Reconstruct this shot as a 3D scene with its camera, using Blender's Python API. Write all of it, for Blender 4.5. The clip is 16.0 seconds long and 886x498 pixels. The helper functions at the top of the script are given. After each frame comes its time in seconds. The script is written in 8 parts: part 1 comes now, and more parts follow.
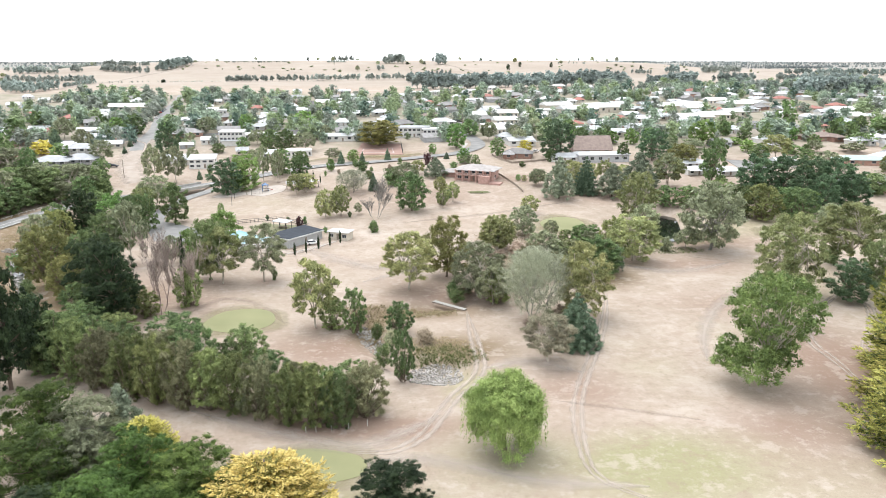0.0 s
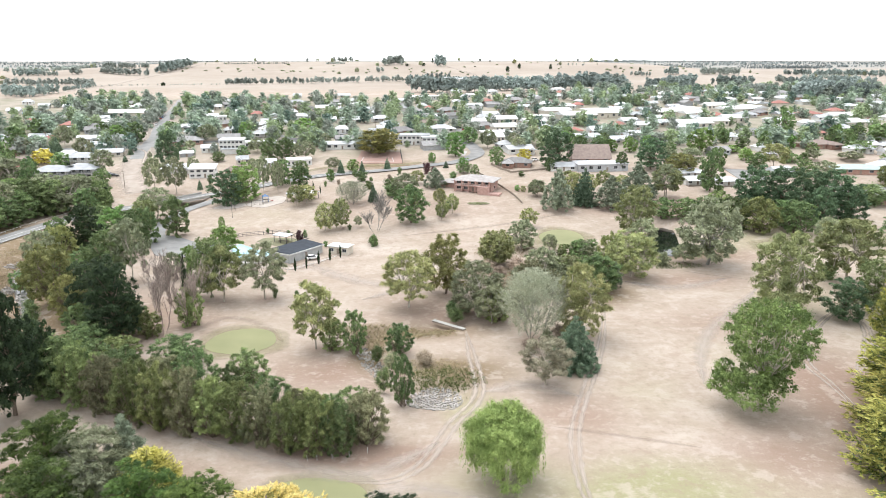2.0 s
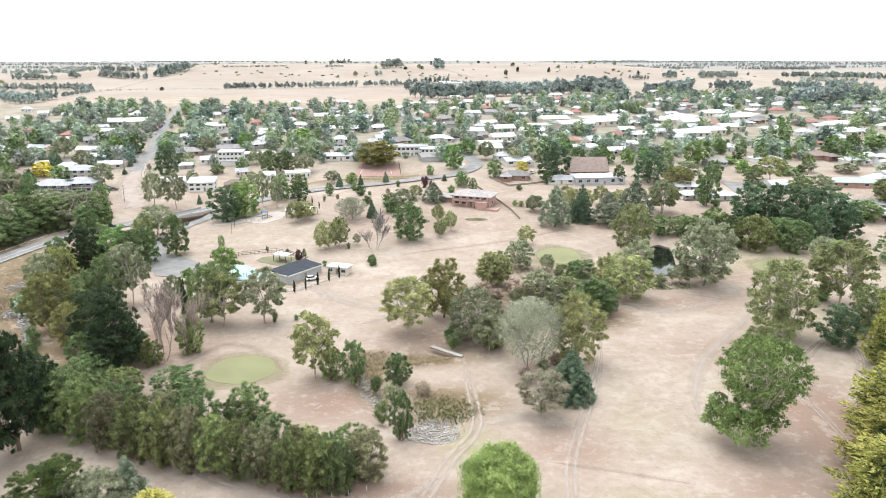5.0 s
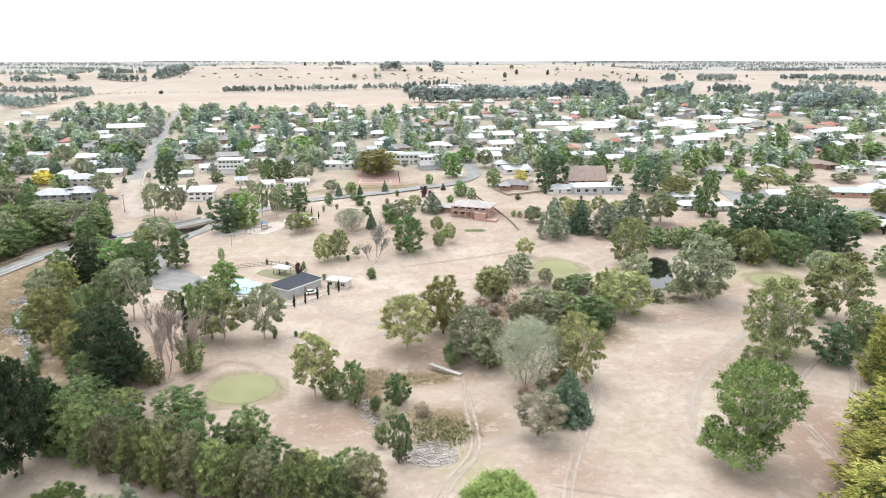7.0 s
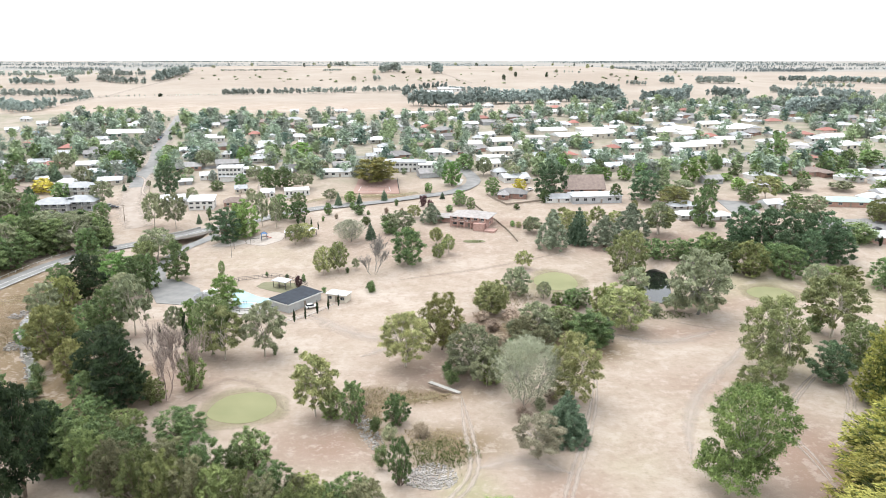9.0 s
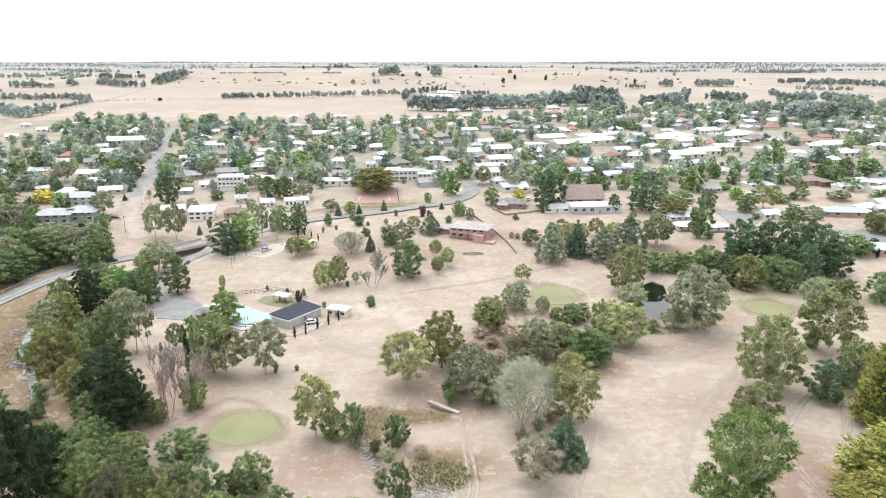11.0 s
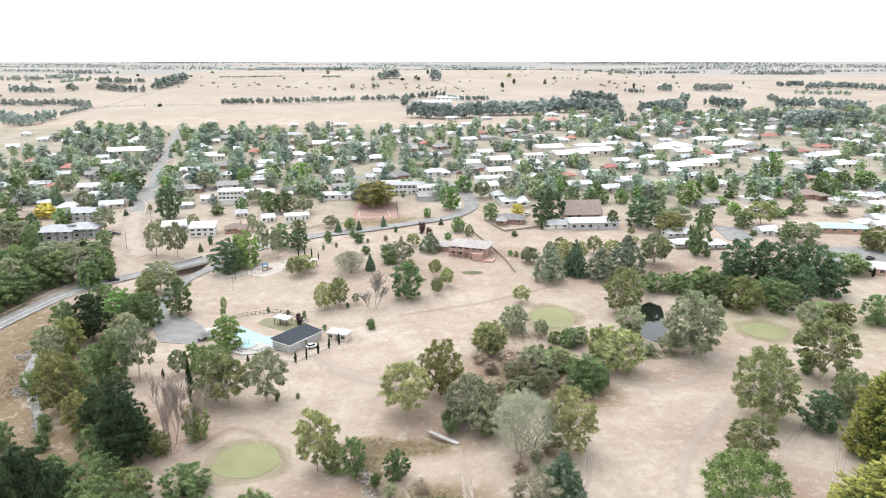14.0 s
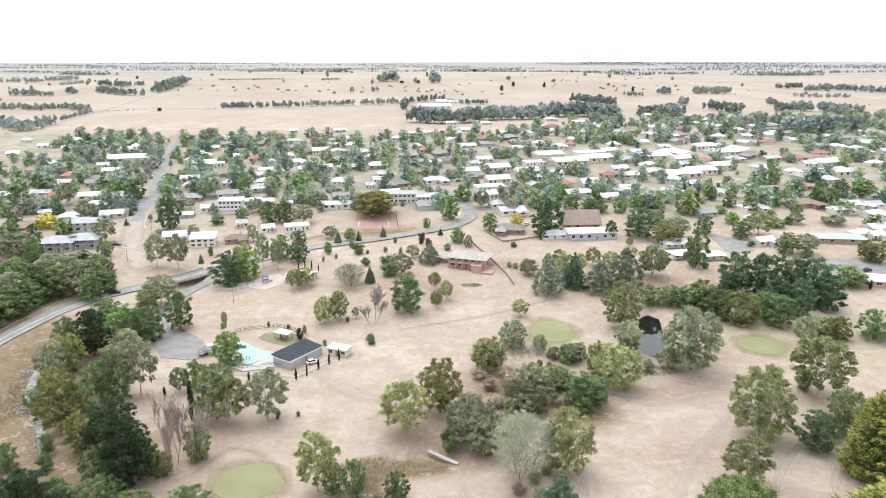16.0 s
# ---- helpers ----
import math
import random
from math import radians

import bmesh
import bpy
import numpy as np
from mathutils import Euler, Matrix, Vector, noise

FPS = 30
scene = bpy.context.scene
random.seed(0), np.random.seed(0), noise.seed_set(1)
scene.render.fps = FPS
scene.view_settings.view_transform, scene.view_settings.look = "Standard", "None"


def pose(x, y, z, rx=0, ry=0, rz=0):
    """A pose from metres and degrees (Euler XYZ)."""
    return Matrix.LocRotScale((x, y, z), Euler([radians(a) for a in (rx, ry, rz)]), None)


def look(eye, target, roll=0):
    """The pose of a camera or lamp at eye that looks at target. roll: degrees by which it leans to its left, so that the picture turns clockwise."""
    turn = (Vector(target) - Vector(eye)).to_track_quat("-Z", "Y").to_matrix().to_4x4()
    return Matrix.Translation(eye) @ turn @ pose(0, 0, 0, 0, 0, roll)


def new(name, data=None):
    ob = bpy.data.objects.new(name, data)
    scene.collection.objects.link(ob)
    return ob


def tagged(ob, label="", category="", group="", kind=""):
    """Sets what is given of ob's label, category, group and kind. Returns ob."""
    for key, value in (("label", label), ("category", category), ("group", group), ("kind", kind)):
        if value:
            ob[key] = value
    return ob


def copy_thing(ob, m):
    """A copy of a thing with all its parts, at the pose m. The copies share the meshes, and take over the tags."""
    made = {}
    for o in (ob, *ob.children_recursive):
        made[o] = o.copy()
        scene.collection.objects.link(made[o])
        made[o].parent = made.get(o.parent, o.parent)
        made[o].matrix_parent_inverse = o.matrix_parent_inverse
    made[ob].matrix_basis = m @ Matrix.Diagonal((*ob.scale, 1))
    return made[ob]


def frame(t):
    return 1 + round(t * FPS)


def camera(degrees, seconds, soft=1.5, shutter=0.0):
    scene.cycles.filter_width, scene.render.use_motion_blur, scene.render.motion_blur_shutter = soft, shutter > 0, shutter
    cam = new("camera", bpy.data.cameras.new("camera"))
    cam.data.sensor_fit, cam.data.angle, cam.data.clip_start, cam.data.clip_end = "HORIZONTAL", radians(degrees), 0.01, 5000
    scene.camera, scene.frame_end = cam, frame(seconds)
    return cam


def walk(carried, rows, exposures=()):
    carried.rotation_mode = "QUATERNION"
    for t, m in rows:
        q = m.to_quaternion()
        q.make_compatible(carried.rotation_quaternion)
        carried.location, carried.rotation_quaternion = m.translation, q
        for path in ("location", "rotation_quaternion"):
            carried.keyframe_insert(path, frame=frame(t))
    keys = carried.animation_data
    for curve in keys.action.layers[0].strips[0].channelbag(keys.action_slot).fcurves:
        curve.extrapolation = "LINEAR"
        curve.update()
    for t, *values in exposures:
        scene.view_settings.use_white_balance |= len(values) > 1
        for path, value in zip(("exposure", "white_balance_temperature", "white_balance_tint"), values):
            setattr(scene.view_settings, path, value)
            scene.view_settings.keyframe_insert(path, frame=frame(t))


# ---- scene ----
cam = camera(64.9, 16.0, soft=0.4)
METRES, EYE, TILT, LEAN, TURN = 46.0, 61.0, -15.1, 0.0, 0.0
ROWS = [
    (0.0, 0.0, 0.0, 0.0, 0.0, 0.0, -0.0),
    (0.5, 0.0001, -0.0075, 0.0275, -0.01, -0.04, 0.02),
    (1.0, 0.0004, -0.0159, 0.0592, -0.02, -0.06, 0.03),
    (1.5, 0.0009, -0.0239, 0.0871, -0.03, -0.08, 0.04),
    (2.0, 0.0018, -0.0332, 0.1195, -0.03, -0.11, 0.05),
    (2.5, 0.0017, -0.0401, 0.1485, -0.05, -0.13, 0.06),
    (3.0, 0.0022, -0.0482, 0.1789, -0.07, -0.14, 0.07),
    (3.5, 0.0031, -0.0545, 0.2031, -0.09, -0.16, 0.08),
    (6.0, 0.0076, -0.0901, 0.3381, -0.18, -0.22, 0.1),
    (6.5, 0.0072, -0.0972, 0.3644, -0.21, -0.23, 0.09),
    (7.0, 0.0069, -0.1054, 0.3946, -0.22, -0.24, 0.09),
    (7.5, 0.0064, -0.1126, 0.4214, -0.24, -0.25, 0.08),
    (8.0, 0.0065, -0.1208, 0.4522, -0.26, -0.27, 0.08),
    (8.5, 0.0061, -0.1277, 0.4793, -0.28, -0.3, 0.07),
    (9.0, 0.006, -0.1361, 0.5112, -0.3, -0.32, 0.07),
    (11.5, 0.0062, -0.1786, 0.6671, -0.36, -0.34, 0.11),
    (12.0, 0.0062, -0.1879, 0.7026, -0.37, -0.34, 0.12),
    (12.5, 0.006, -0.1956, 0.7347, -0.37, -0.36, 0.13),
    (13.0, 0.0059, -0.2048, 0.7699, -0.38, -0.38, 0.14),
    (13.5, 0.0063, -0.2125, 0.8012, -0.38, -0.42, 0.12),
    (14.0, 0.0065, -0.221, 0.8347, -0.4, -0.43, 0.13),
    (14.5, 0.0062, -0.2297, 0.8684, -0.41, -0.45, 0.14),
    (15.0, 0.0072, -0.2381, 0.9021, -0.4, -0.47, 0.15),
    (15.5, 0.0073, -0.2471, 0.9356, -0.42, -0.46, 0.16),
    (16.0, 0.0081, -0.255, 0.9667, -0.44, -0.48, 0.17),
]
walk(cam, [(t, pose(0, 0, EYE, TILT, LEAN, TURN) @ pose(METRES * x, METRES * y, METRES * z, 90 + pitch, roll, yaw)) for t, x, y, z, yaw, pitch, roll in ROWS], ((0.0, 0.87), (8.0, 0.86), (16.0, 0.79)))

# ---- world, sun ----
world = bpy.data.worlds.new("world")
scene.world = world
world.use_nodes = True
wn, wl = world.node_tree.nodes, world.node_tree.links
wn.clear()
w_out = wn.new("ShaderNodeOutputWorld")
w_bg = wn.new("ShaderNodeBackground")
sky = wn.new("ShaderNodeTexSky")
sky.sky_type = "NISHITA"
sky.sun_disc = False
sky.sun_elevation, sky.sun_rotation = radians(66), radians(-37)
w_scale = wn.new("ShaderNodeVectorMath")
w_scale.operation = "SCALE"
w_scale.inputs["Scale"].default_value = 0.10
w_mix = wn.new("ShaderNodeMixRGB")
w_mix.inputs["Fac"].default_value = 0.86
w_mix.inputs["Color2"].default_value = (1.14, 1.175, 1.225, 1)
wl.new(sky.outputs["Color"], w_scale.inputs[0])
wl.new(w_scale.outputs["Vector"], w_mix.inputs["Color1"])
wl.new(w_mix.outputs["Color"], w_bg.inputs["Color"])
wl.new(w_bg.outputs["Background"], w_out.inputs["Surface"])
w_bg.inputs["Strength"].default_value = 1.0
sun = new("sun", bpy.data.lights.new("sun", "SUN"))
sun.data.energy, sun.data.angle, sun.data.color = 1.5, radians(48), (1, 0.97, 0.92)
sun.matrix_world = look((-42, 55, 160), (0, 0, 0))


# ---- terrain height ----
def ease(a, b, x):
    t = min(1, max(0, (x - a) / (b - a)))
    return t * t * (3 - 2 * t)


SLOPE = [(-5000, 0), (215, 0), (250, 1.0), (285, 3.2), (320, 6), (390, 10.5), (440, 14.5), (640, 24), (720, 28), (970, 32), (1500, 33), (2200, 34), (3000, 37), (4000, 46), (4900, 58), (9000, 58)]


def ground_z(x, y):
    """The height of the land: a flat course, a town on a slope, a ridge behind it and a far plain."""
    yy = y - 45 * ease(60, 110, -x) * (1 - ease(380, 520, y))
    for (a, za), (b, zb) in zip(SLOPE, SLOPE[1:]):
        if yy <= b:
            z = za + (zb - za) * (yy - a) / (b - a)
            break
    ridge = ease(-1000, -550, x) * (1 - ease(350, 750, x))
    hill = (26 * ease(1000, 1500, y) + 2 * ease(1500, 1900, y)) * (1 - ease(1900, 2900, y))
    return z + ridge * hill


# ---- materials ----
def material(name, dark, light, rough=0.8, scale=1.0, metal=0.0, detail=6.0, bump=0.0, spread=0.0, fine=None, coords="Object"):
    """A two-tone noisy surface. scale: the noise's frequency per metre; spread: brightness change from thing to thing."""
    m = bpy.data.materials.new(name)
    m.use_nodes = True
    n, l = m.node_tree.nodes, m.node_tree.links
    b = n["Principled BSDF"]
    b.inputs["Roughness"].default_value, b.inputs["Metallic"].default_value = rough, metal
    co = n.new("ShaderNodeTexCoord")
    nz = n.new("ShaderNodeTexNoise")
    nz.inputs["Scale"].default_value, nz.inputs["Detail"].default_value = scale, detail
    l.new(co.outputs[coords], nz.inputs["Vector"])
    ramp = n.new("ShaderNodeValToRGB")
    ramp.color_ramp.elements[0].position, ramp.color_ramp.elements[1].position = 0.32, 0.68
    ramp.color_ramp.elements[0].color, ramp.color_ramp.elements[1].color = (*dark, 1), (*light, 1)
    l.new(nz.outputs["Fac"], ramp.inputs["Fac"])
    last = ramp.outputs["Color"]
    if spread:
        info = n.new("ShaderNodeObjectInfo")
        span = n.new("ShaderNodeMapRange")
        span.inputs["To Min"].default_value, span.inputs["To Max"].default_value = 1 - spread, 1 + spread
        l.new(info.outputs["Random"], span.inputs["Value"])
        hsv = n.new("ShaderNodeHueSaturation")
        l.new(span.outputs["Result"], hsv.inputs["Value"])
        l.new(last, hsv.inputs["Color"])
        last = hsv.outputs["Color"]
    l.new(last, b.inputs["Base Color"])
    if bump:
        n2 = n.new("ShaderNodeTexNoise")
        n2.inputs["Scale"].default_value = (fine or scale * 8)
        l.new(co.outputs[coords], n2.inputs["Vector"])
        bp = n.new("ShaderNodeBump")
        bp.inputs["Strength"].default_value, bp.inputs["Distance"].default_value = bump, 0.1
        l.new(n2.outputs["Fac"], bp.inputs["Height"])
        l.new(bp.outputs["Normal"], b.inputs["Normal"])
    return m


def leaf_material(name, dark, light, spread=0.28, hue=0.014, grain=85.0, lump=5.0):
    """Foliage: each spray and each part of a crown has its own tone, each tree a slight tint, and some light passes through.
    grain, lump: frequencies of the fine and the coarse tone change, per unit of the mesh."""
    m = bpy.data.materials.new(name)
    m.use_nodes = True
    n, l = m.node_tree.nodes, m.node_tree.links
    b = n["Principled BSDF"]
    b.inputs["Roughness"].default_value = 0.62
    b.inputs["Specular IOR Level"].default_value = 0.2
    geo = n.new("ShaderNodeNewGeometry")
    co = n.new("ShaderNodeTexCoord")

    def math_node(op, a, c):
        q = n.new("ShaderNodeMath")
        q.operation = op
        for k, v in enumerate((a, c)):
            if isinstance(v, float):
                q.inputs[k].default_value = v
            else:
                l.new(v, q.inputs[k])
        return q.outputs[0]

    def noise_node(scale, detail):
        q = n.new("ShaderNodeTexNoise")
        q.inputs["Scale"].default_value, q.inputs["Detail"].default_value = scale, detail
        l.new(co.outputs["Object"], q.inputs["Vector"])
        return q.outputs["Fac"]

    lumps = n.new("ShaderNodeMapRange")
    lumps.inputs["From Min"].default_value, lumps.inputs["From Max"].default_value = 0.34, 0.66
    l.new(noise_node(lump, 2.0), lumps.inputs["Value"])
    tone = math_node("ADD", math_node("MULTIPLY", geo.outputs["Random Per Island"], 0.42), math_node("MULTIPLY", lumps.outputs["Result"], 0.58))
    ramp = n.new("ShaderNodeValToRGB")
    ramp.color_ramp.elements[0].color, ramp.color_ramp.elements[1].color = (*dark, 1), (*light, 1)
    l.new(tone, ramp.inputs["Fac"])
    fine = n.new("ShaderNodeMapRange")
    fine.inputs["From Min"].default_value, fine.inputs["From Max"].default_value = 0.34, 0.66
    fine.inputs["To Min"].default_value, fine.inputs["To Max"].default_value = 0.66, 1.34
    l.new(noise_node(grain, 2.0), fine.inputs["Value"])
    info = n.new("ShaderNodeObjectInfo")
    sp = n.new("ShaderNodeMapRange")
    sp.inputs["To Min"].default_value, sp.inputs["To Max"].default_value = 1 - spread, 1 + spread
    l.new(info.outputs["Random"], sp.inputs["Value"])
    hs = n.new("ShaderNodeMapRange")
    hs.inputs["To Min"].default_value, hs.inputs["To Max"].default_value = 0.5 - hue, 0.5 + hue
    l.new(math_node("FRACT", math_node("MULTIPLY", info.outputs["Random"], 7.13), 0.0), hs.inputs["Value"])
    hsv = n.new("ShaderNodeHueSaturation")
    l.new(math_node("MULTIPLY", sp.outputs["Result"], fine.outputs["Result"]), hsv.inputs["Value"])
    l.new(hs.outputs["Result"], hsv.inputs["Hue"])
    l.new(ramp.outputs["Color"], hsv.inputs["Color"])
    l.new(hsv.outputs["Color"], b.inputs["Base Color"])
    tr = n.new("ShaderNodeBsdfTranslucent")
    l.new(hsv.outputs["Color"], tr.inputs["Color"])
    mx = n.new("ShaderNodeMixShader")
    mx.inputs["Fac"].default_value = 0.24
    l.new(b.outputs["BSDF"], mx.inputs[1])
    l.new(tr.outputs["BSDF"], mx.inputs[2])
    l.new(mx.outputs["Shader"], n["Material Output"].inputs["Surface"])
    return m


M_BARK_PALE = material("bark_pale", (0.30, 0.26, 0.21), (0.55, 0.50, 0.43), 0.85, 9)
M_BARK = material("bark", (0.10, 0.075, 0.055), (0.22, 0.17, 0.13), 0.9, 9)
M_BARK_DEAD = material("bark_dead", (0.25, 0.18, 0.16), (0.42, 0.34, 0.31), 0.9, 9)
M_BARK_SILVER = material("bark_silver", (0.17, 0.165, 0.15), (0.30, 0.285, 0.26), 0.9, 9)
M_LEAF = {
    "gum": leaf_material("leaf_gum", (0.12, 0.145, 0.06), (0.43, 0.44, 0.205)),
    "gum_grey": leaf_material("leaf_gum_grey", (0.138, 0.162, 0.094), (0.41, 0.435, 0.27)),
    "broad": leaf_material("leaf_broad", (0.052, 0.088, 0.038), (0.25, 0.335, 0.14), 0.32, 0.018),
    "bright": leaf_material("leaf_bright", (0.085, 0.15, 0.042), (0.29, 0.44, 0.15)),
    "dark": leaf_material("leaf_dark", (0.009, 0.020, 0.010), (0.056, 0.088, 0.037)),
    "wattle": leaf_material("leaf_wattle", (0.08, 0.105, 0.04), (0.32, 0.365, 0.145), 0.4, 0.022),
    "cypress": leaf_material("leaf_cypress", (0.022, 0.048, 0.012), (0.145, 0.22, 0.055)),
    "willow": leaf_material("leaf_willow", (0.13, 0.19, 0.05), (0.42, 0.51, 0.18)),
    "conifer": leaf_material("leaf_conifer", (0.06, 0.10, 0.062), (0.22, 0.295, 0.19)),
    "blue": leaf_material("leaf_blue", (0.13, 0.165, 0.11), (0.36, 0.41, 0.29)),
    "gold": leaf_material("leaf_gold", (0.10, 0.115, 0.03), (0.42, 0.38, 0.09), 0.1),
    "goldtip": leaf_material("leaf_gold_tip", (0.52, 0.44, 0.10), (0.82, 0.72, 0.28), 0.1),
    "goldgreen": leaf_material("leaf_gold_green", (0.035, 0.058, 0.022), (0.16, 0.20, 0.06), 0.1),
    "goldgreentip": leaf_material("leaf_gold_green_tip", (0.20, 0.21, 0.05), (0.56, 0.51, 0.16), 0.1),
    "goldlayer": leaf_material("leaf_gold_layer", (0.075, 0.095, 0.03), (0.40, 0.36, 0.12), 0.1),
    "feather": leaf_material("leaf_feather", (0.25, 0.275, 0.19), (0.47, 0.49, 0.37)),
    "twig": leaf_material("twig", (0.246, 0.190, 0.168), (0.470, 0.386, 0.353)),
    "silver": leaf_material("twig_silver", (0.20, 0.19, 0.17), (0.36, 0.345, 0.315)),
    "olive": leaf_material("leaf_olive", (0.10, 0.115, 0.038), (0.33, 0.33, 0.13)),
    "poplar": leaf_material("leaf_poplar", (0.046, 0.086, 0.028), (0.235, 0.335, 0.115)),
    "wattlebrown": leaf_material("leaf_wattle_brown", (0.10, 0.105, 0.055), (0.32, 0.315, 0.18)),
    "yellow": leaf_material("leaf_yellow", (0.30, 0.27, 0.045), (0.74, 0.66, 0.14), 0.1),
    "sage": leaf_material("leaf_sage", (0.10, 0.115, 0.065), (0.33, 0.35, 0.225)),
    "deep": leaf_material("leaf_deep", (0.036, 0.066, 0.037), (0.17, 0.255, 0.135), 0.15),
    "gardendeep": leaf_material("leaf_garden_deep", (0.04, 0.07, 0.055), (0.19, 0.26, 0.20), 0.4, 0.02, grain=1.6, lump=0.12),
    # pale and bluish: distance haze is put into this leaf colour
    "horizon": leaf_material("leaf_horizon_hazed", (0.15, 0.18, 0.18), (0.29, 0.325, 0.32), grain=1.6, lump=0.12),
    "dryleaf": leaf_material("leaf_dry", (0.19, 0.175, 0.115), (0.42, 0.40, 0.29)),
    # town foliage: greyer and brighter than nearby leaves, with haze painted into the colour
    "garden": leaf_material("leaf_garden", (0.09, 0.125, 0.095), (0.36, 0.44, 0.33), 0.4, 0.02, grain=1.6, lump=0.12),
    "gardengrey": leaf_material("leaf_garden_grey", (0.15, 0.175, 0.145), (0.45, 0.485, 0.41), 0.4, 0.02, grain=1.6, lump=0.12),
    "gardenlight": leaf_material("leaf_garden_light", (0.15, 0.20, 0.11), (0.48, 0.58, 0.33), 0.4, 0.02, grain=1.6, lump=0.12),
    "lime": leaf_material("leaf_lime", (0.12, 0.165, 0.06), (0.37, 0.43, 0.20)),
    "plum": leaf_material("leaf_plum", (0.056, 0.031, 0.034), (0.179, 0.101, 0.101)),
    "brown": leaf_material("leaf_brown", (0.24, 0.185, 0.135), (0.50, 0.41, 0.32)),
    # leaves of distant belts, colour lightened and blued to imitate haze
    "far": leaf_material("leaf_hazed", (0.20, 0.23, 0.205), (0.46, 0.50, 0.45), grain=1.6, lump=0.12),
    "fardark": leaf_material("leaf_hazed_dark", (0.165, 0.205, 0.19), (0.37, 0.43, 0.395), grain=1.6, lump=0.12),
}
M_ASPHALT = material("asphalt", (0.180, 0.180, 0.180), (0.247, 0.244, 0.236), 0.9, 0.25, bump=0.1)
M_GRAVEL = material("gravel", (0.270, 0.240, 0.210), (0.375, 0.338, 0.300), 0.95, 0.3, bump=0.15)
M_CONCRETE = material("concrete", (0.345, 0.338, 0.315), (0.450, 0.435, 0.413), 0.85, 0.4)
M_WHITE = material("white_paint", (0.540, 0.540, 0.525), (0.615, 0.615, 0.600), 0.6, 0.6)
M_GLASS_DARK = material("window_glass", (0.022, 0.026, 0.030), (0.053, 0.060, 0.068), 0.08, 0.5)
M_METAL_DARK = material("dark_metal", (0.038, 0.038, 0.039), (0.068, 0.068, 0.068), 0.5, 2)
M_TIMBER = material("timber", (0.180, 0.143, 0.112), (0.285, 0.240, 0.195), 0.85, 3)



# ---- building helpers ----
def part(name, bm, mat, parent=None, label=""):
    """Links a bmesh, or a pair of vertex and face lists, as one mesh under a thing or part."""
    me = bpy.data.meshes.new(name)
    if isinstance(bm, tuple):
        me.from_pydata(bm[0], [], bm[1])
    else:
        bm.to_mesh(me)
        bm.free()
    me.materials.append(mat)
    ob = new(name, me)
    if parent:
        ob.parent = parent
    if label:
        ob["label"] = label
    return ob


def box(bm, x0, x1, y0, y1, z0, z1, bevel=0.0):
    r = bmesh.ops.create_cube(bm, size=1, matrix=Matrix.LocRotScale(((x0 + x1) / 2, (y0 + y1) / 2, (z0 + z1) / 2), None, (x1 - x0, y1 - y0, z1 - z0)))
    if bevel:
        bmesh.ops.bevel(bm, geom=list({e for v in r["verts"] for e in v.link_edges}), offset=bevel, segments=1, affect="EDGES")
    return bm


def boxes(*dims, bevel=0.0):
    bm = bmesh.new()
    for d in dims:
        box(bm, *d, bevel=bevel)
    return bm


def empty(name, x, y, z, turn=0.0):
    ob = new(name)
    ob.matrix_basis = pose(x, y, z, 0, 0, turn)
    return ob


def curve_points(pts, step):
    """A smooth line through the points, sampled about every step metres."""
    p = [Vector((*q, 0)) if len(q) == 2 else Vector(q) for q in pts]
    p = [2 * p[0] - p[1]] + p + [2 * p[-1] - p[-2]]
    out = []
    for i in range(1, len(p) - 2):
        a, b, c, d = p[i - 1:i + 3]
        n = max(2, int((c - b).length / step))
        for k in range(n):
            t = k / n
            out.append(0.5 * ((2 * b) + (c - a) * t + (2 * a - 5 * b + 4 * c - d) * t * t + (3 * b - a - 3 * c + d) * t ** 3))
    out.append(p[-2])
    return out


LAID = []


def ribbon(name, pts, width, mat, lift=0.06, step=2.0, offset=0.0, flat=False, thick=0.0, taper=False):
    """A band that follows a line over the ground; U runs across it."""
    LAID.append(name)
    taper = taper or name == "track"
    lift += 0.007 * (len(LAID) % 9)
    line = curve_points(pts, step)
    bm = bmesh.new()
    uv = bm.loops.layers.uv.new("UVMap")
    rows = []
    run = 0.0
    for i, q in enumerate(line):
        d = (line[min(i + 1, len(line) - 1)] - line[max(i - 1, 0)]).normalized()
        side = Vector((d.y, -d.x, 0))
        if i:
            run += (q - line[i - 1]).length
        row = []
        for k in range(5):
            u = k / 4
            reach = width * (math.sin(math.pi * min(0.5, 0.03 + 1.6 * min(i, len(line) - 1 - i) / len(line))) if taper else 1)
            v = q + side * (offset + (u - 0.5) * reach)
            base = ground_z(q.x, q.y) if flat else ground_z(v.x, v.y)
            row.append((bm.verts.new((v.x, v.y, (q.z if len(pts[0]) == 3 else base) + lift)), u, run))
        rows.append(row)
    for r0, r1 in zip(rows, rows[1:]):
        for k in range(4):
            quad = [r0[k], r0[k + 1], r1[k + 1], r1[k]]
            f = bm.faces.new([q[0] for q in quad])
            for loop, q in zip(f.loops, quad):
                loop[uv].uv = (q[1], q[2])
    if thick:
        r = bmesh.ops.extrude_face_region(bm, geom=bm.faces[:])
        for v in [g for g in r["geom"] if isinstance(g, bmesh.types.BMVert)]:
            v.co.z -= thick
        bmesh.ops.recalc_face_normals(bm, faces=bm.faces[:])
    ob = part(name, bm, mat)
    return tagged(ob, kind="structure")


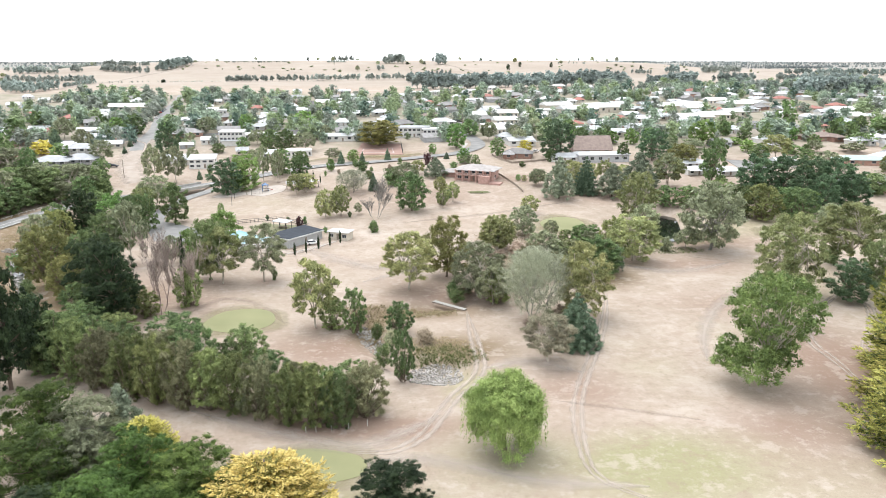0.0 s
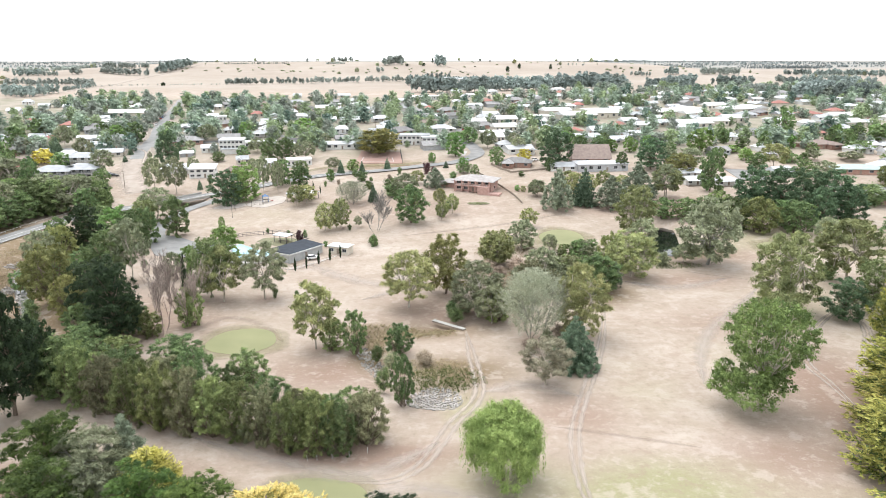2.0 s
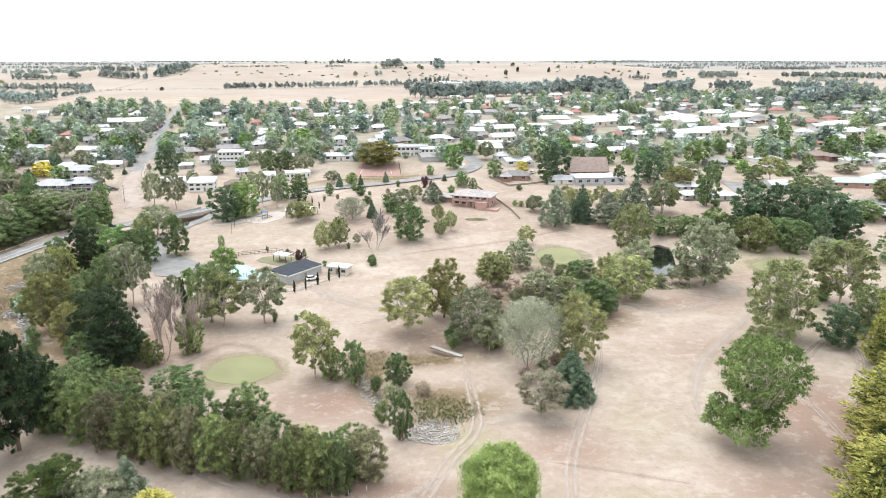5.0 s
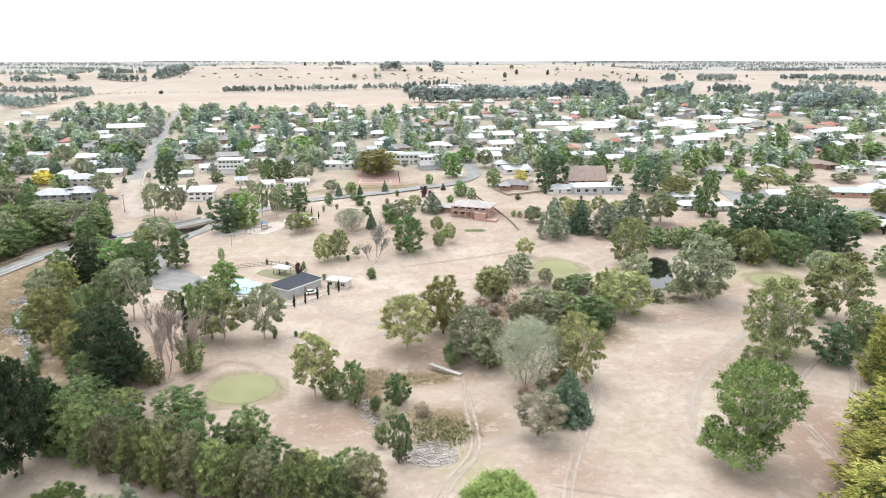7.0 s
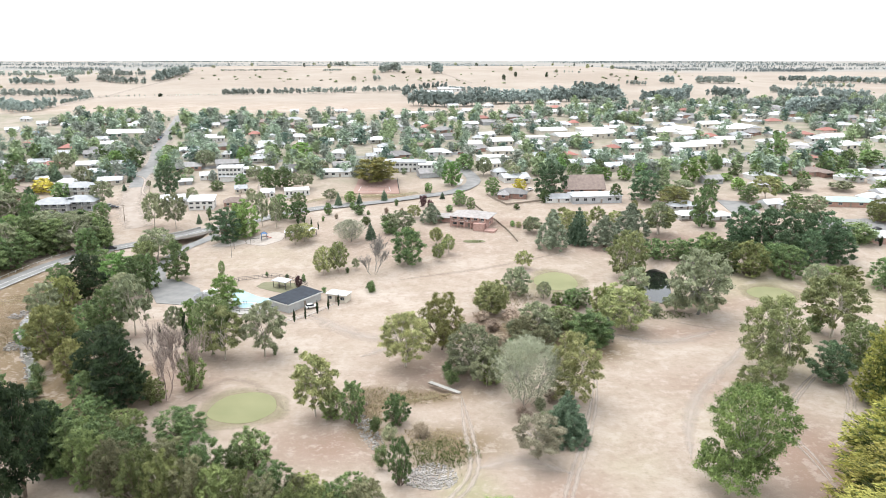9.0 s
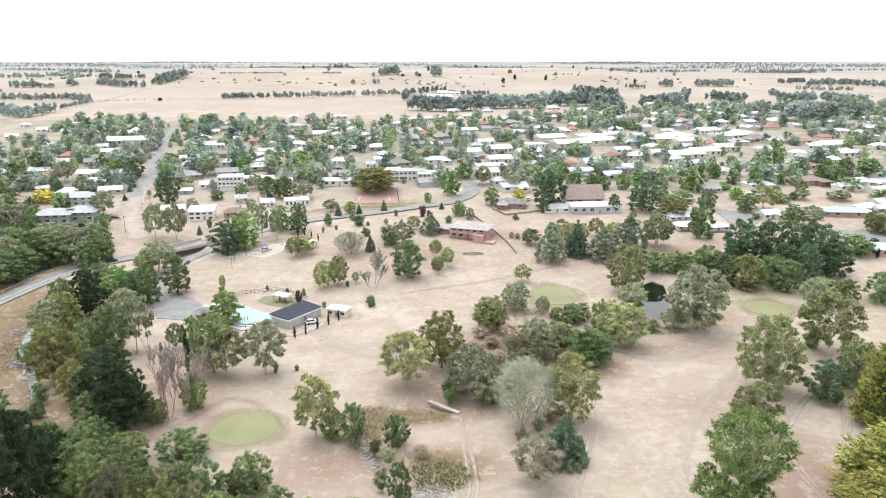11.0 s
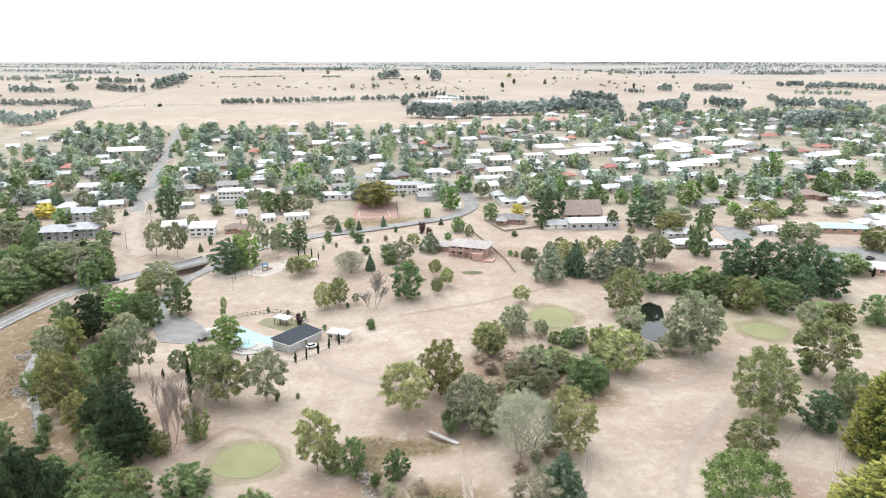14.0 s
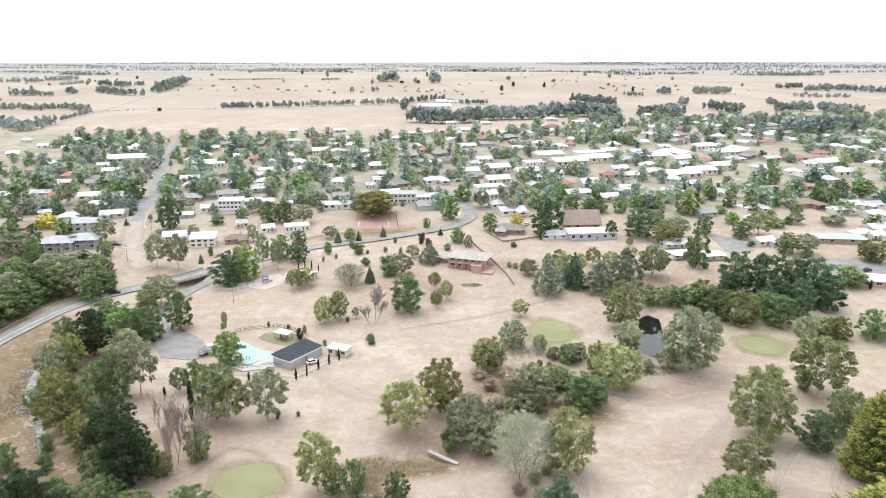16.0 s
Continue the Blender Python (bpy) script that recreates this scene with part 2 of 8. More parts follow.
def disc(name, cx, cy, rx, ry, turn, mat, lift, wob=0.06, seed=1, n=48):
    """A smooth rounded patch that lies on the ground."""
    bm = bmesh.new()
    c, s = math.cos(radians(turn)), math.sin(radians(turn))
    rings = []
    uv = bm.loops.layers.uv.new("UVMap")
    for rr in (0.25, 0.5, 0.75, 0.92, 1.0):
        ring = []
        for k in range(n):
            a = 2 * math.pi * k / n
            w = 1 + wob * noise.noise((math.cos(a) * 1.3, math.sin(a) * 1.3, seed * 7.7)) * 2
            u, v = rr * rx * w * math.cos(a), rr * ry * w * math.sin(a)
            x, y = cx + c * u - s * v, cy + s * u + c * v
            ring.append(bm.verts.new((x, y, ground_z(x, y) + lift)))
        rings.append(ring)
    f = bm.faces.new(rings[0])
    for a, b in zip(rings, rings[1:]):
        for k in range(n):
            bm.faces.new((a[k], a[(k + 1) % n], b[(k + 1) % n], b[k]))
    rad = {v: i / 4 for i, r in enumerate(rings) for v in r}
    for f in bm.faces:
        for loop in f.loops:
            loop[uv].uv = (rad[loop.vert], 0)
    ob = part(name, bm, mat)
    return tagged(ob, kind="structure")


# ---- ground sheet ----
# soft patches of the course: x, y, radius x, radius y, strength
LUSH = [(34, 96, 22, 12, 0.9), (-12, 84, 16, 8, 0.85), (14, 98, 20, 13, 0.5), (6, 124, 8, 10, 0.7), (56, 92, 30, 14, 0.35), (120, 256, 40, 22, 0.5),
        (-40, 96, 10, 6, 0.6), (44, 132, 16, 30, 0.25), (112, 190, 30, 40, 0.35), (34, 246, 26, 14, 0.35), (-80, 290, 60, 30, 0.22), (66, 150, 12, 20, 0.25), (160, 250, 40, 40, 0.4)]
BARE = [(-14, 108, 20, 5, 0.9), (84, 128, 18, 34, 0.7), (62, 108, 18, 16, 0.5), (26, 122, 12, 10, 0.5), (-26, 142, 20, 14, 0.55), (-62, 100, 26, 7, 0.9), (0, 180, 24, 18, 0.5), (74, 170, 22, 14, 0.4),
        (22, 210, 26, 16, 0.55), (78, 208, 20, 10, 0.5), (-10, 300, 60, 30, 0.35), (100, 300, 60, 20, 0.6), (-78, 175, 26, 26, 0.5), (-130, 210, 20, 60, 0.5), (30, 330, 30, 14, 0.5), (92, 236, 30, 12, 0.5)]


RANK = [(-126, 200, 20, 36, 1.0), (-106, 168, 16, 22, 1.0), (-140, 215, 18, 40, 1.0), (-92, 152, 14, 12, 0.9), (-150, 225, 26, 60, 1.0), (-112, 190, 12, 40, 0.8), (-178, 262, 30, 30, 0.8), (-6, 166, 18, 7, 0.8), (-16, 156, 6, 14, 0.8), (4, 142, 14, 10, 0.7), (30, 212, 20, 16, 0.9), (44, 196, 18, 14, 0.7), (-30, 385, 30, 14, 0.7), (88, 236, 14, 8, 0.6), (-88, 160, 14, 30, 0.6)]


def patch_values(patches, xs, ys):
    """How strongly each place lies in soft-edged patches."""
    v = np.zeros(len(xs))
    for cx, cy, rx, ry, s in patches:
        v = np.maximum(v, s * np.exp(-1.2 * (((xs - cx) / rx) ** 2 + ((ys - cy) / ry) ** 2)))
    return v


def ground_lines():
    def spread(lo, hi, step, low_end, high_end, grow):
        mid = list(np.arange(lo, hi + 0.01, step))
        s, a = step, hi
        while a < high_end:
            s *= grow
            a = min(a + s, high_end)
            mid.append(a)
        s, a = step, lo
        while a > low_end:
            s *= grow
            a = max(a - s, low_end)
            mid.insert(0, a)
        return mid
    return spread(-150, 150, 2.5, -4900, 4900, 1.06), spread(60, 330, 2.5, -3000, 4900, 1.045)


# channels and hollows: line points, half width, depth
CREEKS = [([(-110.2, 174.0), (-118.7, 187.5), (-125.8, 197.6), (-131.3, 205.8), (-137.9, 217.6), (-141.2, 229.0), (-142.2, 240.6), (-146.4, 257.4)], 4.0, 1.2), ([(2.4, 172.2), (-2.0, 170.5), (-9.9, 167.1), (-16.8, 159.8), (-16.9, 151.1), (-11.5, 139.7), (-6.2, 131.1), (0.7, 129.3)], 4.5, 1.3), ([(-122.5, 304.0), (-120.6, 314.0), (-119.4, 323.3), (-120.3, 341.6), (-118.8, 354.6)], 6.0, 3.2)]
PONDS = [(85.2, 257.0, 10.5, 24, 0.3)]


def carve(x, y):
    """How far water has cut into the land here."""
    d = 0.0
    if abs(x) > 200 or not 60 < y < 390:
        return d
    for pts, half, depth in CREEKS:
        for (ax, ay), (bx, by) in zip(pts, pts[1:]):
            lx, ly = bx - ax, by - ay
            t = min(1, max(0, ((x - ax) * lx + (y - ay) * ly) / (lx * lx + ly * ly)))
            r = math.hypot(x - ax - lx * t, y - ay - ly * t)
            d = max(d, depth * (1 - ease(half * 0.4, half * 1.5, r)))
    for px, py, rx, ry, level in PONDS:
        d = max(d, (ground_z(x, y) - level + 0.8) * (1 - ease(0.8, 1.25, math.hypot((x - px) / rx, (y - py) / ry))))
    return d


def build_ground():
    xs, ys = ground_lines()
    verts = []
    for y in ys:
        for x in xs:
            rough = 0.35 * noise.noise((x * 0.03, y * 0.03, 3)) + 0.12 * noise.noise((x * 0.11, y * 0.11, 8))
            dip = carve(x, y)
            verts.append((x, y, ground_z(x, y) + min(0.0, 0.25 * rough - 0.08) * (0.12 + 0.88 * ease(212, 240, y)) - dip))
    nx = len(xs)
    faces = [(j * nx + i, j * nx + i + 1, (j + 1) * nx + i + 1, (j + 1) * nx + i) for j in range(len(ys) - 1) for i in range(nx - 1)]
    ob = part("ground", (verts, faces), M_GROUND)
    px, py = np.array([v[0] for v in verts]), np.array([v[1] for v in verts])
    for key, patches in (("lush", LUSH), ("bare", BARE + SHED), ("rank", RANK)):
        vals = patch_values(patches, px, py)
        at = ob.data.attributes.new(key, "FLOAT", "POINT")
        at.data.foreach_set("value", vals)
    ob.data.polygons.foreach_set("use_smooth", [True] * len(faces))
    return tagged(ob, kind="structure", label="dry pale grassland of a golf course and farmland")


def ground_material():
    m = bpy.data.materials.new("dry_grass")
    m.use_nodes = True
    n, l = m.node_tree.nodes, m.node_tree.links
    b = n["Principled BSDF"]
    b.inputs["Roughness"].default_value = 0.95
    b.inputs["Specular IOR Level"].default_value = 0.1
    co = n.new("ShaderNodeTexCoord")

    def tex(scale, detail=5.0, rough=0.6, stretch=None):
        t = n.new("ShaderNodeTexNoise")
        t.inputs["Scale"].default_value, t.inputs["Detail"].default_value, t.inputs["Roughness"].default_value = scale, detail, rough
        if stretch:
            mp = n.new("ShaderNodeMapping")
            mp.inputs["Scale"].default_value = stretch
            mp.inputs["Rotation"].default_value = (0, 0, 0.5)
            l.new(co.outputs["Object"], mp.inputs["Vector"])
            l.new(mp.outputs["Vector"], t.inputs["Vector"])
        else:
            l.new(co.outputs["Object"], t.inputs["Vector"])
        return t.outputs["Fac"]

    def mixer(fac, a, c2):
        x = n.new("ShaderNodeMixRGB")
        l.new(fac, x.inputs["Fac"])
        for sock, v in (("Color1", a), ("Color2", c2)):
            if isinstance(v, tuple):
                x.inputs[sock].default_value = (*v, 1)
            else:
                l.new(v, x.inputs[sock])
        return x.outputs["Color"]

    def span(fac, lo, hi, to=1.0):
        r = n.new("ShaderNodeMapRange")
        r.inputs["From Min"].default_value, r.inputs["From Max"].default_value, r.inputs["To Max"].default_value = lo, hi, to
        l.new(fac, r.inputs["Value"])
        return r.outputs["Result"]

    def attr(name, noise_fac, lo, hi):
        a = n.new("ShaderNodeAttribute")
        a.attribute_name = name
        s = n.new("ShaderNodeMath")
        s.operation = "MULTIPLY_ADD"
        s.inputs[1].default_value = 0.55
        l.new(noise_fac, s.inputs[0])
        l.new(a.outputs["Fac"], s.inputs[2])
        return span(s.outputs[0], lo, hi)

    big, mid, small, fine = tex(0.012, 4), tex(0.07, 6, 0.62), tex(0.55, 6, 0.7), tex(2.6, 4, 0.7)
    streak, wear = tex(0.05, 6, 0.65, (0.5, 3.0, 1)), tex(0.028, 7, 0.66)
    col = mixer(span(mid, 0.36, 0.64), (0.310, 0.255, 0.204), (0.386, 0.328, 0.276))
    col = mixer(span(big, 0.4, 0.62, 0.7), col, (0.345, 0.279, 0.231))
    col = mixer(span(wear, 0.52, 0.66, 0.75), col, (0.442, 0.386, 0.338))
    col = mixer(span(streak, 0.5, 0.66, 0.35), col, (0.276, 0.217, 0.176))
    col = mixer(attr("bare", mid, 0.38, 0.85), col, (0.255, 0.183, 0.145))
    col = mixer(attr("rank", mid, 0.42, 0.85), col, (0.180, 0.134, 0.084))
    col = mixer(attr("lush", mid, 0.42, 1.0), col, (0.265, 0.252, 0.152))
    col = mixer(span(small, 0.52, 0.70, 0.55), col, (0.231, 0.190, 0.141))
    col = mixer(span(small, 0.46, 0.30, 0.45), col, (0.455, 0.400, 0.345))
    col = mixer(span(fine, 0.55, 0.75, 0.5), col, (0.193, 0.155, 0.114))
    scuff, speck = tex(0.19, 9, 0.72), tex(0.9, 8, 0.8)
    col = mixer(span(scuff, 0.54, 0.60, 0.42), col, (0.430, 0.372, 0.325))
    col = mixer(span(scuff, 0.45, 0.38, 0.42), col, (0.262, 0.197, 0.157))
    col = mixer(span(speck, 0.58, 0.66, 0.40), col, (0.215, 0.170, 0.122))
    col = mixer(span(speck, 0.42, 0.34, 0.35), col, (0.450, 0.395, 0.345))
    place = n.new("ShaderNodeSeparateXYZ")
    l.new(co.outputs["Object"], place.inputs["Vector"])
    wob = n.new("ShaderNodeMath")
    wob.operation = "MULTIPLY_ADD"
    wob.inputs[1].default_value = 160.0
    l.new(tex(0.01, 5), wob.inputs[0])
    l.new(place.outputs["Y"], wob.inputs[2])

    def both(p, q):
        x = n.new("ShaderNodeMath")
        x.operation = "MULTIPLY"
        l.new(p, x.inputs[0])
        l.new(q, x.inputs[1])
        return x.outputs[0]

    # gardens and gravel yards of the town, straw-coloured fields, and far wooded country, its tones lightened and
    # greyed for haze
    yards = mixer(span(tex(0.045, 6, 0.7), 0.42, 0.60), (0.31, 0.28, 0.235), (0.20, 0.20, 0.14))
    town = both(span(wob.outputs[0], 470, 530), span(wob.outputs[0], 850, 780))
    col = mixer(span(town, 0, 1, 0.8), col, yards)
    straw = mixer(span(tex(0.006, 6, 0.7), 0.4, 0.6), (0.29, 0.246, 0.206), (0.35, 0.308, 0.264))
    col = mixer(span(wob.outputs[0], 900, 1000, 0.85), col, straw)
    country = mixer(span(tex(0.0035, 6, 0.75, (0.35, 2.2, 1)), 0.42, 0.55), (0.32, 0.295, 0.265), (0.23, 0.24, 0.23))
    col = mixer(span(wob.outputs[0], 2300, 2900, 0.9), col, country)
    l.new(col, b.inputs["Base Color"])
    bp = n.new("ShaderNodeBump")
    bp.inputs["Strength"].default_value, bp.inputs["Distance"].default_value = 0.35, 0.25
    l.new(small, bp.inputs["Height"])
    l.new(bp.outputs["Normal"], b.inputs["Normal"])
    return m


M_GROUND = ground_material()


def soft_edge(name, dark, light, scale, edge=0.25, strength=1.0, radial=False, wander=0.5, ruts=False):
    """A ground cover whose rim breaks up and lets the grass show."""
    m = material(name, dark, light, 0.95, scale)
    n, l = m.node_tree.nodes, m.node_tree.links
    uv = n.new("ShaderNodeUVMap")
    sep = n.new("ShaderNodeSeparateXYZ")
    l.new(uv.outputs["UV"], sep.inputs["Vector"])
    d = n.new("ShaderNodeMath")
    if radial:
        d.operation = "SUBTRACT"
        d.inputs[0].default_value = 1.0
        l.new(sep.outputs["X"], d.inputs[1])
        rim = d.outputs[0]
    else:
        d.operation = "PINGPONG"
        d.inputs[1].default_value = 0.25 if ruts else 0.5
        l.new(sep.outputs["X"], d.inputs[0])
        rim = d.outputs[0]
        if ruts:
            twice = n.new("ShaderNodeMath")
            twice.operation = "MULTIPLY"
            twice.inputs[1].default_value = 2.0
            l.new(rim, twice.inputs[0])
            rim = twice.outputs[0]
    nz = n.new("ShaderNodeTexNoise")
    nz.inputs["Scale"].default_value, nz.inputs["Detail"].default_value = 0.5, 6
    co = n.new("ShaderNodeTexCoord")
    l.new(co.outputs["Object"], nz.inputs["Vector"])
    ad = n.new("ShaderNodeMath")
    ad.operation = "MULTIPLY_ADD"
    ad.inputs[1].default_value = wander
    l.new(nz.outputs["Fac"], ad.inputs[0])
    l.new(rim, ad.inputs[2])
    mr = n.new("ShaderNodeMapRange")
    mr.inputs["From Min"].default_value, mr.inputs["From Max"].default_value, mr.inputs["To Max"].default_value = wander * 0.5 + 0.02, wander * 0.5 + edge, strength
    l.new(ad.outputs[0], mr.inputs["Value"])
    tr = n.new("ShaderNodeBsdfTransparent")
    mx = n.new("ShaderNodeMixShader")
    l.new(mr.outputs["Result"], mx.inputs["Fac"])
    l.new(tr.outputs["BSDF"], mx.inputs[1])
    l.new(n["Principled BSDF"].outputs["BSDF"], mx.inputs[2])
    l.new(mx.outputs["Shader"], n["Material Output"].inputs["Surface"])
    return m


M_TRACK = soft_edge("dirt_track", (0.370, 0.312, 0.268), (0.470, 0.410, 0.358), 0.2, 0.35, 0.75)
M_WHEELS = soft_edge("wheel_tracks", (0.390, 0.330, 0.284), (0.490, 0.428, 0.375), 0.2, 0.45, 0.6, wander=0.7, ruts=True)
M_GREEN = soft_edge("putting_green", (0.195, 0.20, 0.102), (0.232, 0.233, 0.124), 0.12, 0.05, 1.0, True, 0.06)
M_FRINGE = soft_edge("green_fringe", (0.259, 0.238, 0.130), (0.302, 0.266, 0.158), 0.3, 0.5, 0.45, True)
M_RUT = soft_edge("worn_line", (0.20, 0.15, 0.115), (0.28, 0.215, 0.17), 0.3, 0.5, 0.22)
M_PALE = soft_edge("pale_worn_grass", (0.40, 0.345, 0.30), (0.47, 0.41, 0.36), 0.2, 0.5, 0.5)
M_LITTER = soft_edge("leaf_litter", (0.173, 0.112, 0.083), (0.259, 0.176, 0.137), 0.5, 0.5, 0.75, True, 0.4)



# ---- trees ----
def tube(verts, faces, pts, radii, sides=6):
    base = len(verts)
    for i, p in enumerate(pts):
        d = (pts[min(i + 1, len(pts) - 1)] - pts[max(i - 1, 0)]).normalized()
        a = d.orthogonal().normalized()
        b = d.cross(a)
        for k in range(sides):
            w = 2 * math.pi * k / sides
            verts.append(tuple(p + (a * math.cos(w) + b * math.sin(w)) * radii[i]))
    for i in range(len(pts) - 1):
        for k in range(sides):
            k2 = (k + 1) % sides
            faces.append((base + i * sides + k, base + i * sides + k2, base + (i + 1) * sides + k2, base + (i + 1) * sides + k))
    faces.append(tuple(base + (len(pts) - 1) * sides + k for k in range(sides)))


FINE = {"sides": 8, "rings": 4, "twigs": True}


def limb(verts, faces, a, b, r0, r1, rng, bend=0.08, n=4, sides=5):
    """A bowed, tapered branch from a to b."""
    n, sides = min(n, FINE["rings"]), min(sides, FINE["sides"])
    off = Vector((rng.uniform(-1, 1), rng.uniform(-1, 1), rng.uniform(-0.3, 0.6))) * bend * (b - a).length
    pts = [a.lerp(b, k / n) + off * math.sin(math.pi * k / n) for k in range(n + 1)]
    tube(verts, faces, pts, [r0 + (r1 - r0) * k / n for k in range(n + 1)], sides)


def leaves(clumps, count, size, rng, long=1.0, up=0.25, hang=0.0, inner=0.5, cap=0.0, loose=0.55):
    """Many small leaf sprays on and in a set of lumpy clumps (centre, radii). hang: how far the sprays point down;
    cap: the share that sits on the upper half of its clump; loose: how far sprays turn from the clump's skin."""
    r = np.random.RandomState(rng.randint(0, 10 ** 6))
    c = np.array([q[0] for q in clumps], float)
    rad = np.array([q[1] for q in clumps], float)
    weight = (rad[:, 0] * rad[:, 1] + rad[:, 0] * rad[:, 2] + rad[:, 1] * rad[:, 2])
    pick = r.choice(len(c), count, p=weight / weight.sum())
    u = r.normal(size=(count, 3))
    u /= np.linalg.norm(u, axis=1)[:, None]
    u[:, 2] = np.where(r.rand(count) < cap, np.abs(u[:, 2]), u[:, 2])
    core = r.rand(count) < 0.3
    depth = np.where(core, 0.1 + 0.55 * r.rand(count), inner + (1 - inner) * np.sqrt(r.rand(count)))
    pos = c[pick] + rad[pick] * u * (depth * (0.84 + 0.32 * r.rand(count)))[:, None]
    nor = u + loose * r.normal(size=(count, 3)) + np.array([0, 0, up])
    nor /= np.linalg.norm(nor, axis=1)[:, None]
    axis = r.normal(size=(count, 3)) + u * 0.4 - np.array([0, 0, hang])
    axis -= nor * (axis * nor).sum(1)[:, None]
    axis /= np.linalg.norm(axis, axis=1)[:, None]
    side = np.cross(nor, axis)
    s = (np.where(core, 1.75, 0.7) * size * (0.55 + 0.8 * r.rand(count)))[:, None]
    a, b = axis * s * long, side * s * 0.6
    bow = nor * s * (0.5 * r.rand(count) - 0.25)[:, None]
    v = np.stack([pos - a * 0.5 - b, pos - a * 0.5 + b, pos + a + bow], 1).reshape(-1, 3)
    f = np.arange(count * 3).reshape(-1, 3)
    return v.tolist(), f.tolist()


def ball_clumps(rng, n, zlo, zhi, r0, r1, flat=0.75, fill=0.36, egg=0.0):
    """Clumps spread through an egg-shaped crown of diameter 1 between two heights."""
    out = []
    for k in range(n):
        t = (k + 0.5) / n
        zz = 2 * t - 1
        ring = math.sqrt(max(0.03, 1 - zz * zz)) * (1 - egg * t)
        a = k * 2.399 + rng.uniform(-0.4, 0.4)
        rr = rng.uniform(r0, r1)
        d = fill * ring * rng.uniform(0.6, 1.18)
        out.append(((math.cos(a) * d, math.sin(a) * d, zlo + (zhi - zlo) * (0.12 + 0.76 * t) + rng.uniform(-0.055, 0.05)), (rr * rng.uniform(0.8, 1.15), rr * rng.uniform(0.8, 1.15), rr * flat * (zhi - zlo) / 0.8)))
    return out


def dome_clumps(rng, n, zlo, zhi, r0, r1, shape, flat=0.75, mid=0.55):
    """Clumps packed over the skin of a crown whose half-width at height t (0 to 1) is shape(t), with fewer inside it."""
    out = []
    total = sum(shape((k + 0.5) / 40) + 0.06 for k in range(40))
    run, ts = 0.0, []
    for k in range(40):
        run += (shape((k + 0.5) / 40) + 0.06) / total
        while len(ts) < n * run:
            ts.append((k + rng.random()) / 40)
    for k, t in enumerate(ts):
        a = k * 2.399 + rng.uniform(-0.3, 0.3)
        rr = rng.uniform(r0, r1)
        d = max(0.0, shape(t) - rr * 0.75) * rng.uniform(0.88, 1.1)
        z = zlo + (zhi - zlo) * t
        out.append(((math.cos(a) * d, math.sin(a) * d, min(z, zhi - rr * flat * 0.8) + rng.uniform(-0.02, 0.02)), (rr * rng.uniform(0.85, 1.15), rr * rng.uniform(0.85, 1.15), rr * flat)))
    for k in range(6):
        t = (k + 0.8) / 7
        d = shape(t) * mid
        out.append(((0, 0, zlo + (zhi - zlo) * t), (d, d, (zhi - zlo) * 0.11)))
    return out


def plumes(tips, count, size, rng, long=2.0, wide=0.05, edge=0.6):
    """Leaf sprays strewn along plumes (base, tip), each narrowing to its tip; also which sprays sit past the given share of the plume."""
    r = np.random.RandomState(rng.randint(0, 10 ** 6))
    a = np.array([q[0] for q in tips], float)
    b = np.array([q[1] for q in tips], float)
    ln = np.linalg.norm(b - a, axis=1)
    pick = r.choice(len(a), count, p=ln / ln.sum())
    u = r.rand(count) ** 0.8
    d = (b - a)[pick] / ln[pick][:, None]
    jig = r.normal(size=(count, 3)) * np.array([1, 1, 0.55])
    pos = a[pick] + (b - a)[pick] * u[:, None] + jig * (wide * (1.05 - 0.85 * u))[:, None]
    axis = d + 0.32 * r.normal(size=(count, 3))
    axis /= np.linalg.norm(axis, axis=1)[:, None]
    nor = np.array([0, 0, 0.9]) + 0.7 * r.normal(size=(count, 3))
    nor -= axis * (nor * axis).sum(1)[:, None]
    nor /= np.linalg.norm(nor, axis=1)[:, None]
    side = np.cross(nor, axis)
    s = (size * (0.6 + 0.8 * r.rand(count)))[:, None]
    v = np.stack([pos - axis * s * long * 0.5 - side * s * 0.6, pos - axis * s * long * 0.5 + side * s * 0.6, pos + axis * s * long], 1).reshape(-1, 3)
    marks = (u + 0.18 * r.normal(size=count) > edge).astype(int)
    return v.tolist(), np.arange(count * 3).reshape(-1, 3).tolist(), marks.tolist()


def merged(one, two):
    """Two leaf sets as one; those of the second may carry marks for a second colour."""
    k = len(one[0])
    return one[0] + two[0], one[1] + [[i + k for i in q] for q in two[1]], [0] * len(one[1]) + (two[2] if len(two) > 2 else [0] * len(two[1]))


def egg(t, low=0.55, widest=0.4):
    """Half-width of a rounded crown at share t of its height."""
    if t < widest:
        return 0.5 * (low + (1 - low) * math.sin(math.pi / 2 * t / widest))
    return 0.5 * math.sqrt(max(0.0, 1 - ((t - widest) / (1 - widest)) ** 2))


def puffs(rng, q, rr, n, spread=0.75):
    """Small domed tufts round the head q of radii rr."""
    out = []
    for k in range(n):
        u = Vector((rng.gauss(0, 1), rng.gauss(0, 1), rng.gauss(0.25, 0.8))).normalized()
        z = rng.uniform(0.5, 0.78)
        out.append(((q[0] + u.x * rr[0] * spread, q[1] + u.y * rr[1] * spread, q[2] + u.z * rr[2] * spread), (rr[0] * z, rr[1] * z, rr[2] * z * 0.85)))
    return out


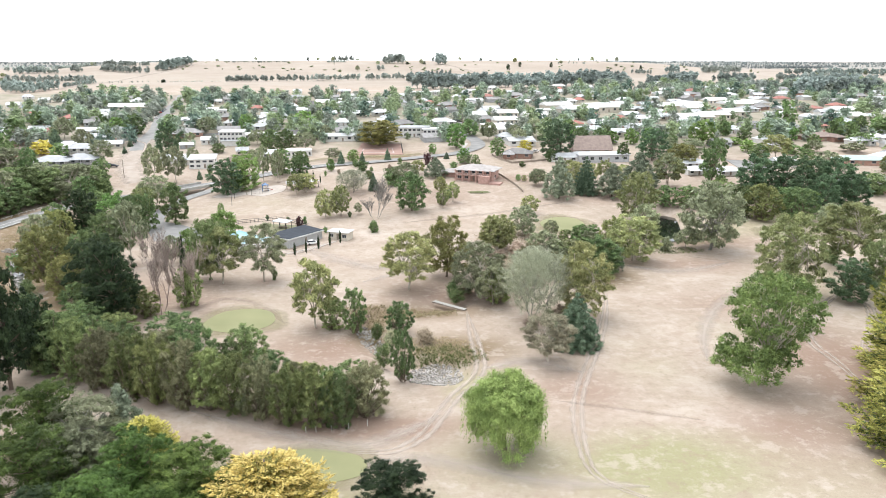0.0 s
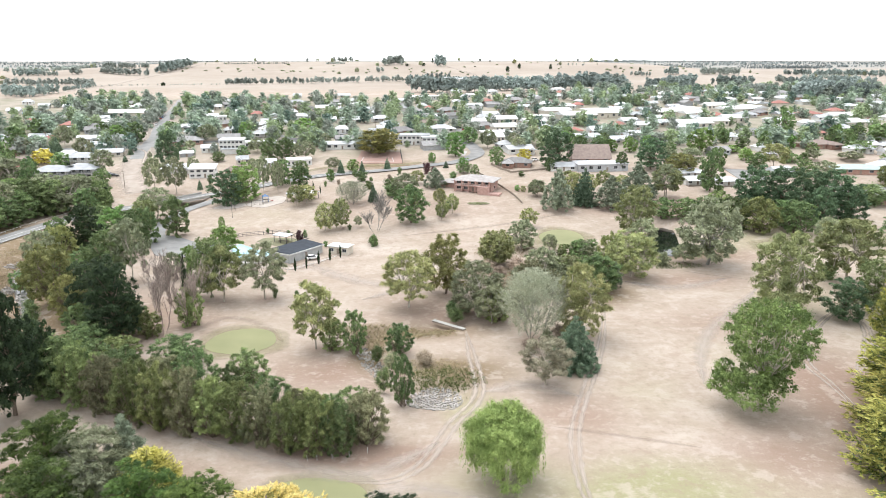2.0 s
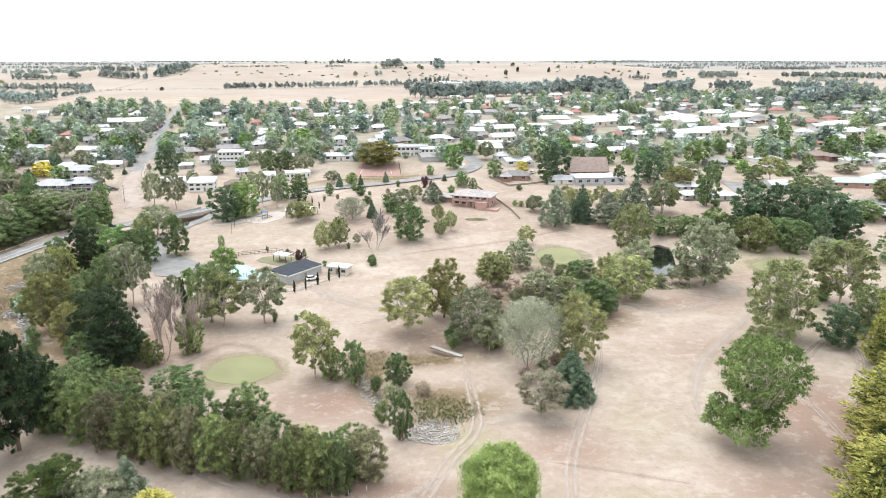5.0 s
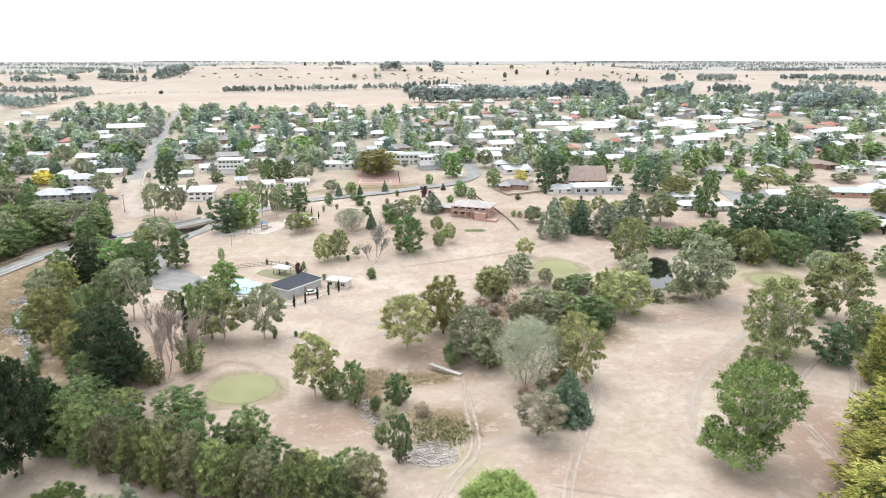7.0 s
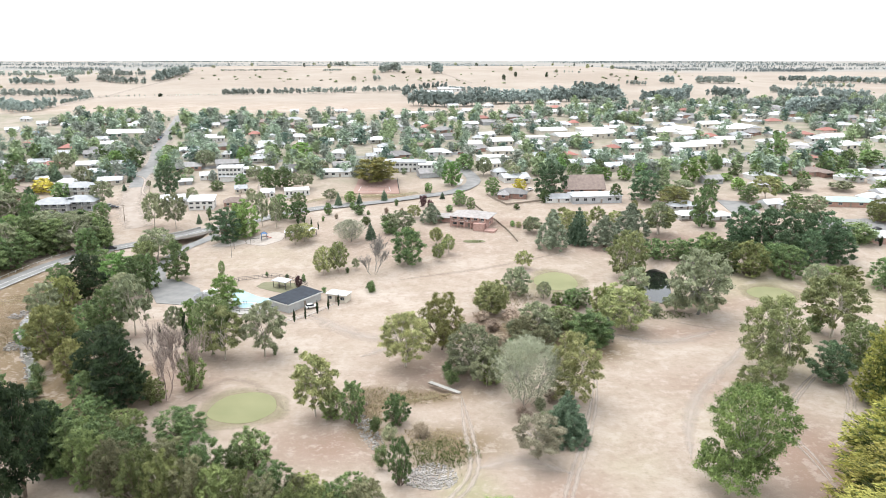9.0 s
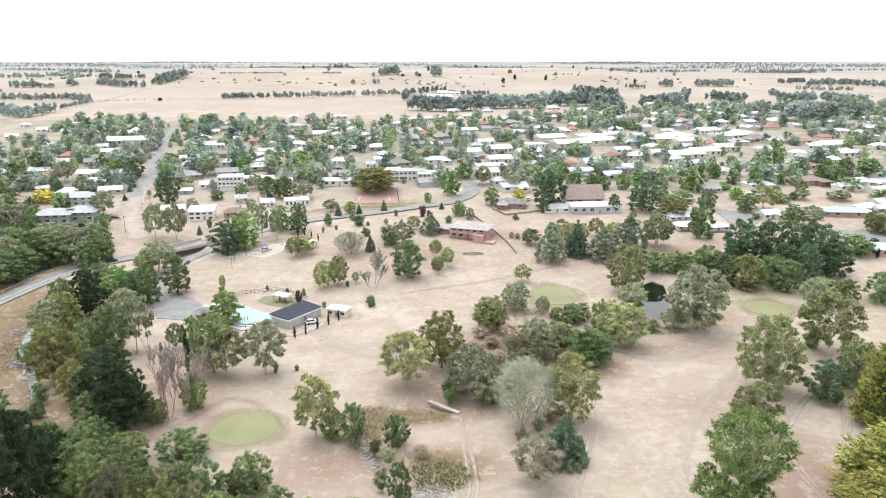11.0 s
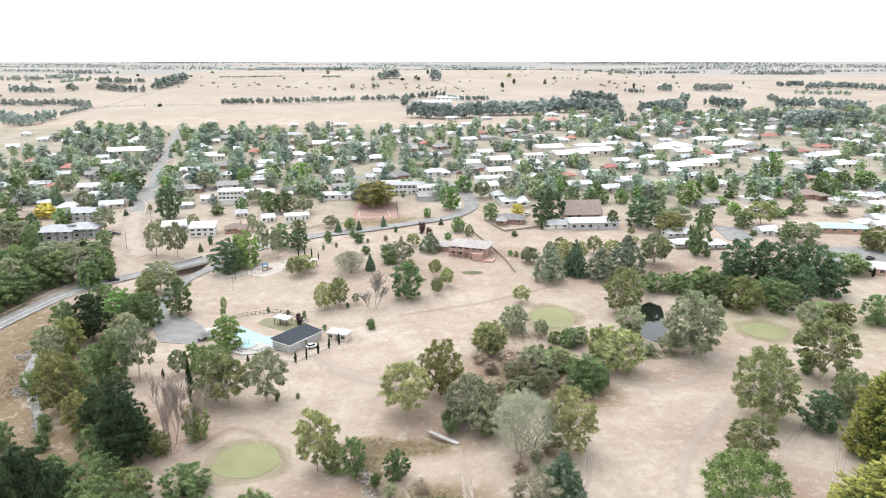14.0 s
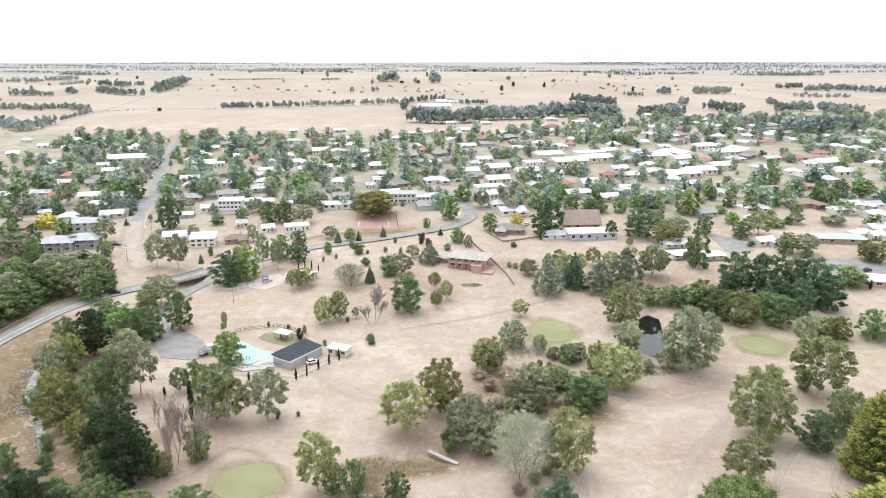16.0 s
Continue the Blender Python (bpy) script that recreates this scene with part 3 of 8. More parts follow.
def make_gum(rng, n, s):
    """A pale forked trunk with bare lower limbs; the limbs spread and end in separate domed leafy heads with gaps between."""
    v, f = [], []
    fork = rng.uniform(0.2, 0.3)
    top = Vector((rng.uniform(-0.05, 0.05), rng.uniform(-0.05, 0.05), fork))
    limb(v, f, Vector((0, 0, -0.02)), top, 0.024, 0.018, rng, 0.06, 4, 7)
    mains = []
    for k in range(5):
        a = k * 1.257 + rng.uniform(-0.35, 0.35)
        d = rng.uniform(0.13, 0.22)
        e = Vector((math.cos(a) * d, math.sin(a) * d, rng.uniform(0.5, 0.66)))
        limb(v, f, top, e, 0.015, 0.009, rng, 0.1, 4, 6)
        mains.append(e)
    cl = []
    heads = dome_clumps(rng, 30, 0.3, 1.0, 0.11, 0.16, lambda t: egg(t, 0.7, 0.36), 0.6, 0.0)[:-6]
    for k in range(3):
        a = rng.uniform(0, 6.28)
        heads.append(((0.34 * math.cos(a), 0.34 * math.sin(a), rng.uniform(0.26, 0.4)), (0.09, 0.09, 0.05)))
    for q, rr in heads:
        if rng.random() < 0.06:
            continue
        e = Vector(q)
        start = min(mains, key=lambda p: (p - e).length)
        limb(v, f, start, e, 0.008, 0.003, rng, 0.1, 3, 5)
        cl += puffs(rng, q, rr, 6)
        if FINE["twigs"]:
            for p, _ in cl[-6::2]:
                limb(v, f, start.lerp(e, 0.75), Vector(p), 0.004, 0.0015, rng, 0.1, 2, 3)
    return (v, f), leaves(cl, n, s * 0.95, rng, 1.3, 0.4, 0.3, 0.4, 0.45, 0.6)


def make_gum_full(rng, n, s):
    """An old gum with a heavy crown of many domed heads, pale limbs in the gaps between them and a short bare trunk."""
    v, f = [], []
    heads = dome_clumps(rng, 56, 0.13, 1.0, 0.09, 0.14, lambda t: egg(t, 0.66, 0.38), 0.65, 0.5)
    top = Vector((rng.uniform(-0.04, 0.04), rng.uniform(-0.04, 0.04), 0.17))
    limb(v, f, Vector((0, 0, -0.02)), top, 0.028, 0.022, rng, 0.05, 4, 7)
    mains = []
    for k in range(7):
        a = k * 0.9 + rng.uniform(-0.3, 0.3)
        d = rng.uniform(0.14, 0.26)
        e = Vector((math.cos(a) * d, math.sin(a) * d, rng.uniform(0.36, 0.72)))
        limb(v, f, top, e, 0.014, 0.008, rng, 0.1, 4, 6)
        mains.append(e)
    cl = []
    for q, rr in heads[:-6]:
        if rng.random() < 0.07:
            continue
        e = Vector(q)
        limb(v, f, min(mains, key=lambda p: (p - e).length), e * 0.97, 0.007, 0.003, rng, 0.12, 3, 4)
        cl += puffs(rng, q, rr, 6)
    return (v, f), leaves(cl + heads[-6:], n, s * 0.95, rng, 1.25, 0.4, 0.15, 0.4, 0.45, 0.6)


def make_broad(rng, n, s):
    """A dense rounded crown of many small billows."""
    v, f = [], []
    a0 = rng.uniform(0, 6)
    big = dome_clumps(rng, 40, 0.05, 1.0, 0.09, 0.15, lambda t: egg(t, 0.7, 0.38) * (0.92 + 0.08 * math.sin(t * 17 + a0)), 0.7, 0.6)
    top = Vector((0, 0, 0.3))
    limb(v, f, Vector((0, 0, -0.02)), top, 0.03, 0.02, rng, 0.04, 3, 7)
    cl = big[-6:]
    for k, (q, r) in enumerate(big[:-6]):
        if k % 2:
            limb(v, f, top, Vector(q), 0.012, 0.003, rng, 0.1, 3)
        cl += puffs(rng, q, r, 5, 0.6)
    return (v, f), leaves(cl, n, s, rng, 1.0, 0.4, 0.1, 0.4, 0.35, 0.6)


def make_round(rng, n, s):
    """A plain rounded garden tree, seen from far off."""
    v, f = [], []
    cl = dome_clumps(rng, 12, 0.08, 1.0, 0.2, 0.3, lambda t: egg(t, 0.7, 0.42), 0.72, 0.65)
    return (v, f), leaves(cl, int(n * 1.4), s * 0.78, rng, 1.0, 0.4, 0.0, 0.5, 0.45, 0.5)


def make_open(rng, n, s):
    """A tall poplar: a wide round crown above a lower lobe to one side, its pale forked trunk seen through a gap in front."""
    v, f = [], []
    big = dome_clumps(rng, 120, 0.38, 1.0, 0.075, 0.115, lambda t: 0.88 * egg(t, 0.45, 0.5), 0.75, 0.5)
    big = [((q[0] + 0.03, q[1], q[2]), r) for q, r in big]
    big = [c for c in big if not (-0.03 < c[0][0] < 0.1 and c[0][1] < -0.08 and 0.4 < c[0][2] < 0.6)]
    for k in range(56):
        a = 2.0 + k * 0.045 + rng.uniform(-0.1, 0.1)
        d = 0.5 * math.sqrt(rng.uniform(0.1, 0.9))
        big.append(((d * math.cos(a), d * math.sin(a) * 0.9, rng.uniform(0.2, 0.42) - 0.12 * d), (0.1, 0.1, 0.065)))
    for k in range(40):
        a = -2.2 + k * 0.1
        d = 0.34 * math.sqrt(rng.uniform(0.1, 0.9))
        big.append(((d * math.cos(a) * 0.8, d * math.sin(a) * 0.8, rng.uniform(0.16, 0.4)), (0.085, 0.085, 0.055)))
    cl = [c for q, r in big for c in puffs(rng, q, r, 4, 0.6)]
    cl += [((0.0, 0, 0.03), (0.05, 0.05, 0.035)), ((0.02, -0.02, 0.05), (0.035, 0.035, 0.03))]
    limb(v, f, Vector((0, 0, -0.02)), Vector((0, 0, 0.3)), 0.022, 0.017, rng, 0.03, 4, 8)
    for q, _ in big[::4]:
        limb(v, f, Vector((0, 0, 0.12 + 0.25 * min(1, q[2]))), Vector((q[0] * 0.75, q[1] * 0.85, q[2])), 0.006, 0.002, rng, 0.1, 3)
    for x, y, z in ((0.13, -0.04, 0.78), (0.02, -0.12, 0.74), (0.06, -0.2, 0.62), (0.15, -0.16, 0.6), (-0.04, -0.16, 0.56)):
        limb(v, f, Vector((0, -0.03, 0.3)), Vector((x, y, z)), 0.015, 0.004, rng, 0.05, 4, 6)
    return (v, f), leaves(cl, n, s * 0.95, rng, 1.1, 0.35, 0.15, 0.35, 0.4, 0.6)


def make_wattle(rng, n, s):
    """A dense shrubby crown on several slim stems."""
    v, f = [], []
    lean = rng.uniform(0.25, 0.42)
    big = dome_clumps(rng, 54, 0.05, 1.0, 0.08, 0.135, lambda t: egg(t, 0.66, lean + 0.1), 0.8, 0.55)
    big = [c for c in big if rng.random() > 0.05]
    cl = big[-6:] + [c for q, r in big[:-6] for c in puffs(rng, q, r, 4, 0.65)]
    for k in range(7):
        a = k * 0.9
        foot = Vector((0.1 * math.cos(a), 0.1 * math.sin(a), -0.02))
        for q, _ in big[k::12]:
            limb(v, f, foot, Vector(q), 0.011, 0.003, rng, 0.08, 4)
    return (v, f), leaves(cl, n, s * 0.95, rng, 1.25, 0.4, 0.1, 0.4, 0.4, 0.6)


def make_willow(rng, n, s):
    """A dense, lumpy dome of leafy mops whose tresses hang to near the ground."""
    v, f = [], []
    tress, cl = [], []
    for k in range(64):
        a = k * 2.399
        d = 0.43 * ((k + 0.5) / 64) ** 0.46
        top = 0.9 - 1.7 * d * d + rng.uniform(-0.06, 0.06)
        hub = Vector((math.cos(a) * d, math.sin(a) * d, top))
        rr = rng.uniform(0.075, 0.115)
        cl.append((tuple(hub), (rr, rr, rr * 0.9)))
        cl.append((tuple(hub * 0.9 - Vector((0, 0, 0.1))), (rr, rr, 0.13)))
        if d > 0.24:
            cl.append((tuple(hub - Vector((0, 0, 0.2))), (rr * 0.9, rr * 0.9, 0.15)))
        for j in range(6):
            b = rng.uniform(0, 6.28)
            p = hub + Vector((math.cos(b) * rr * 0.9, math.sin(b) * rr * 0.9, rng.uniform(-0.02, 0.03)))
            low = max(rng.uniform(0.03, 0.2), p.z - rng.uniform(0.2, 0.55))
            tress.append((tuple(p), (p.x * 1.06, p.y * 1.06, low)))
    for k in range(30):
        a = k * 2.399
        d = rng.uniform(0.2, 0.4)
        cl.append(((math.cos(a) * d, math.sin(a) * d, rng.uniform(0.16, 0.42) + 0.1 * math.sin(a)), (0.1, 0.1, 0.13)))
    limb(v, f, Vector((0, 0, -0.02)), Vector((0, 0, 0.4)), 0.03, 0.022, rng, 0.03, 3, 8)
    for q, r in cl[::4]:
        limb(v, f, Vector((0, 0, 0.38)), Vector(q), 0.012, 0.003, rng, 0.1, 3)
    mops = leaves(cl, int(n * 1.9), s * 0.78, rng, 1.9, 0.3, 1.0, 0.5, 0.55, 0.5)
    return (v, f), merged(mops, plumes(tress, int(n * 0.35), s * 0.7, rng, 2.0, 0.02))


def make_conifer(rng, n, s):
    """A full cone of tiered boughs that droop a little at their ends."""
    v, f = [], []
    limb(v, f, Vector((0, 0, -0.02)), Vector((0, 0, 0.97)), 0.022, 0.004, rng, 0.0, 4, 6)
    cl = [((0, 0, 0.1 + 0.14 * k), (0.36 * (1 - 0.15 * k), 0.36 * (1 - 0.15 * k), 0.1)) for k in range(6)]
    tiers = 10
    for k in range(tiers):
        t = k / (tiers - 1)
        z = 0.07 + 0.88 * t
        rad = 0.5 * (1 - t ** 1.25) ** 0.8 + 0.015
        m = max(4, int(14 * (1 - t) + 3))
        for j in range(m):
            a = 6.283 * j / m + k * 0.9 + rng.uniform(-0.2, 0.2)
            d = rad * rng.uniform(0.85, 1.06)
            for w, r in ((0.6, 0.1), (0.9, 0.075)):
                cl.append(((math.cos(a) * d * w, math.sin(a) * d * w, z - 0.025 * w), (r * (0.5 + rad), r * (0.5 + rad), 0.034)))
    return (v, f), leaves(cl, n, s, rng, 1.5, 0.5, 0.1)


def make_cedar(rng, n, s):
    """A rounded dense cone of many small tufts."""
    v, f = [], []
    limb(v, f, Vector((0, 0, -0.02)), Vector((0, 0, 0.9)), 0.024, 0.005, rng, 0.0, 4, 6)
    cl = dome_clumps(rng, 80, 0.05, 1.0, 0.065, 0.1, lambda t: 0.5 * (1 - t ** 1.5) ** 0.8 * (0.8 + 0.2 * min(1, t * 6)), 0.55, 0.62)
    return (v, f), leaves(cl, n, s, rng, 1.3, 0.5, -0.1)


def make_spray(rng, n, s):
    """A golden cypress: flat fern-like fans in tiers that sweep out and up, yellow at the tips, with dark green gaps between."""
    v, f = [], []
    limb(v, f, Vector((0, 0, -0.02)), Vector((0, 0, 0.9)), 0.03, 0.006, rng, 0.0, 4, 6)
    fan = []
    for k in range(140):
        t = (k + 0.5) / 140
        z = 0.04 + 0.8 * t ** 1.1
        rad = 0.5 * (1 - t ** 2.4) ** 0.6 * rng.uniform(0.74, 1.1) + 0.03
        a = k * 2.399 + rng.uniform(-0.3, 0.3)
        out, side = Vector((math.cos(a), math.sin(a), 0)), Vector((-math.sin(a), math.cos(a), 0))
        rise = rng.uniform(0.10, 0.2)
        start = out * max(0.0, rad - 0.3) + Vector((0, 0, z - rise * 0.5))
        tip = out * rad + side * rng.uniform(-0.05, 0.05) + Vector((0, 0, z + rise * 0.6))
        fan.append((tuple(start), tuple(tip)))
        for j in range(6):
            at = start.lerp(tip, 0.25 + 0.11 * j)
            reach = 0.13 * (1 - 0.09 * j) * rng.uniform(0.8, 1.15)
            w = 1 if j % 2 else -1
            fan.append((tuple(at), tuple(at + out * reach * 0.85 + side * w * reach * 0.75 + Vector((0, 0, rng.uniform(0.0, 0.035))))))
        if k % 3 == 0:
            limb(v, f, Vector((0, 0, max(0.02, z - 0.12))), tip * 0.92, 0.007, 0.002, rng, 0.05, 3, 4)
    cl = [((0, 0, 0.1 + 0.12 * k), (0.4 * (1 - (0.13 * k) ** 2.2), 0.4 * (1 - (0.13 * k) ** 2.2), 0.11)) for k in range(6)]
    inner = leaves(cl, n // 5, s * 1.5, rng, 1.5, 0.3, -0.2)
    return (v, f), merged(inner, plumes(fan, n - n // 5, s, rng, 1.9, 0.026, 0.42))


def make_layered(rng, n, s):
    """A broad dark cypress or pine: a billowing dome of many small tight tufts."""
    v, f = [], []
    limb(v, f, Vector((0, 0, -0.02)), Vector((0, 0, 0.8)), 0.034, 0.012, rng, 0.02, 4, 7)
    a0, a1 = rng.uniform(0, 6), rng.uniform(0, 6)
    big = dome_clumps(rng, 26, 0.12, 0.97, 0.13, 0.19, lambda t: egg(t, 0.75, 0.34) * (0.94 + 0.06 * math.sin(9 * t + a0)), 0.6, 0.6)
    cl = big[-6:]
    for q, r in big[:-6]:
        limb(v, f, Vector((0, 0, q[2] * 0.7)), Vector(q), 0.009, 0.003, rng, 0.06, 3, 4)
        for k in range(11):
            u = Vector((rng.gauss(0, 1), rng.gauss(0, 1), rng.gauss(0.35, 0.8))).normalized()
            z = rng.uniform(0.04, 0.062)
            cl.append(((q[0] + u.x * r[0] * 0.8, q[1] + u.y * r[1] * 0.8, min(0.97, q[2] + u.z * r[2] * 0.8)), (z, z, z * 0.62)))
        cl.append((q, (r[0] * 0.75, r[1] * 0.75, r[2] * 0.7)))
    return (v, f), leaves(cl, n, s * 0.95, rng, 1.2, 0.6, -0.4, 0.4, 0.7, 0.45)


def make_column(rng, n, s):
    v, f = [], []
    limb(v, f, Vector((0, 0, -0.02)), Vector((0, 0, 0.9)), 0.05, 0.01, rng, 0.0, 3, 5)
    cl = [((rng.uniform(-0.08, 0.08), rng.uniform(-0.08, 0.08), 0.08 + 0.86 * k / 9), (0.42 * math.sin(math.pi * (0.16 + 0.78 * k / 9)) + 0.05,) * 2 + (0.09,)) for k in range(10)]
    return (v, f), leaves(cl, n, s * 1.6, rng, 1.3, 0.1, -0.6)


def make_shrub(rng, n, s):
    v, f = [], []
    cl = ball_clumps(rng, 10, 0.0, 0.95, 0.2, 0.3, 0.8, 0.27)
    for q, _ in cl:
        limb(v, f, Vector((0, 0, -0.03)), Vector(q), 0.015, 0.004, rng, 0.08, 3, 4)
    return (v, f), leaves(cl, n, s * 1.4, rng, 1.1, 0.3)


def make_bare(rng, n, s, fine=0.0055, twigs=3600):
    """A leafless tree: several upright stems from near the ground that fork again and again into fine twigs."""
    v, f = [], []
    ends = []

    def grow(a, d, length, r, depth):
        b = a + d * length
        limb(v, f, a, b, r, r * 0.62, rng, 0.07, 3 if depth < 3 else 2, 6 if depth < 2 else 3)
        if depth == 4:
            ends.append((a.lerp(b, 0.2), d))
            return
        for k in range(3 if depth < 3 else 4):
            turn = Vector((rng.uniform(-1, 1), rng.uniform(-1, 1), rng.uniform(0.1, 0.8)))
            grow(a.lerp(b, rng.uniform(0.3, 1.0)), (d * 1.2 + turn * 0.46).normalized(), length * rng.uniform(0.66, 0.9), r * 0.58, depth + 1)

    for k in range(3):
        a = k * 2.1 + rng.uniform(-0.4, 0.4)
        lean = Vector((math.cos(a) * 0.2, math.sin(a) * 0.2, 1)).normalized()
        grow(Vector((math.cos(a) * 0.05, math.sin(a) * 0.05, -0.02)), lean, rng.uniform(0.2, 0.28), 0.0046, 0 if k == 0 else 1)
    tips = []
    for a, d in ends:
        for k in range(2):
            e = (d + Vector((rng.uniform(-0.5, 0.5), rng.uniform(-0.5, 0.5), rng.uniform(0.1, 0.7)))).normalized()
            tips.append((tuple(a), tuple(a + e * rng.uniform(0.08, 0.15))))
    high = max(q[1][2] for q in tips)
    wide = sorted(math.hypot(q[1][0], q[1][1]) for q in tips)[int(len(tips) * 0.93)] * 2
    v = [(x / wide, y / wide, z / high) if z > 0 else (x, y, z) for x, y, z in v]
    tips = [tuple((p[0] / wide, p[1] / wide, p[2] / high) for p in q) for q in tips]
    return (v, f), plumes(tips, twigs, fine, rng, 6.0, 0.016)[:2]


def make_feather(rng, n, s):
    """A fine, silvery, thinly leaved crown, round and soft, of upright twigs over a forked trunk."""
    (v, f), _ = make_bare(rng, n, s, 0.006, 10)
    tips = []
    for k in range(900):
        t = ((k + 0.5) / 900) ** 0.8
        a = k * 2.399
        z = 0.2 + 0.78 * t
        rad = 0.98 * egg(t, 0.5, 0.55) * rng.uniform(0.72, 1.04)
        rad = rad if rng.random() < 0.6 else rad * rng.uniform(0.1, 0.85)
        tip = Vector((math.cos(a) * rad + rng.uniform(-0.03, 0.03), math.sin(a) * rad + rng.uniform(-0.03, 0.03), z + rng.uniform(-0.05, 0.03)))
        lean = Vector((tip.x * 0.2, tip.y * 0.2, 0.07)) + Vector((rng.uniform(-0.04, 0.04), rng.uniform(-0.04, 0.04), rng.uniform(-0.03, 0.03)))
        tips.append((tuple(tip - lean), tuple(tip)))
    return (v, f), plumes(tips, int(n * 1.5), s * 0.32, rng, 3.0, 0.032)[:2]


KINDS = {  # name: builder, leaf material, bark, plain name, label, category
    "gum": (make_gum, "gum", M_BARK_PALE, "gum_tree", "pale-trunked eucalyptus with an open olive-green crown on dry grass", "tree"),
    "grey": (make_gum, "gum_grey", M_BARK_PALE, "gum_tree", "grey-green eucalyptus with a thin crown and pale limbs", "tree"),
    "gumfull": (make_gum_full, "gum", M_BARK_PALE, "gum_tree", "old eucalyptus with a heavy rounded olive-green crown", "tree"),
    "greyfull": (make_gum_full, "gum_grey", M_BARK_PALE, "gum_tree", "old grey-green eucalyptus with a heavy rounded crown", "tree"),
    "olive": (make_gum_full, "olive", M_BARK, "gum_tree", "eucalyptus with yellowish olive foliage in heavy clumps", "tree"),
    "broad": (make_broad, "broad", M_BARK, "broadleaf_tree", "dense round dark-green broadleaf tree", "tree"),
    "bright": (make_broad, "bright", M_BARK, "broadleaf_tree", "full bright-green deciduous tree", "tree"),
    "sage": (make_gum_full, "sage", M_BARK_SILVER, "gum_tree", "old greyish-green tree with bare silvery branches showing", "tree"),
    "deep": (make_broad, "deep", M_BARK, "broadleaf_tree", "dense dark green tree with a smooth billowing crown", "tree"),
    "dark": (make_layered, "dark", M_BARK, "pine_tree", "very dark green spreading pine with dense tufted foliage", "tree"),
    "cypress": (make_layered, "cypress", M_BARK, "cypress_tree", "rounded green cypress with billowing tufts of foliage", "tree"),
    "open": (make_open, "poplar", M_BARK_PALE, "poplar_tree", "tall green poplar with a forked pale trunk and a low skirt", "tree"),
    "lime": (make_open, "lime", M_BARK_PALE, "poplar_tree", "light-green poplar with an airy crown", "tree"),
    "wattle": (make_wattle, "wattle", M_BARK, "wattle_tree", "olive-brown wattle with many slim stems in a dense belt", "tree"),
    "wattlebrown": (make_wattle, "wattlebrown", M_BARK, "wattle_tree", "brownish olive wattle with many slim stems in a dense belt", "tree"),
    "wattlegreen": (make_wattle, "broad", M_BARK, "wattle_tree", "green wattle with many slim stems in a dense belt", "tree"),
    "willow": (make_willow, "willow", M_BARK, "willow_tree", "bright yellow-green weeping willow with hanging strands", "tree"),
    "conifer": (make_conifer, "conifer", M_BARK, "conifer_tree", "blue-green cone-shaped conifer with tiered branches", "tree"),
    "blue": (make_cedar, "blue", M_BARK, "conifer_tree", "pale sage-green rounded cedar with dense foliage", "tree"),
    "gold": (make_spray, "gold", M_BARK, "golden_cypress", "golden-yellow cypress with upswept feathery sprays", "tree"),
    "goldgreen": (make_spray, "goldgreen", M_BARK, "golden_cypress", "yellow-green golden cypress with upswept feathery sprays", "tree"),
    "goldlayer": (make_layered, "goldlayer", M_BARK, "golden_cypress", "broad flat-topped cypress with gold-tipped dark foliage", "tree"),
    "column": (make_column, "dark", M_BARK, "column_cypress", "narrow upright dark-green cypress", "tree"),
    "dry": (make_gum, "dryleaf", M_BARK_PALE, "gum_tree", "thin brownish eucalyptus with bare pale stems", "tree"),
    "shrub": (make_shrub, "broad", M_BARK, "shrub", "rounded green garden shrub", "shrub"),
    "shrubgrey": (make_shrub, "gum_grey", M_BARK, "shrub", "rounded grey-green shrub on dry grass", "shrub"),
    "shrubbrown": (make_shrub, "brown", M_BARK, "shrub", "dry brown scrubby bush", "shrub"),
    "plum": (make_shrub, "plum", M_BARK, "plum_tree", "dark purple-leaved ornamental tree", "tree"),
    "bare": (make_bare, "twig", M_BARK_DEAD, "bare_tree", "leafless pinkish-grey tree with fine twigs", "tree"),
    "silver": (make_bare, "silver", M_BARK_SILVER, "bare_tree", "silvery half-leafless tree with fine upright twigs", "tree"),
    "feather": (make_feather, "feather", M_BARK_SILVER, "silver_poplar", "pale feathery grey-green tree with upright twigs", "tree"),
    "yellow": (make_broad, "yellow", M_BARK, "golden_tree", "bright yellow-leaved garden tree", "tree"),
}
LEVELS = {"huge": (35000, 0.0112, 3), "close": (20000, 0.0150, 3), "near": (8000, 0.0235, 4), "mid": (2600, 0.037, 4), "far": (520, 0.078, 4)}
BOUGHS = {"huge": (8, 4, True), "close": (6, 4, True), "near": (5, 3, True), "mid": (3, 2, False), "far": (3, 1, False)}
TIPS = {"gold": "goldtip", "goldgreen": "goldgreentip"}
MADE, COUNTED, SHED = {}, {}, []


def build_big(kind):
    """Whether a large tree of this kind is given finer foliage."""
    return KINDS[kind][0] not in (make_shrub, make_column, make_bare)


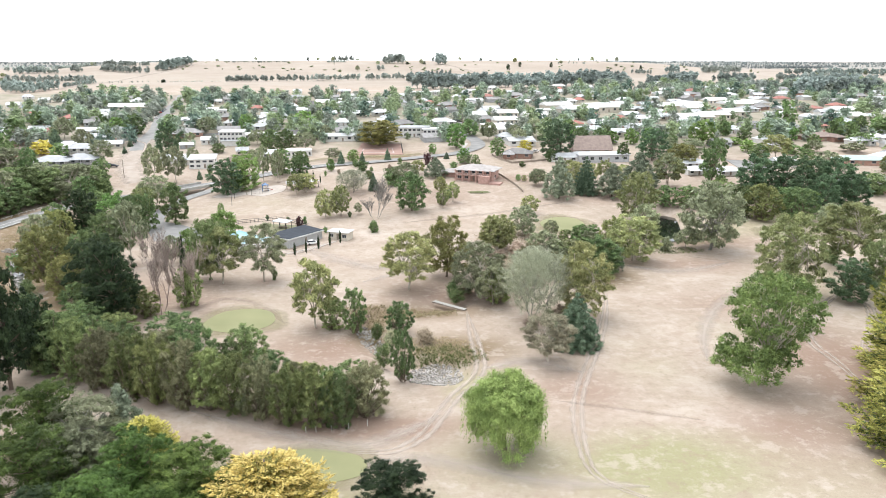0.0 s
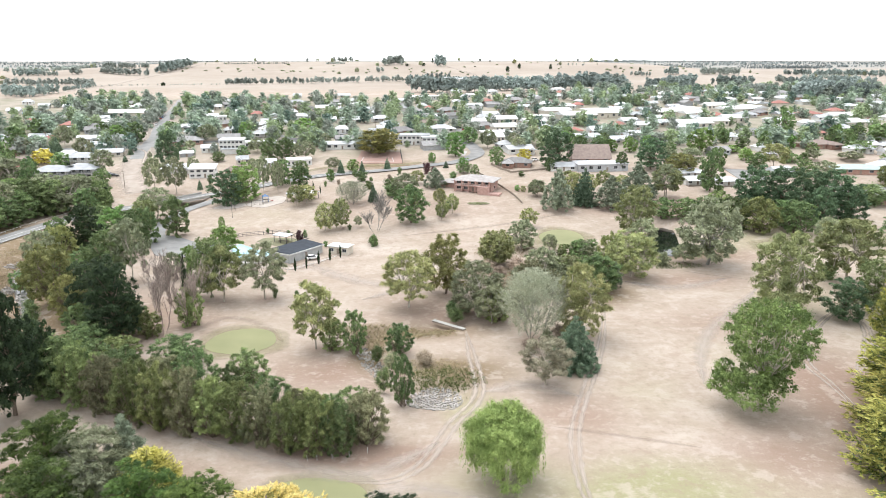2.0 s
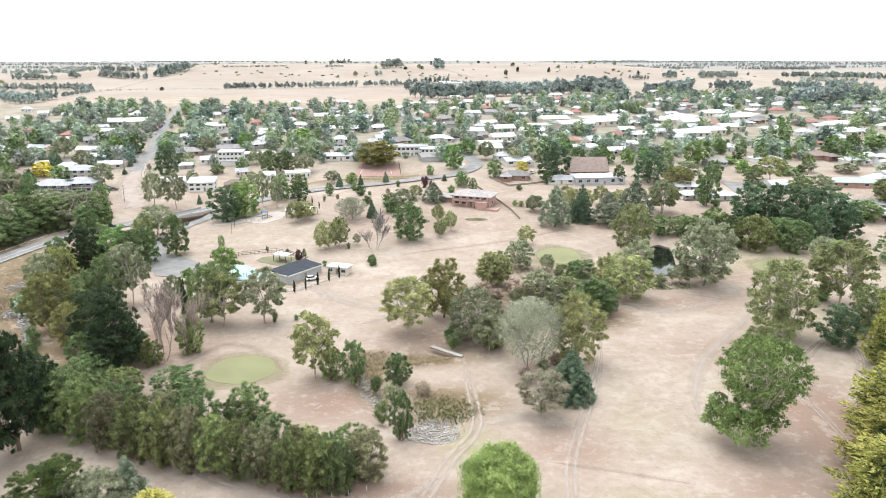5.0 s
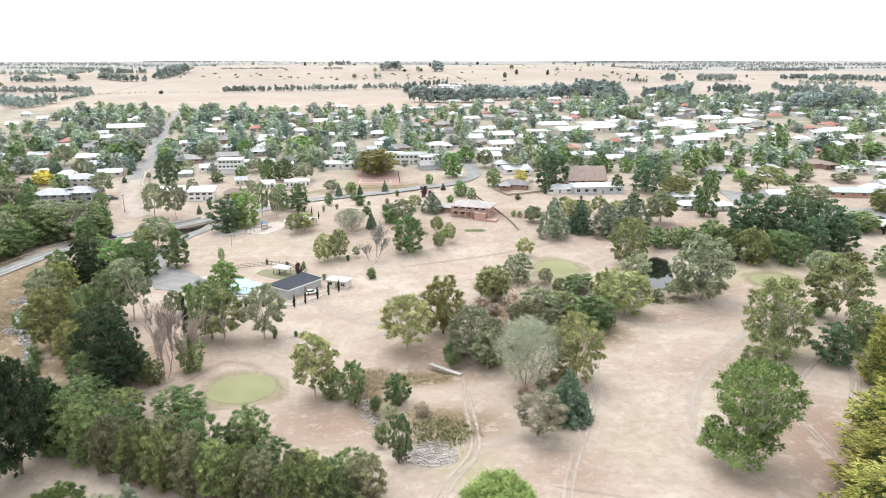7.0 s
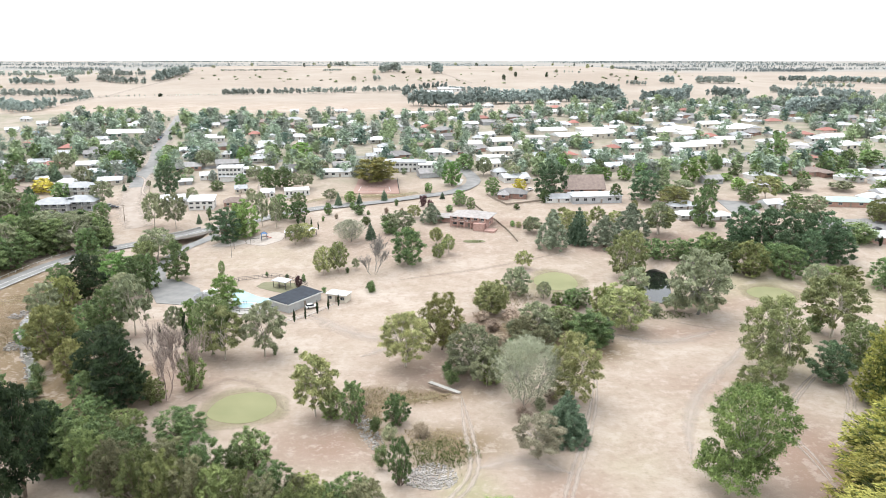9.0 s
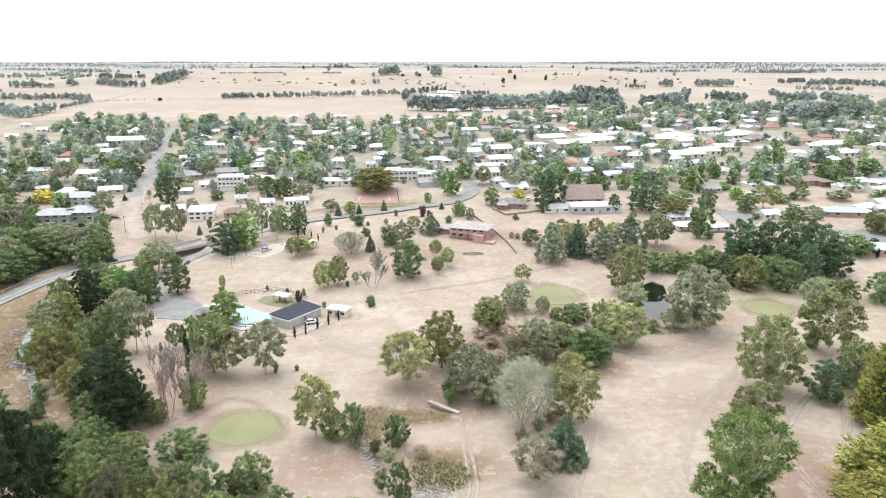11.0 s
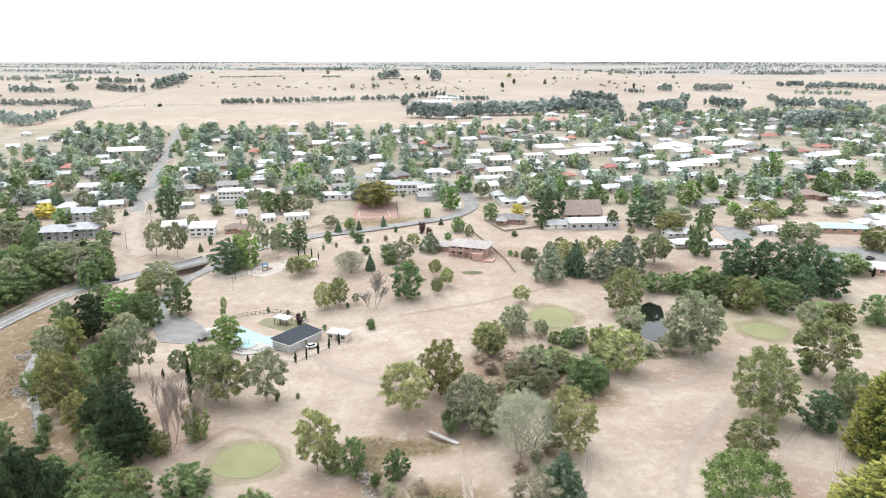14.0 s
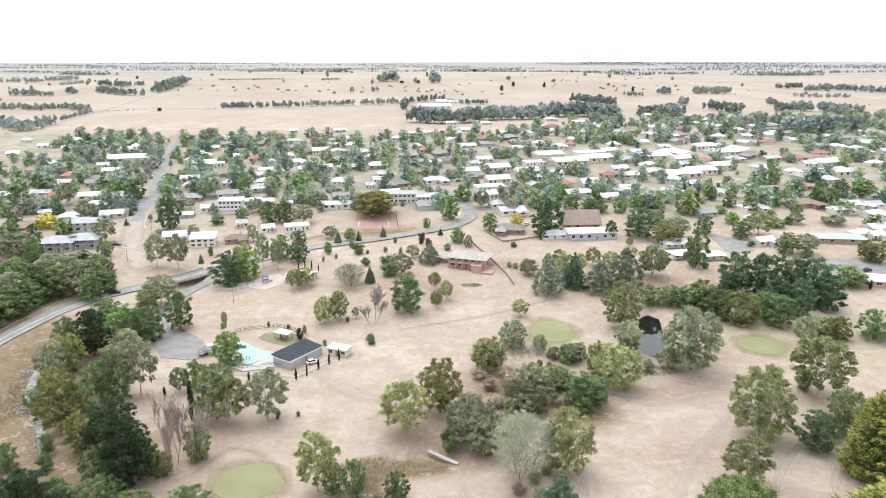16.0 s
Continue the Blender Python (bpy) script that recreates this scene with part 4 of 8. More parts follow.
def plant(kind, x, y, h, w, level="", label=""):
    """One tree or shrub of height h and crown width w, on the ground."""
    d = math.hypot(x, y)
    level = level or ("close" if d < 146 else "near" if d < 215 else "mid" if d < 430 else "far")
    if w > 11.5 and build_big(kind):
        level = {"close": "huge", "near": "close", "mid": "near"}.get(level, level)
    build, leaf, bark, name, text, cat = KINDS[kind]
    n, s, variants = LEVELS[level]
    if build in (make_bare, make_feather):
        variants = 2
    if build is make_shrub or build is make_column:
        n = n // 3 if level in ("close", "near") else n // 2
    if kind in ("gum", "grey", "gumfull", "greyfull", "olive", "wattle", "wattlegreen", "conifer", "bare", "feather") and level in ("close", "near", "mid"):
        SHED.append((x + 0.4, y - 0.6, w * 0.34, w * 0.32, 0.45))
    k = COUNTED.get((kind, level), 0)
    COUNTED[(kind, level)] = k + 1
    key = (kind, level, k % variants)
    rng = random.Random(hash((round(x), round(y))) % 100000)
    m = Matrix.LocRotScale((x, y, ground_z(x, y) - 0.15), Euler((0, 0, 0.0 if build is make_open else rng.uniform(0, 6.28))), (w, w, h))
    if key not in MADE:
        r2 = random.Random(len(MADE) * 31 + 5)
        FINE["sides"], FINE["rings"], FINE["twigs"] = BOUGHS[level]
        trunk, crown = build(r2, n, s)
        FINE["sides"], FINE["rings"], FINE["twigs"] = BOUGHS["huge"]
        root = new(name)
        t = part("trunk", trunk, bark, root)
        t.data.polygons.foreach_set("use_smooth", [True] * len(t.data.polygons))
        if crown:
            c = part("crown", crown[:2], M_LEAF[leaf], root)
            if len(crown) > 2 and leaf in TIPS:
                c.data.materials.append(M_LEAF[TIPS[leaf]])
                c.data.polygons.foreach_set("material_index", crown[2])
        tagged(root, label=label or text, category=cat)
        root.matrix_basis = m
        MADE[key] = root
        return root
    src = MADE[key]
    ob = copy_thing(src, m @ Matrix.Diagonal((1 / src.scale.x, 1 / src.scale.y, 1 / src.scale.z, 1)))
    return tagged(ob, label=label or text)


def forest(name, kind, spots, label, level="far", tone=""):
    """Many trees of a kind that nobody would count, joined: spots are x, y, height, width."""
    build, leaf, bark, _, _, cat = KINDS[kind]
    if name == "garden_trees":
        build = make_round
    n, s, variants = LEVELS[level]
    stem = ([], [])
    limb(*stem, Vector((0, 0, -0.02)), Vector((0, 0, 0.5)), 0.028, 0.018, random.Random(3), 0.03, 2, 5)
    made = [(stem, build(random.Random(900 + k), int(n * 0.56), s * 1.22)[1][:2]) for k in range(3)]
    allv, faces, marks = [], [], []
    base = 0
    for k, (x, y, h, w) in enumerate(spots):
        a = k * 1.7
        for (v, f), slot in ((made[k % 3][1], 0), (made[k % 3][0], 1)):
            p = np.array(v) * (w, w, h)
            q = np.stack([p[:, 0] * math.cos(a) - p[:, 1] * math.sin(a) + x, p[:, 0] * math.sin(a) + p[:, 1] * math.cos(a) + y, p[:, 2] + ground_z(x, y) - 0.1], 1)
            allv += q.tolist()
            faces += [tuple(i + base for i in g) for g in f]
            marks += [slot] * len(f)
            base += len(v)
    ob = part(name, (allv, faces), M_LEAF[tone or leaf])
    ob.data.materials.append(bark)
    ob.data.polygons.foreach_set("material_index", marks)
    return tagged(ob, label=label, category="trees", kind="stuff")



# ---- houses ----
M_ROOF = {
    "white": material("roof_white_metal", (0.40, 0.415, 0.43), (0.54, 0.555, 0.57), 0.5, 0.3, spread=0.22),
    "bright": material("roof_bright_metal", (0.58, 0.585, 0.59), (0.70, 0.70, 0.695), 0.5, 0.3, spread=0.1),
    "pale": material("roof_pale_metal", (0.33, 0.345, 0.36), (0.44, 0.455, 0.47), 0.5, 0.3, spread=0.3),
    "grey": material("roof_grey_tile", (0.180, 0.176, 0.176), (0.270, 0.262, 0.259), 0.75, 0.4, bump=0.2, spread=0.25),
    "steel": material("roof_steel_grey", (0.23, 0.245, 0.262), (0.31, 0.325, 0.345), 0.5, 0.3),
    "ash": material("roof_ash_tile", (0.27, 0.25, 0.24), (0.37, 0.345, 0.335), 0.8, 0.6, bump=0.15),
    "red": material("roof_red", (0.270, 0.105, 0.083), (0.345, 0.150, 0.120), 0.7, 0.5, spread=0.15),
    "brown": material("roof_brown_tile", (0.188, 0.143, 0.124), (0.255, 0.199, 0.173), 0.8, 0.6, bump=0.2, spread=0.15),
    "navy": material("roof_navy", (0.016, 0.022, 0.032), (0.028, 0.036, 0.05), 0.9, 0.5),
    "green": material("roof_green", (0.285, 0.375, 0.352), (0.360, 0.450, 0.420), 0.6, 0.5),
    "blue": material("roof_blue", (0.120, 0.225, 0.338), (0.165, 0.285, 0.413), 0.6, 0.5),
}
M_WALL = {
    "white": material("wall_white", (0.544, 0.536, 0.512), (0.640, 0.632, 0.608), 0.75, 0.7, spread=0.08),
    "cream": material("wall_cream", (0.440, 0.400, 0.336), (0.528, 0.488, 0.416), 0.8, 0.7, spread=0.12),
    "brick": material("wall_brick", (0.272, 0.160, 0.124), (0.368, 0.232, 0.184), 0.9, 1.2, spread=0.15),
    "pink": material("wall_pink_brick", (0.36, 0.225, 0.19), (0.46, 0.30, 0.26), 0.85, 1.0),
    "grey": material("wall_grey", (0.304, 0.312, 0.320), (0.400, 0.408, 0.416), 0.8, 0.7, spread=0.15),
    "block": material("wall_grey_block", (0.352, 0.360, 0.352), (0.432, 0.440, 0.432), 0.85, 0.8),
}


def roof_mesh(kind, w, d, z, rise, over=0.6, thick=0.22):
    """A closed roof over a w x d plan whose walls end at height z. w runs along the ridge."""
    a, b = w / 2 + over, d / 2 + over
    drop = rise * over / (d / 2) if kind in ("hip", "gable") else 0.0
    e = z - drop
    if kind == "hip":
        k = max(0.05, a - b)
        top = [(-k, 0, z + rise), (k, 0, z + rise)]
        fs = [(4, 5, 9, 8), (5, 6, 9), (6, 7, 8, 9), (7, 4, 8)]
    elif kind == "gable":
        top = [(-a, 0, z + rise), (a, 0, z + rise)]
        fs = [(4, 5, 9, 8), (5, 6, 9), (6, 7, 8, 9), (7, 4, 8)]
    else:
        v = [(x, y, zz) for zz in (0, 1) for x, y in ((-a, -b), (a, -b), (a, b), (-a, b))]
        v = [(x, y, e + (thick if zz else 0.0) + (rise * (y + b) / (2 * b))) for x, y, zz in v]
        return v, [(3, 2, 1, 0), (0, 1, 5, 4), (1, 2, 6, 5), (2, 3, 7, 6), (3, 0, 4, 7), (4, 5, 6, 7)]
    v = [(-a, -b, e - thick), (a, -b, e - thick), (a, b, e - thick), (-a, b, e - thick), (-a, -b, e), (a, -b, e), (a, b, e), (-a, b, e)] + top
    return v, [(3, 2, 1, 0), (0, 1, 5, 4), (1, 2, 6, 5), (2, 3, 7, 6), (3, 0, 4, 7)] + fs


def window_part(root, x, y, z, ww, wh, face):
    """A framed window on a wall that faces s, n, e or w."""
    t = 0.06
    if face in "sn":
        s = -1 if face == "s" else 1
        fr = part("window", boxes((x - ww / 2 - 0.08, x + ww / 2 + 0.08, y - t, y + t, z - 0.08, z + wh + 0.08)), M_WHITE, root)
        part("pane", boxes((x - ww / 2, x - 0.03, y + s * t - 0.02, y + s * t + 0.02, z, z + wh), (x + 0.03, x + ww / 2, y + s * t - 0.02, y + s * t + 0.02, z, z + wh)), M_GLASS_DARK, fr)
    else:
        s = -1 if face == "w" else 1
        fr = part("window", boxes((x - t, x + t, y - ww / 2 - 0.08, y + ww / 2 + 0.08, z - 0.08, z + wh + 0.08)), M_WHITE, root)
        part("pane", boxes((x + s * t - 0.02, x + s * t + 0.02, y - ww / 2, y - 0.03, z, z + wh), (x + s * t - 0.02, x + s * t + 0.02, y + 0.03, y + ww / 2, z, z + wh)), M_GLASS_DARK, fr)
    return fr


def house(name, x, y, turn, w, d, h, roof="hip", rise=None, wall="white", cover="white", floors=1, label="", category="house", wins=3, porch=0.0, chimney=False, door=True, sides=True, ground=None, over=0.6, wing=0):
    """A house whose long front faces -y before it is turned."""
    z = min(ground_z(x + a, y + b) for a in (-w / 3, w / 3) for b in (-d / 3, d / 3)) if ground is None else ground
    root = empty(name, x, y, z, turn)
    rise = (d * 0.22 if roof in ("hip", "gable") else 0.4) if rise is None else rise
    body = boxes((-w / 2, w / 2, -d / 2, d / 2, -1.2, h))
    if roof == "gable":
        for s in (-1, 1):
            q = [body.verts.new(p) for p in ((s * w / 2, -d / 2, h), (s * w / 2, d / 2, h), (s * w / 2, 0, h + rise - 0.08))]
            body.faces.new(q)
    part("wall", body, M_WALL[wall], root)
    part("roof", roof_mesh(roof, w, d, h + 0.03, rise, over), M_ROOF[cover], root)
    fh = h / floors
    for k in range(floors):
        for i in range(wins):
            u = -w / 2 + w * (i + 0.5) / wins
            if wing and abs(u - wing * w * 0.28) < w * 0.2:
                continue
            if door and k == 0 and i == wins // 2:
                dr = part("door", boxes((u - 0.5, u + 0.5, -d / 2 - 0.05, -d / 2 + 0.05, 0.05, 2.1)), M_TIMBER, root)
                part("handle", boxes((u + 0.35, u + 0.42, -d / 2 - 0.1, -d / 2 - 0.05, 1.0, 1.06)), M_METAL_DARK, dr)
                continue
            window_part(root, u, -d / 2, k * fh + fh * 0.36, min(1.9, w / wins * 0.6), fh * 0.42, "s")
        if sides:
            window_part(root, w / 2, 0, k * fh + fh * 0.36, min(1.6, d * 0.4), fh * 0.42, "e")
            window_part(root, -w / 2, 0, k * fh + fh * 0.36, min(1.6, d * 0.4), fh * 0.42, "w")
    if wing:
        u, ww, wd = wing * w * 0.28, w * 0.36, d * 0.62
        part("wing_wall", boxes((u - ww / 2, u + ww / 2, -d / 2 - wd * 0.6, -d / 2 + 0.3, -1.2, h - 0.02)), M_WALL[wall], root)
        wr = part("wing_roof", roof_mesh(roof, wd + d * 0.5, ww, h, ww * 0.24, 0.5), M_ROOF[cover], root)
        wr.matrix_basis = pose(u, -d / 2 + d * 0.25 - wd * 0.35, 0, 0, 0, 90)
        window_part(root, u, -d / 2 - wd * 0.6, 1.0, 1.8, 1.2, "s")
    if porch:
        v = [(-w / 2, -d / 2 - porch, h - 0.5), (w / 2, -d / 2 - porch, h - 0.5), (w / 2, -d / 2 + 0.02, h - 0.1), (-w / 2, -d / 2 + 0.02, h - 0.1)]
        v += [(a, b, c + 0.08) for a, b, c in v]
        part("veranda_roof", (v, [(3, 2, 1, 0), (4, 5, 6, 7), (0, 1, 5, 4), (1, 2, 6, 5), (2, 3, 7, 6), (3, 0, 4, 7)]), M_ROOF[cover], root)
        n = max(2, int(w / 3.5))
        for i in range(n + 1):
            u = -w / 2 + 0.1 + (w - 0.2) * i / n
            part("post", boxes((u - 0.06, u + 0.06, -d / 2 - porch + 0.05, -d / 2 - porch + 0.17, -0.5, h - 0.46)), M_WHITE, root)
        part("deck", boxes((-w / 2, w / 2, -d / 2 - porch, -d / 2, -0.6, 0.12)), M_TIMBER, root)
    if chimney:
        part("chimney", boxes((w * 0.2, w * 0.2 + 0.7, 0.3, 0.9, h, h + rise + 0.9), (w * 0.2 - 0.06, w * 0.2 + 0.76, 0.24, 0.96, h + rise + 0.75, h + rise + 0.9)), M_WALL["brick"], root)
    return tagged(root, label=label, category=category)


TYPES = [
    dict(w=15, d=9, wing=1, h=2.9, roof="hip", wall="white", cover="white", label="single-storey weatherboard house with a white metal hip roof"),
    dict(w=13, d=8, wing=-1, h=2.9, roof="gable", wall="cream", cover="pale", label="single-storey cream house with a pale metal gable roof", chimney=True),
    dict(w=17, d=10, wing=-1, h=2.8, roof="hip", wall="brick", cover="grey", label="single-storey brick house with a grey tiled hip roof"),
    dict(w=14, d=9, h=3.0, roof="hip", wall="white", cover="pale", label="white house with a pale hip roof and a front veranda", porch=2.0),
    dict(w=12, d=8, wing=1, h=2.9, roof="gable", wall="white", cover="white", label="white cottage with a white metal gable roof"),
    dict(w=16, d=9, wing=1, h=2.8, roof="hip", wall="brick", cover="brown", label="brick house with a brown tiled hip roof", chimney=True),
    dict(w=13, d=9, h=2.9, roof="hip", wall="cream", cover="red", label="cream house with a red hip roof"),
    dict(w=7, d=5, h=2.5, roof="gable", wall="grey", cover="white", label="small garden shed with a white metal roof", wins=1, sides=False),
    dict(w=26, d=16, h=4.2, roof="gable", wall="cream", cover="bright", label="large commercial building with a broad white metal roof", wins=5, rise=2.2),
    dict(w=30, d=14, h=3.6, roof="flat", wall="white", cover="bright", label="long flat-roofed white building", wins=6, rise=0.5),
    dict(w=14, d=9, h=2.9, roof="gable", wall="grey", cover="grey", label="grey house with a dark tiled gable roof"),
]
HOUSES, TAKEN = {}, []


def town_house(kind, x, y, turn, size=1.0):
    TAKEN.append((x, y, TYPES[kind]["w"] * size * 0.5))
    if kind not in HOUSES:
        spec = dict(TYPES[kind], sides=False)
        big = kind in (8, 9)
        HOUSES[kind] = house("shop" if big else "garden_shed" if kind == 7 else "house", x, y, turn, category="building" if big else "shed" if kind == 7 else "house", **spec)
        HOUSES[kind].scale = (size, size, 1)
        return HOUSES[kind]
    src = HOUSES[kind]
    m = Matrix.LocRotScale((x, y, ground_z(x, y) - 0.2), Euler((0, 0, radians(turn))), (size / src.scale.x, size / src.scale.y, 1))
    return copy_thing(src, m)



# ---- golf course: greens, tracks ----
def green(x, y, rx, ry, turn, seed):
    tagged(disc("green_fringe", x, y, rx * 1.45, ry * 1.5, turn, M_FRINGE, 0.05, 0.12, seed), label="dull green grass fringe round a putting green")
    tagged(disc("putting_green", x, y, rx, ry, turn, M_GREEN, 0.09, 0.05, seed + 3), label="smooth yellow-green putting green")


green(-49.2, 159.1, 8.6, 8.2, 0, 1)
green(45.3, 256.7, 8.6, 9.5, 0, 2)
green(122.8, 243.5, 8.2, 7.5, -10, 3)
green(-20.2, 96.0, 8.5, 5.0, 0, 4)
tagged(ribbon("track", [(-1.2, 171.8), (2.3, 169.2), (5.9, 166.2)], 2.0, M_TRACK), label="worn pale dirt path beside a footbridge")
tagged(ribbon("track", [(6.0, 165.4), (6.8, 151.1), (7.6, 140.6), (7.8, 132.5), (5.8, 125.7), (2.3, 119.5), (-0.8, 111.3), (-3.7, 104.6), (-8.6, 100.2), (-16.8, 100.2)], 3.4, M_WHEELS), label="worn pale dirt track across dry grass")
tagged(ribbon("track", [(44.5, 179.5), (38.3, 156.4), (32.3, 138.8), (28.8, 129.3), (25.4, 118.8), (23.8, 111.3), (22.8, 101.9), (23.2, 94.1), (27.0, 89.5), (33.2, 85.5)], 3.0, M_WHEELS), label="worn pale dirt track with wheel ruts")
tagged(ribbon("track", [(112.8, 179.6), (108.0, 179.6), (99.6, 171.6), (89.5, 159.5), (84.0, 149.5), (82.5, 142.6), (82.7, 137.4), (82.5, 132.4), (82.1, 126.9), (81.6, 120.2)], 2.6, M_WHEELS), label="pale gravel path curving past a poplar")
tagged(ribbon("track", [(108.3, 176.3), (109.8, 171.6), (107.1, 163.6), (99.9, 151.9), (93.7, 143.7), (90.4, 138.4)], 3.0, M_WHEELS), label="worn dirt path beside a tee")
tagged(ribbon("track", [(8.8, 132.0), (18.5, 135.3), (28.2, 129.8)], 7.0, M_PALE), label="broad bare dirt track")
tagged(ribbon("track", [(-45.3, 113.7), (-29.2, 106.4), (-15.2, 101.9), (-8.0, 105.1), (-0.4, 112.3)], 6.0, M_PALE), label="broad bare dirt track along a belt of trees")

for line, wide, mat, text in (
        ([(21.1, 117.6), (28.5, 115.5), (37.1, 113.1), (46.2, 110.1)], 2.0, M_RUT, "worn brown edge line in dry grass"),
        ([(55.6, 135.3), (60.6, 151.1), (70.0, 168.3), (85.4, 186.9), (95.4, 200.6)], 5.0, M_PALE, "pale mown curve in a fairway"),
        ([(56.9, 206.6), (67.3, 200.6), (78.6, 203.6), (89.6, 209.8)], 7.0, M_PALE, "pale worn band across a fairway"),
        ([(-15.8, 93.1), (-7.5, 98.2), (1.4, 96.9), (14.1, 92.3), (30.7, 90.6)], 5.0, M_PALE, "pale worn band in dry grass"),
        ([(-46.2, 225.7), (-25.2, 206.6), (-14.7, 206.6), (-8.3, 225.7)], 9.0, M_PALE, "pale worn band across a fairway"),
        ([(-64.9, 162.2), (-57.5, 174.9), (-45.4, 168.3), (-38.9, 158.3)], 4.0, M_RUT, "brown worn rim round a green"),
        ([(-23.2, 189.5), (-14.1, 197.7), (-4.2, 206.6)], 5.0, M_PALE, "pale worn band across a fairway"),
        ([(-16.6, 258.2), (1.3, 264.6), (20.0, 271.9), (31.1, 277.7), (53.4, 290.0)], 4.0, M_RUT, "eroded brown bank across a fairway"),
        ([(76.3, 218.4), (86.0, 213.1), (96.9, 207.5)], 1.2, M_RUT, "thin worn line across a fairway")):
    tagged(ribbon("worn_strip", line, wide, mat, 0.05, taper=True), label=text)

# ---- roads ----
ROAD = [(-172.1, 227.1), (-170.4, 253.8), (-167.1, 269.7), (-162.8, 283.7), (-155.6, 296.8), (-147.1, 305.2), (-136.0, 314.0), (-121.3, 324.8), (-114.0, 332.3), (-93.7, 343.8), (-69.0, 356.8), (-49.4, 365.2), (-32.8, 371.8), (-11.6, 382.7), (7.1, 393.0), (17.8, 406.8), (21.2, 421.7), (17.1, 443.1), (11.4, 464.5), (4.6, 479.3)]
tagged(ribbon("road", ROAD, 8.5, M_ASPHALT, 0.14, flat=True), label="grey two-lane asphalt road")
M_VERGE = M_TRACK
STREET = [(-182.2, 414.3), (-186.1, 427.5), (-190.2, 451.9), (-196.3, 479.8), (-207.3, 513.8), (-225.6, 578.0), (-241.8, 641.4), (-262.5, 718.4)]
tagged(ribbon("street_verge", STREET, 20.0, M_VERGE, 0.06), label="pale gravel verge beside a street")
tagged(ribbon("street", STREET, 7.5, M_ASPHALT, 0.12), label="straight asphalt street leading out of town")
tagged(ribbon("street", [(-256.8, 436.6), (-211.1, 442.9), (-183.4, 449.5), (-148.5, 461.5), (-115.3, 479.0), (-69.7, 490.5), (-29.9, 497.1), (-0.5, 496.8)], 7.0, M_ASPHALT, 0.10), label="asphalt cross street between houses")
tagged(ribbon("street", [(-0.5, 496.8), (-4.0, 531.5), (-13.4, 583.0), (-27.8, 644.9), (-48.0, 716.0), (-62.9, 773.5)], 8.0, M_ASPHALT, 0.11), label="asphalt town street")
tagged(ribbon("street", [(-0.5, 496.8), (32.8, 523.0), (70.6, 552.0), (115.5, 574.4), (167.5, 593.5)], 9.0, M_ASPHALT, 0.09), label="asphalt shopping street")

# ---- trees of the course ----
plant("wattlebrown", -13.7, 112.3, 10.4, 8.9)
plant("wattlegreen", -18.0, 108.3, 9.8, 6.3)
plant("wattle", -22.1, 109.3, 11.7, 8.2)
plant("wattle", -26.8, 109.3, 10.7, 7.6)
plant("wattlebrown", -32.0, 111.7, 11.7, 7.7)
plant("wattle", -37.1, 113.7, 11.3, 8.5)
plant("wattle", -42.1, 115.0, 11.9, 8.5)
plant("wattlebrown", -47.0, 115.9, 13.1, 8.6)
plant("wattle", -52.7, 117.2, 12.8, 8.7)
plant("wattle", -58.6, 119.9, 12.8, 9.4)
plant("wattlebrown", -65.1, 123.5, 12.5, 9.1)
plant("wattle", -72.2, 126.7, 13.0, 9.3)
plant("wattlegreen", -16.6, 117.2, 8.4, 8.1)
plant("wattle", -25.8, 118.8, 7.2, 8.8)
plant("wattlegreen", -32.5, 119.9, 9.2, 8.9)
plant("wattlegreen", -40.1, 132.5, 9.3, 9.0)
plant("wattlegreen", -48.0, 124.7, 13.2, 9.2)
plant("wattlebrown", -55.1, 125.9, 11.3, 9.3)
plant("wattlegreen", -65.2, 129.8, 11.0, 10.1)
plant("wattlegreen", -77.9, 131.1, 12.9, 10.7)
plant("wattlegreen", -74.2, 135.3, 10.1, 9.9)
plant("wattle", -79.2, 138.3, 9.0, 8.3)
plant("wattlegreen", -81.8, 130.3, 9.0, 7.9)
plant("wattle", -55.2, 131.2, 8.0, 6.8)
plant("wattlegreen", -43.4, 128.3, 8.0, 6.7)
plant("wattlebrown", -27.3, 117.6, 8.0, 5.7)
plant("wattlegreen", -20.4, 113.4, 9.0, 6.0)
plant("shrubgrey", -35.7, 112.3, 5.2, 3.2)
plant("shrubbrown", -29.0, 109.7, 5.0, 4.0)
plant("dark", -83.0, 122.3, 25.8, 13.0)
plant("dark", -83.0, 132.5, 16.0, 10.5)
plant("dark", -85.6, 115.5, 28.9, 14.5)
plant("cypress", -62.1, 97.1, 14.3, 14.6)
plant("sage", -55.5, 96.4, 11.6, 12.8)
plant("gold", -46.6, 97.6, 8.4, 9.6)
plant("blue", -52.6, 102.6, 11.0, 8.6)
plant("cypress", -42.4, 85.7, 13.0, 13.1)
plant("cypress", -33.9, 83.3, 12.0, 14.4)
plant("gold", -23.4, 80.6, 12.2, 19.0)
plant("dark", -7.3, 84.9, 8.0, 11.7)
plant("cypress", -57.2, 85.2, 13.0, 14.6)
plant("sage", -54.8, 90.4, 10.0, 10.6)
plant("cypress", -43.3, 78.2, 11.0, 12.2)
plant("willow", 10.0, 100.7, 14.4, 13.9)
plant("gum", -30.2, 154.6, 16.4, 11.2)
plant("wattle", -25.9, 153.9, 7.6, 6.7)
plant("wattlegreen", -20.6, 152.5, 10.8, 6.1)
plant("wattlegreen", -10.2, 151.1, 8.0, 6.6)
plant("wattlegreen", -8.0, 126.7, 10.8, 5.2)
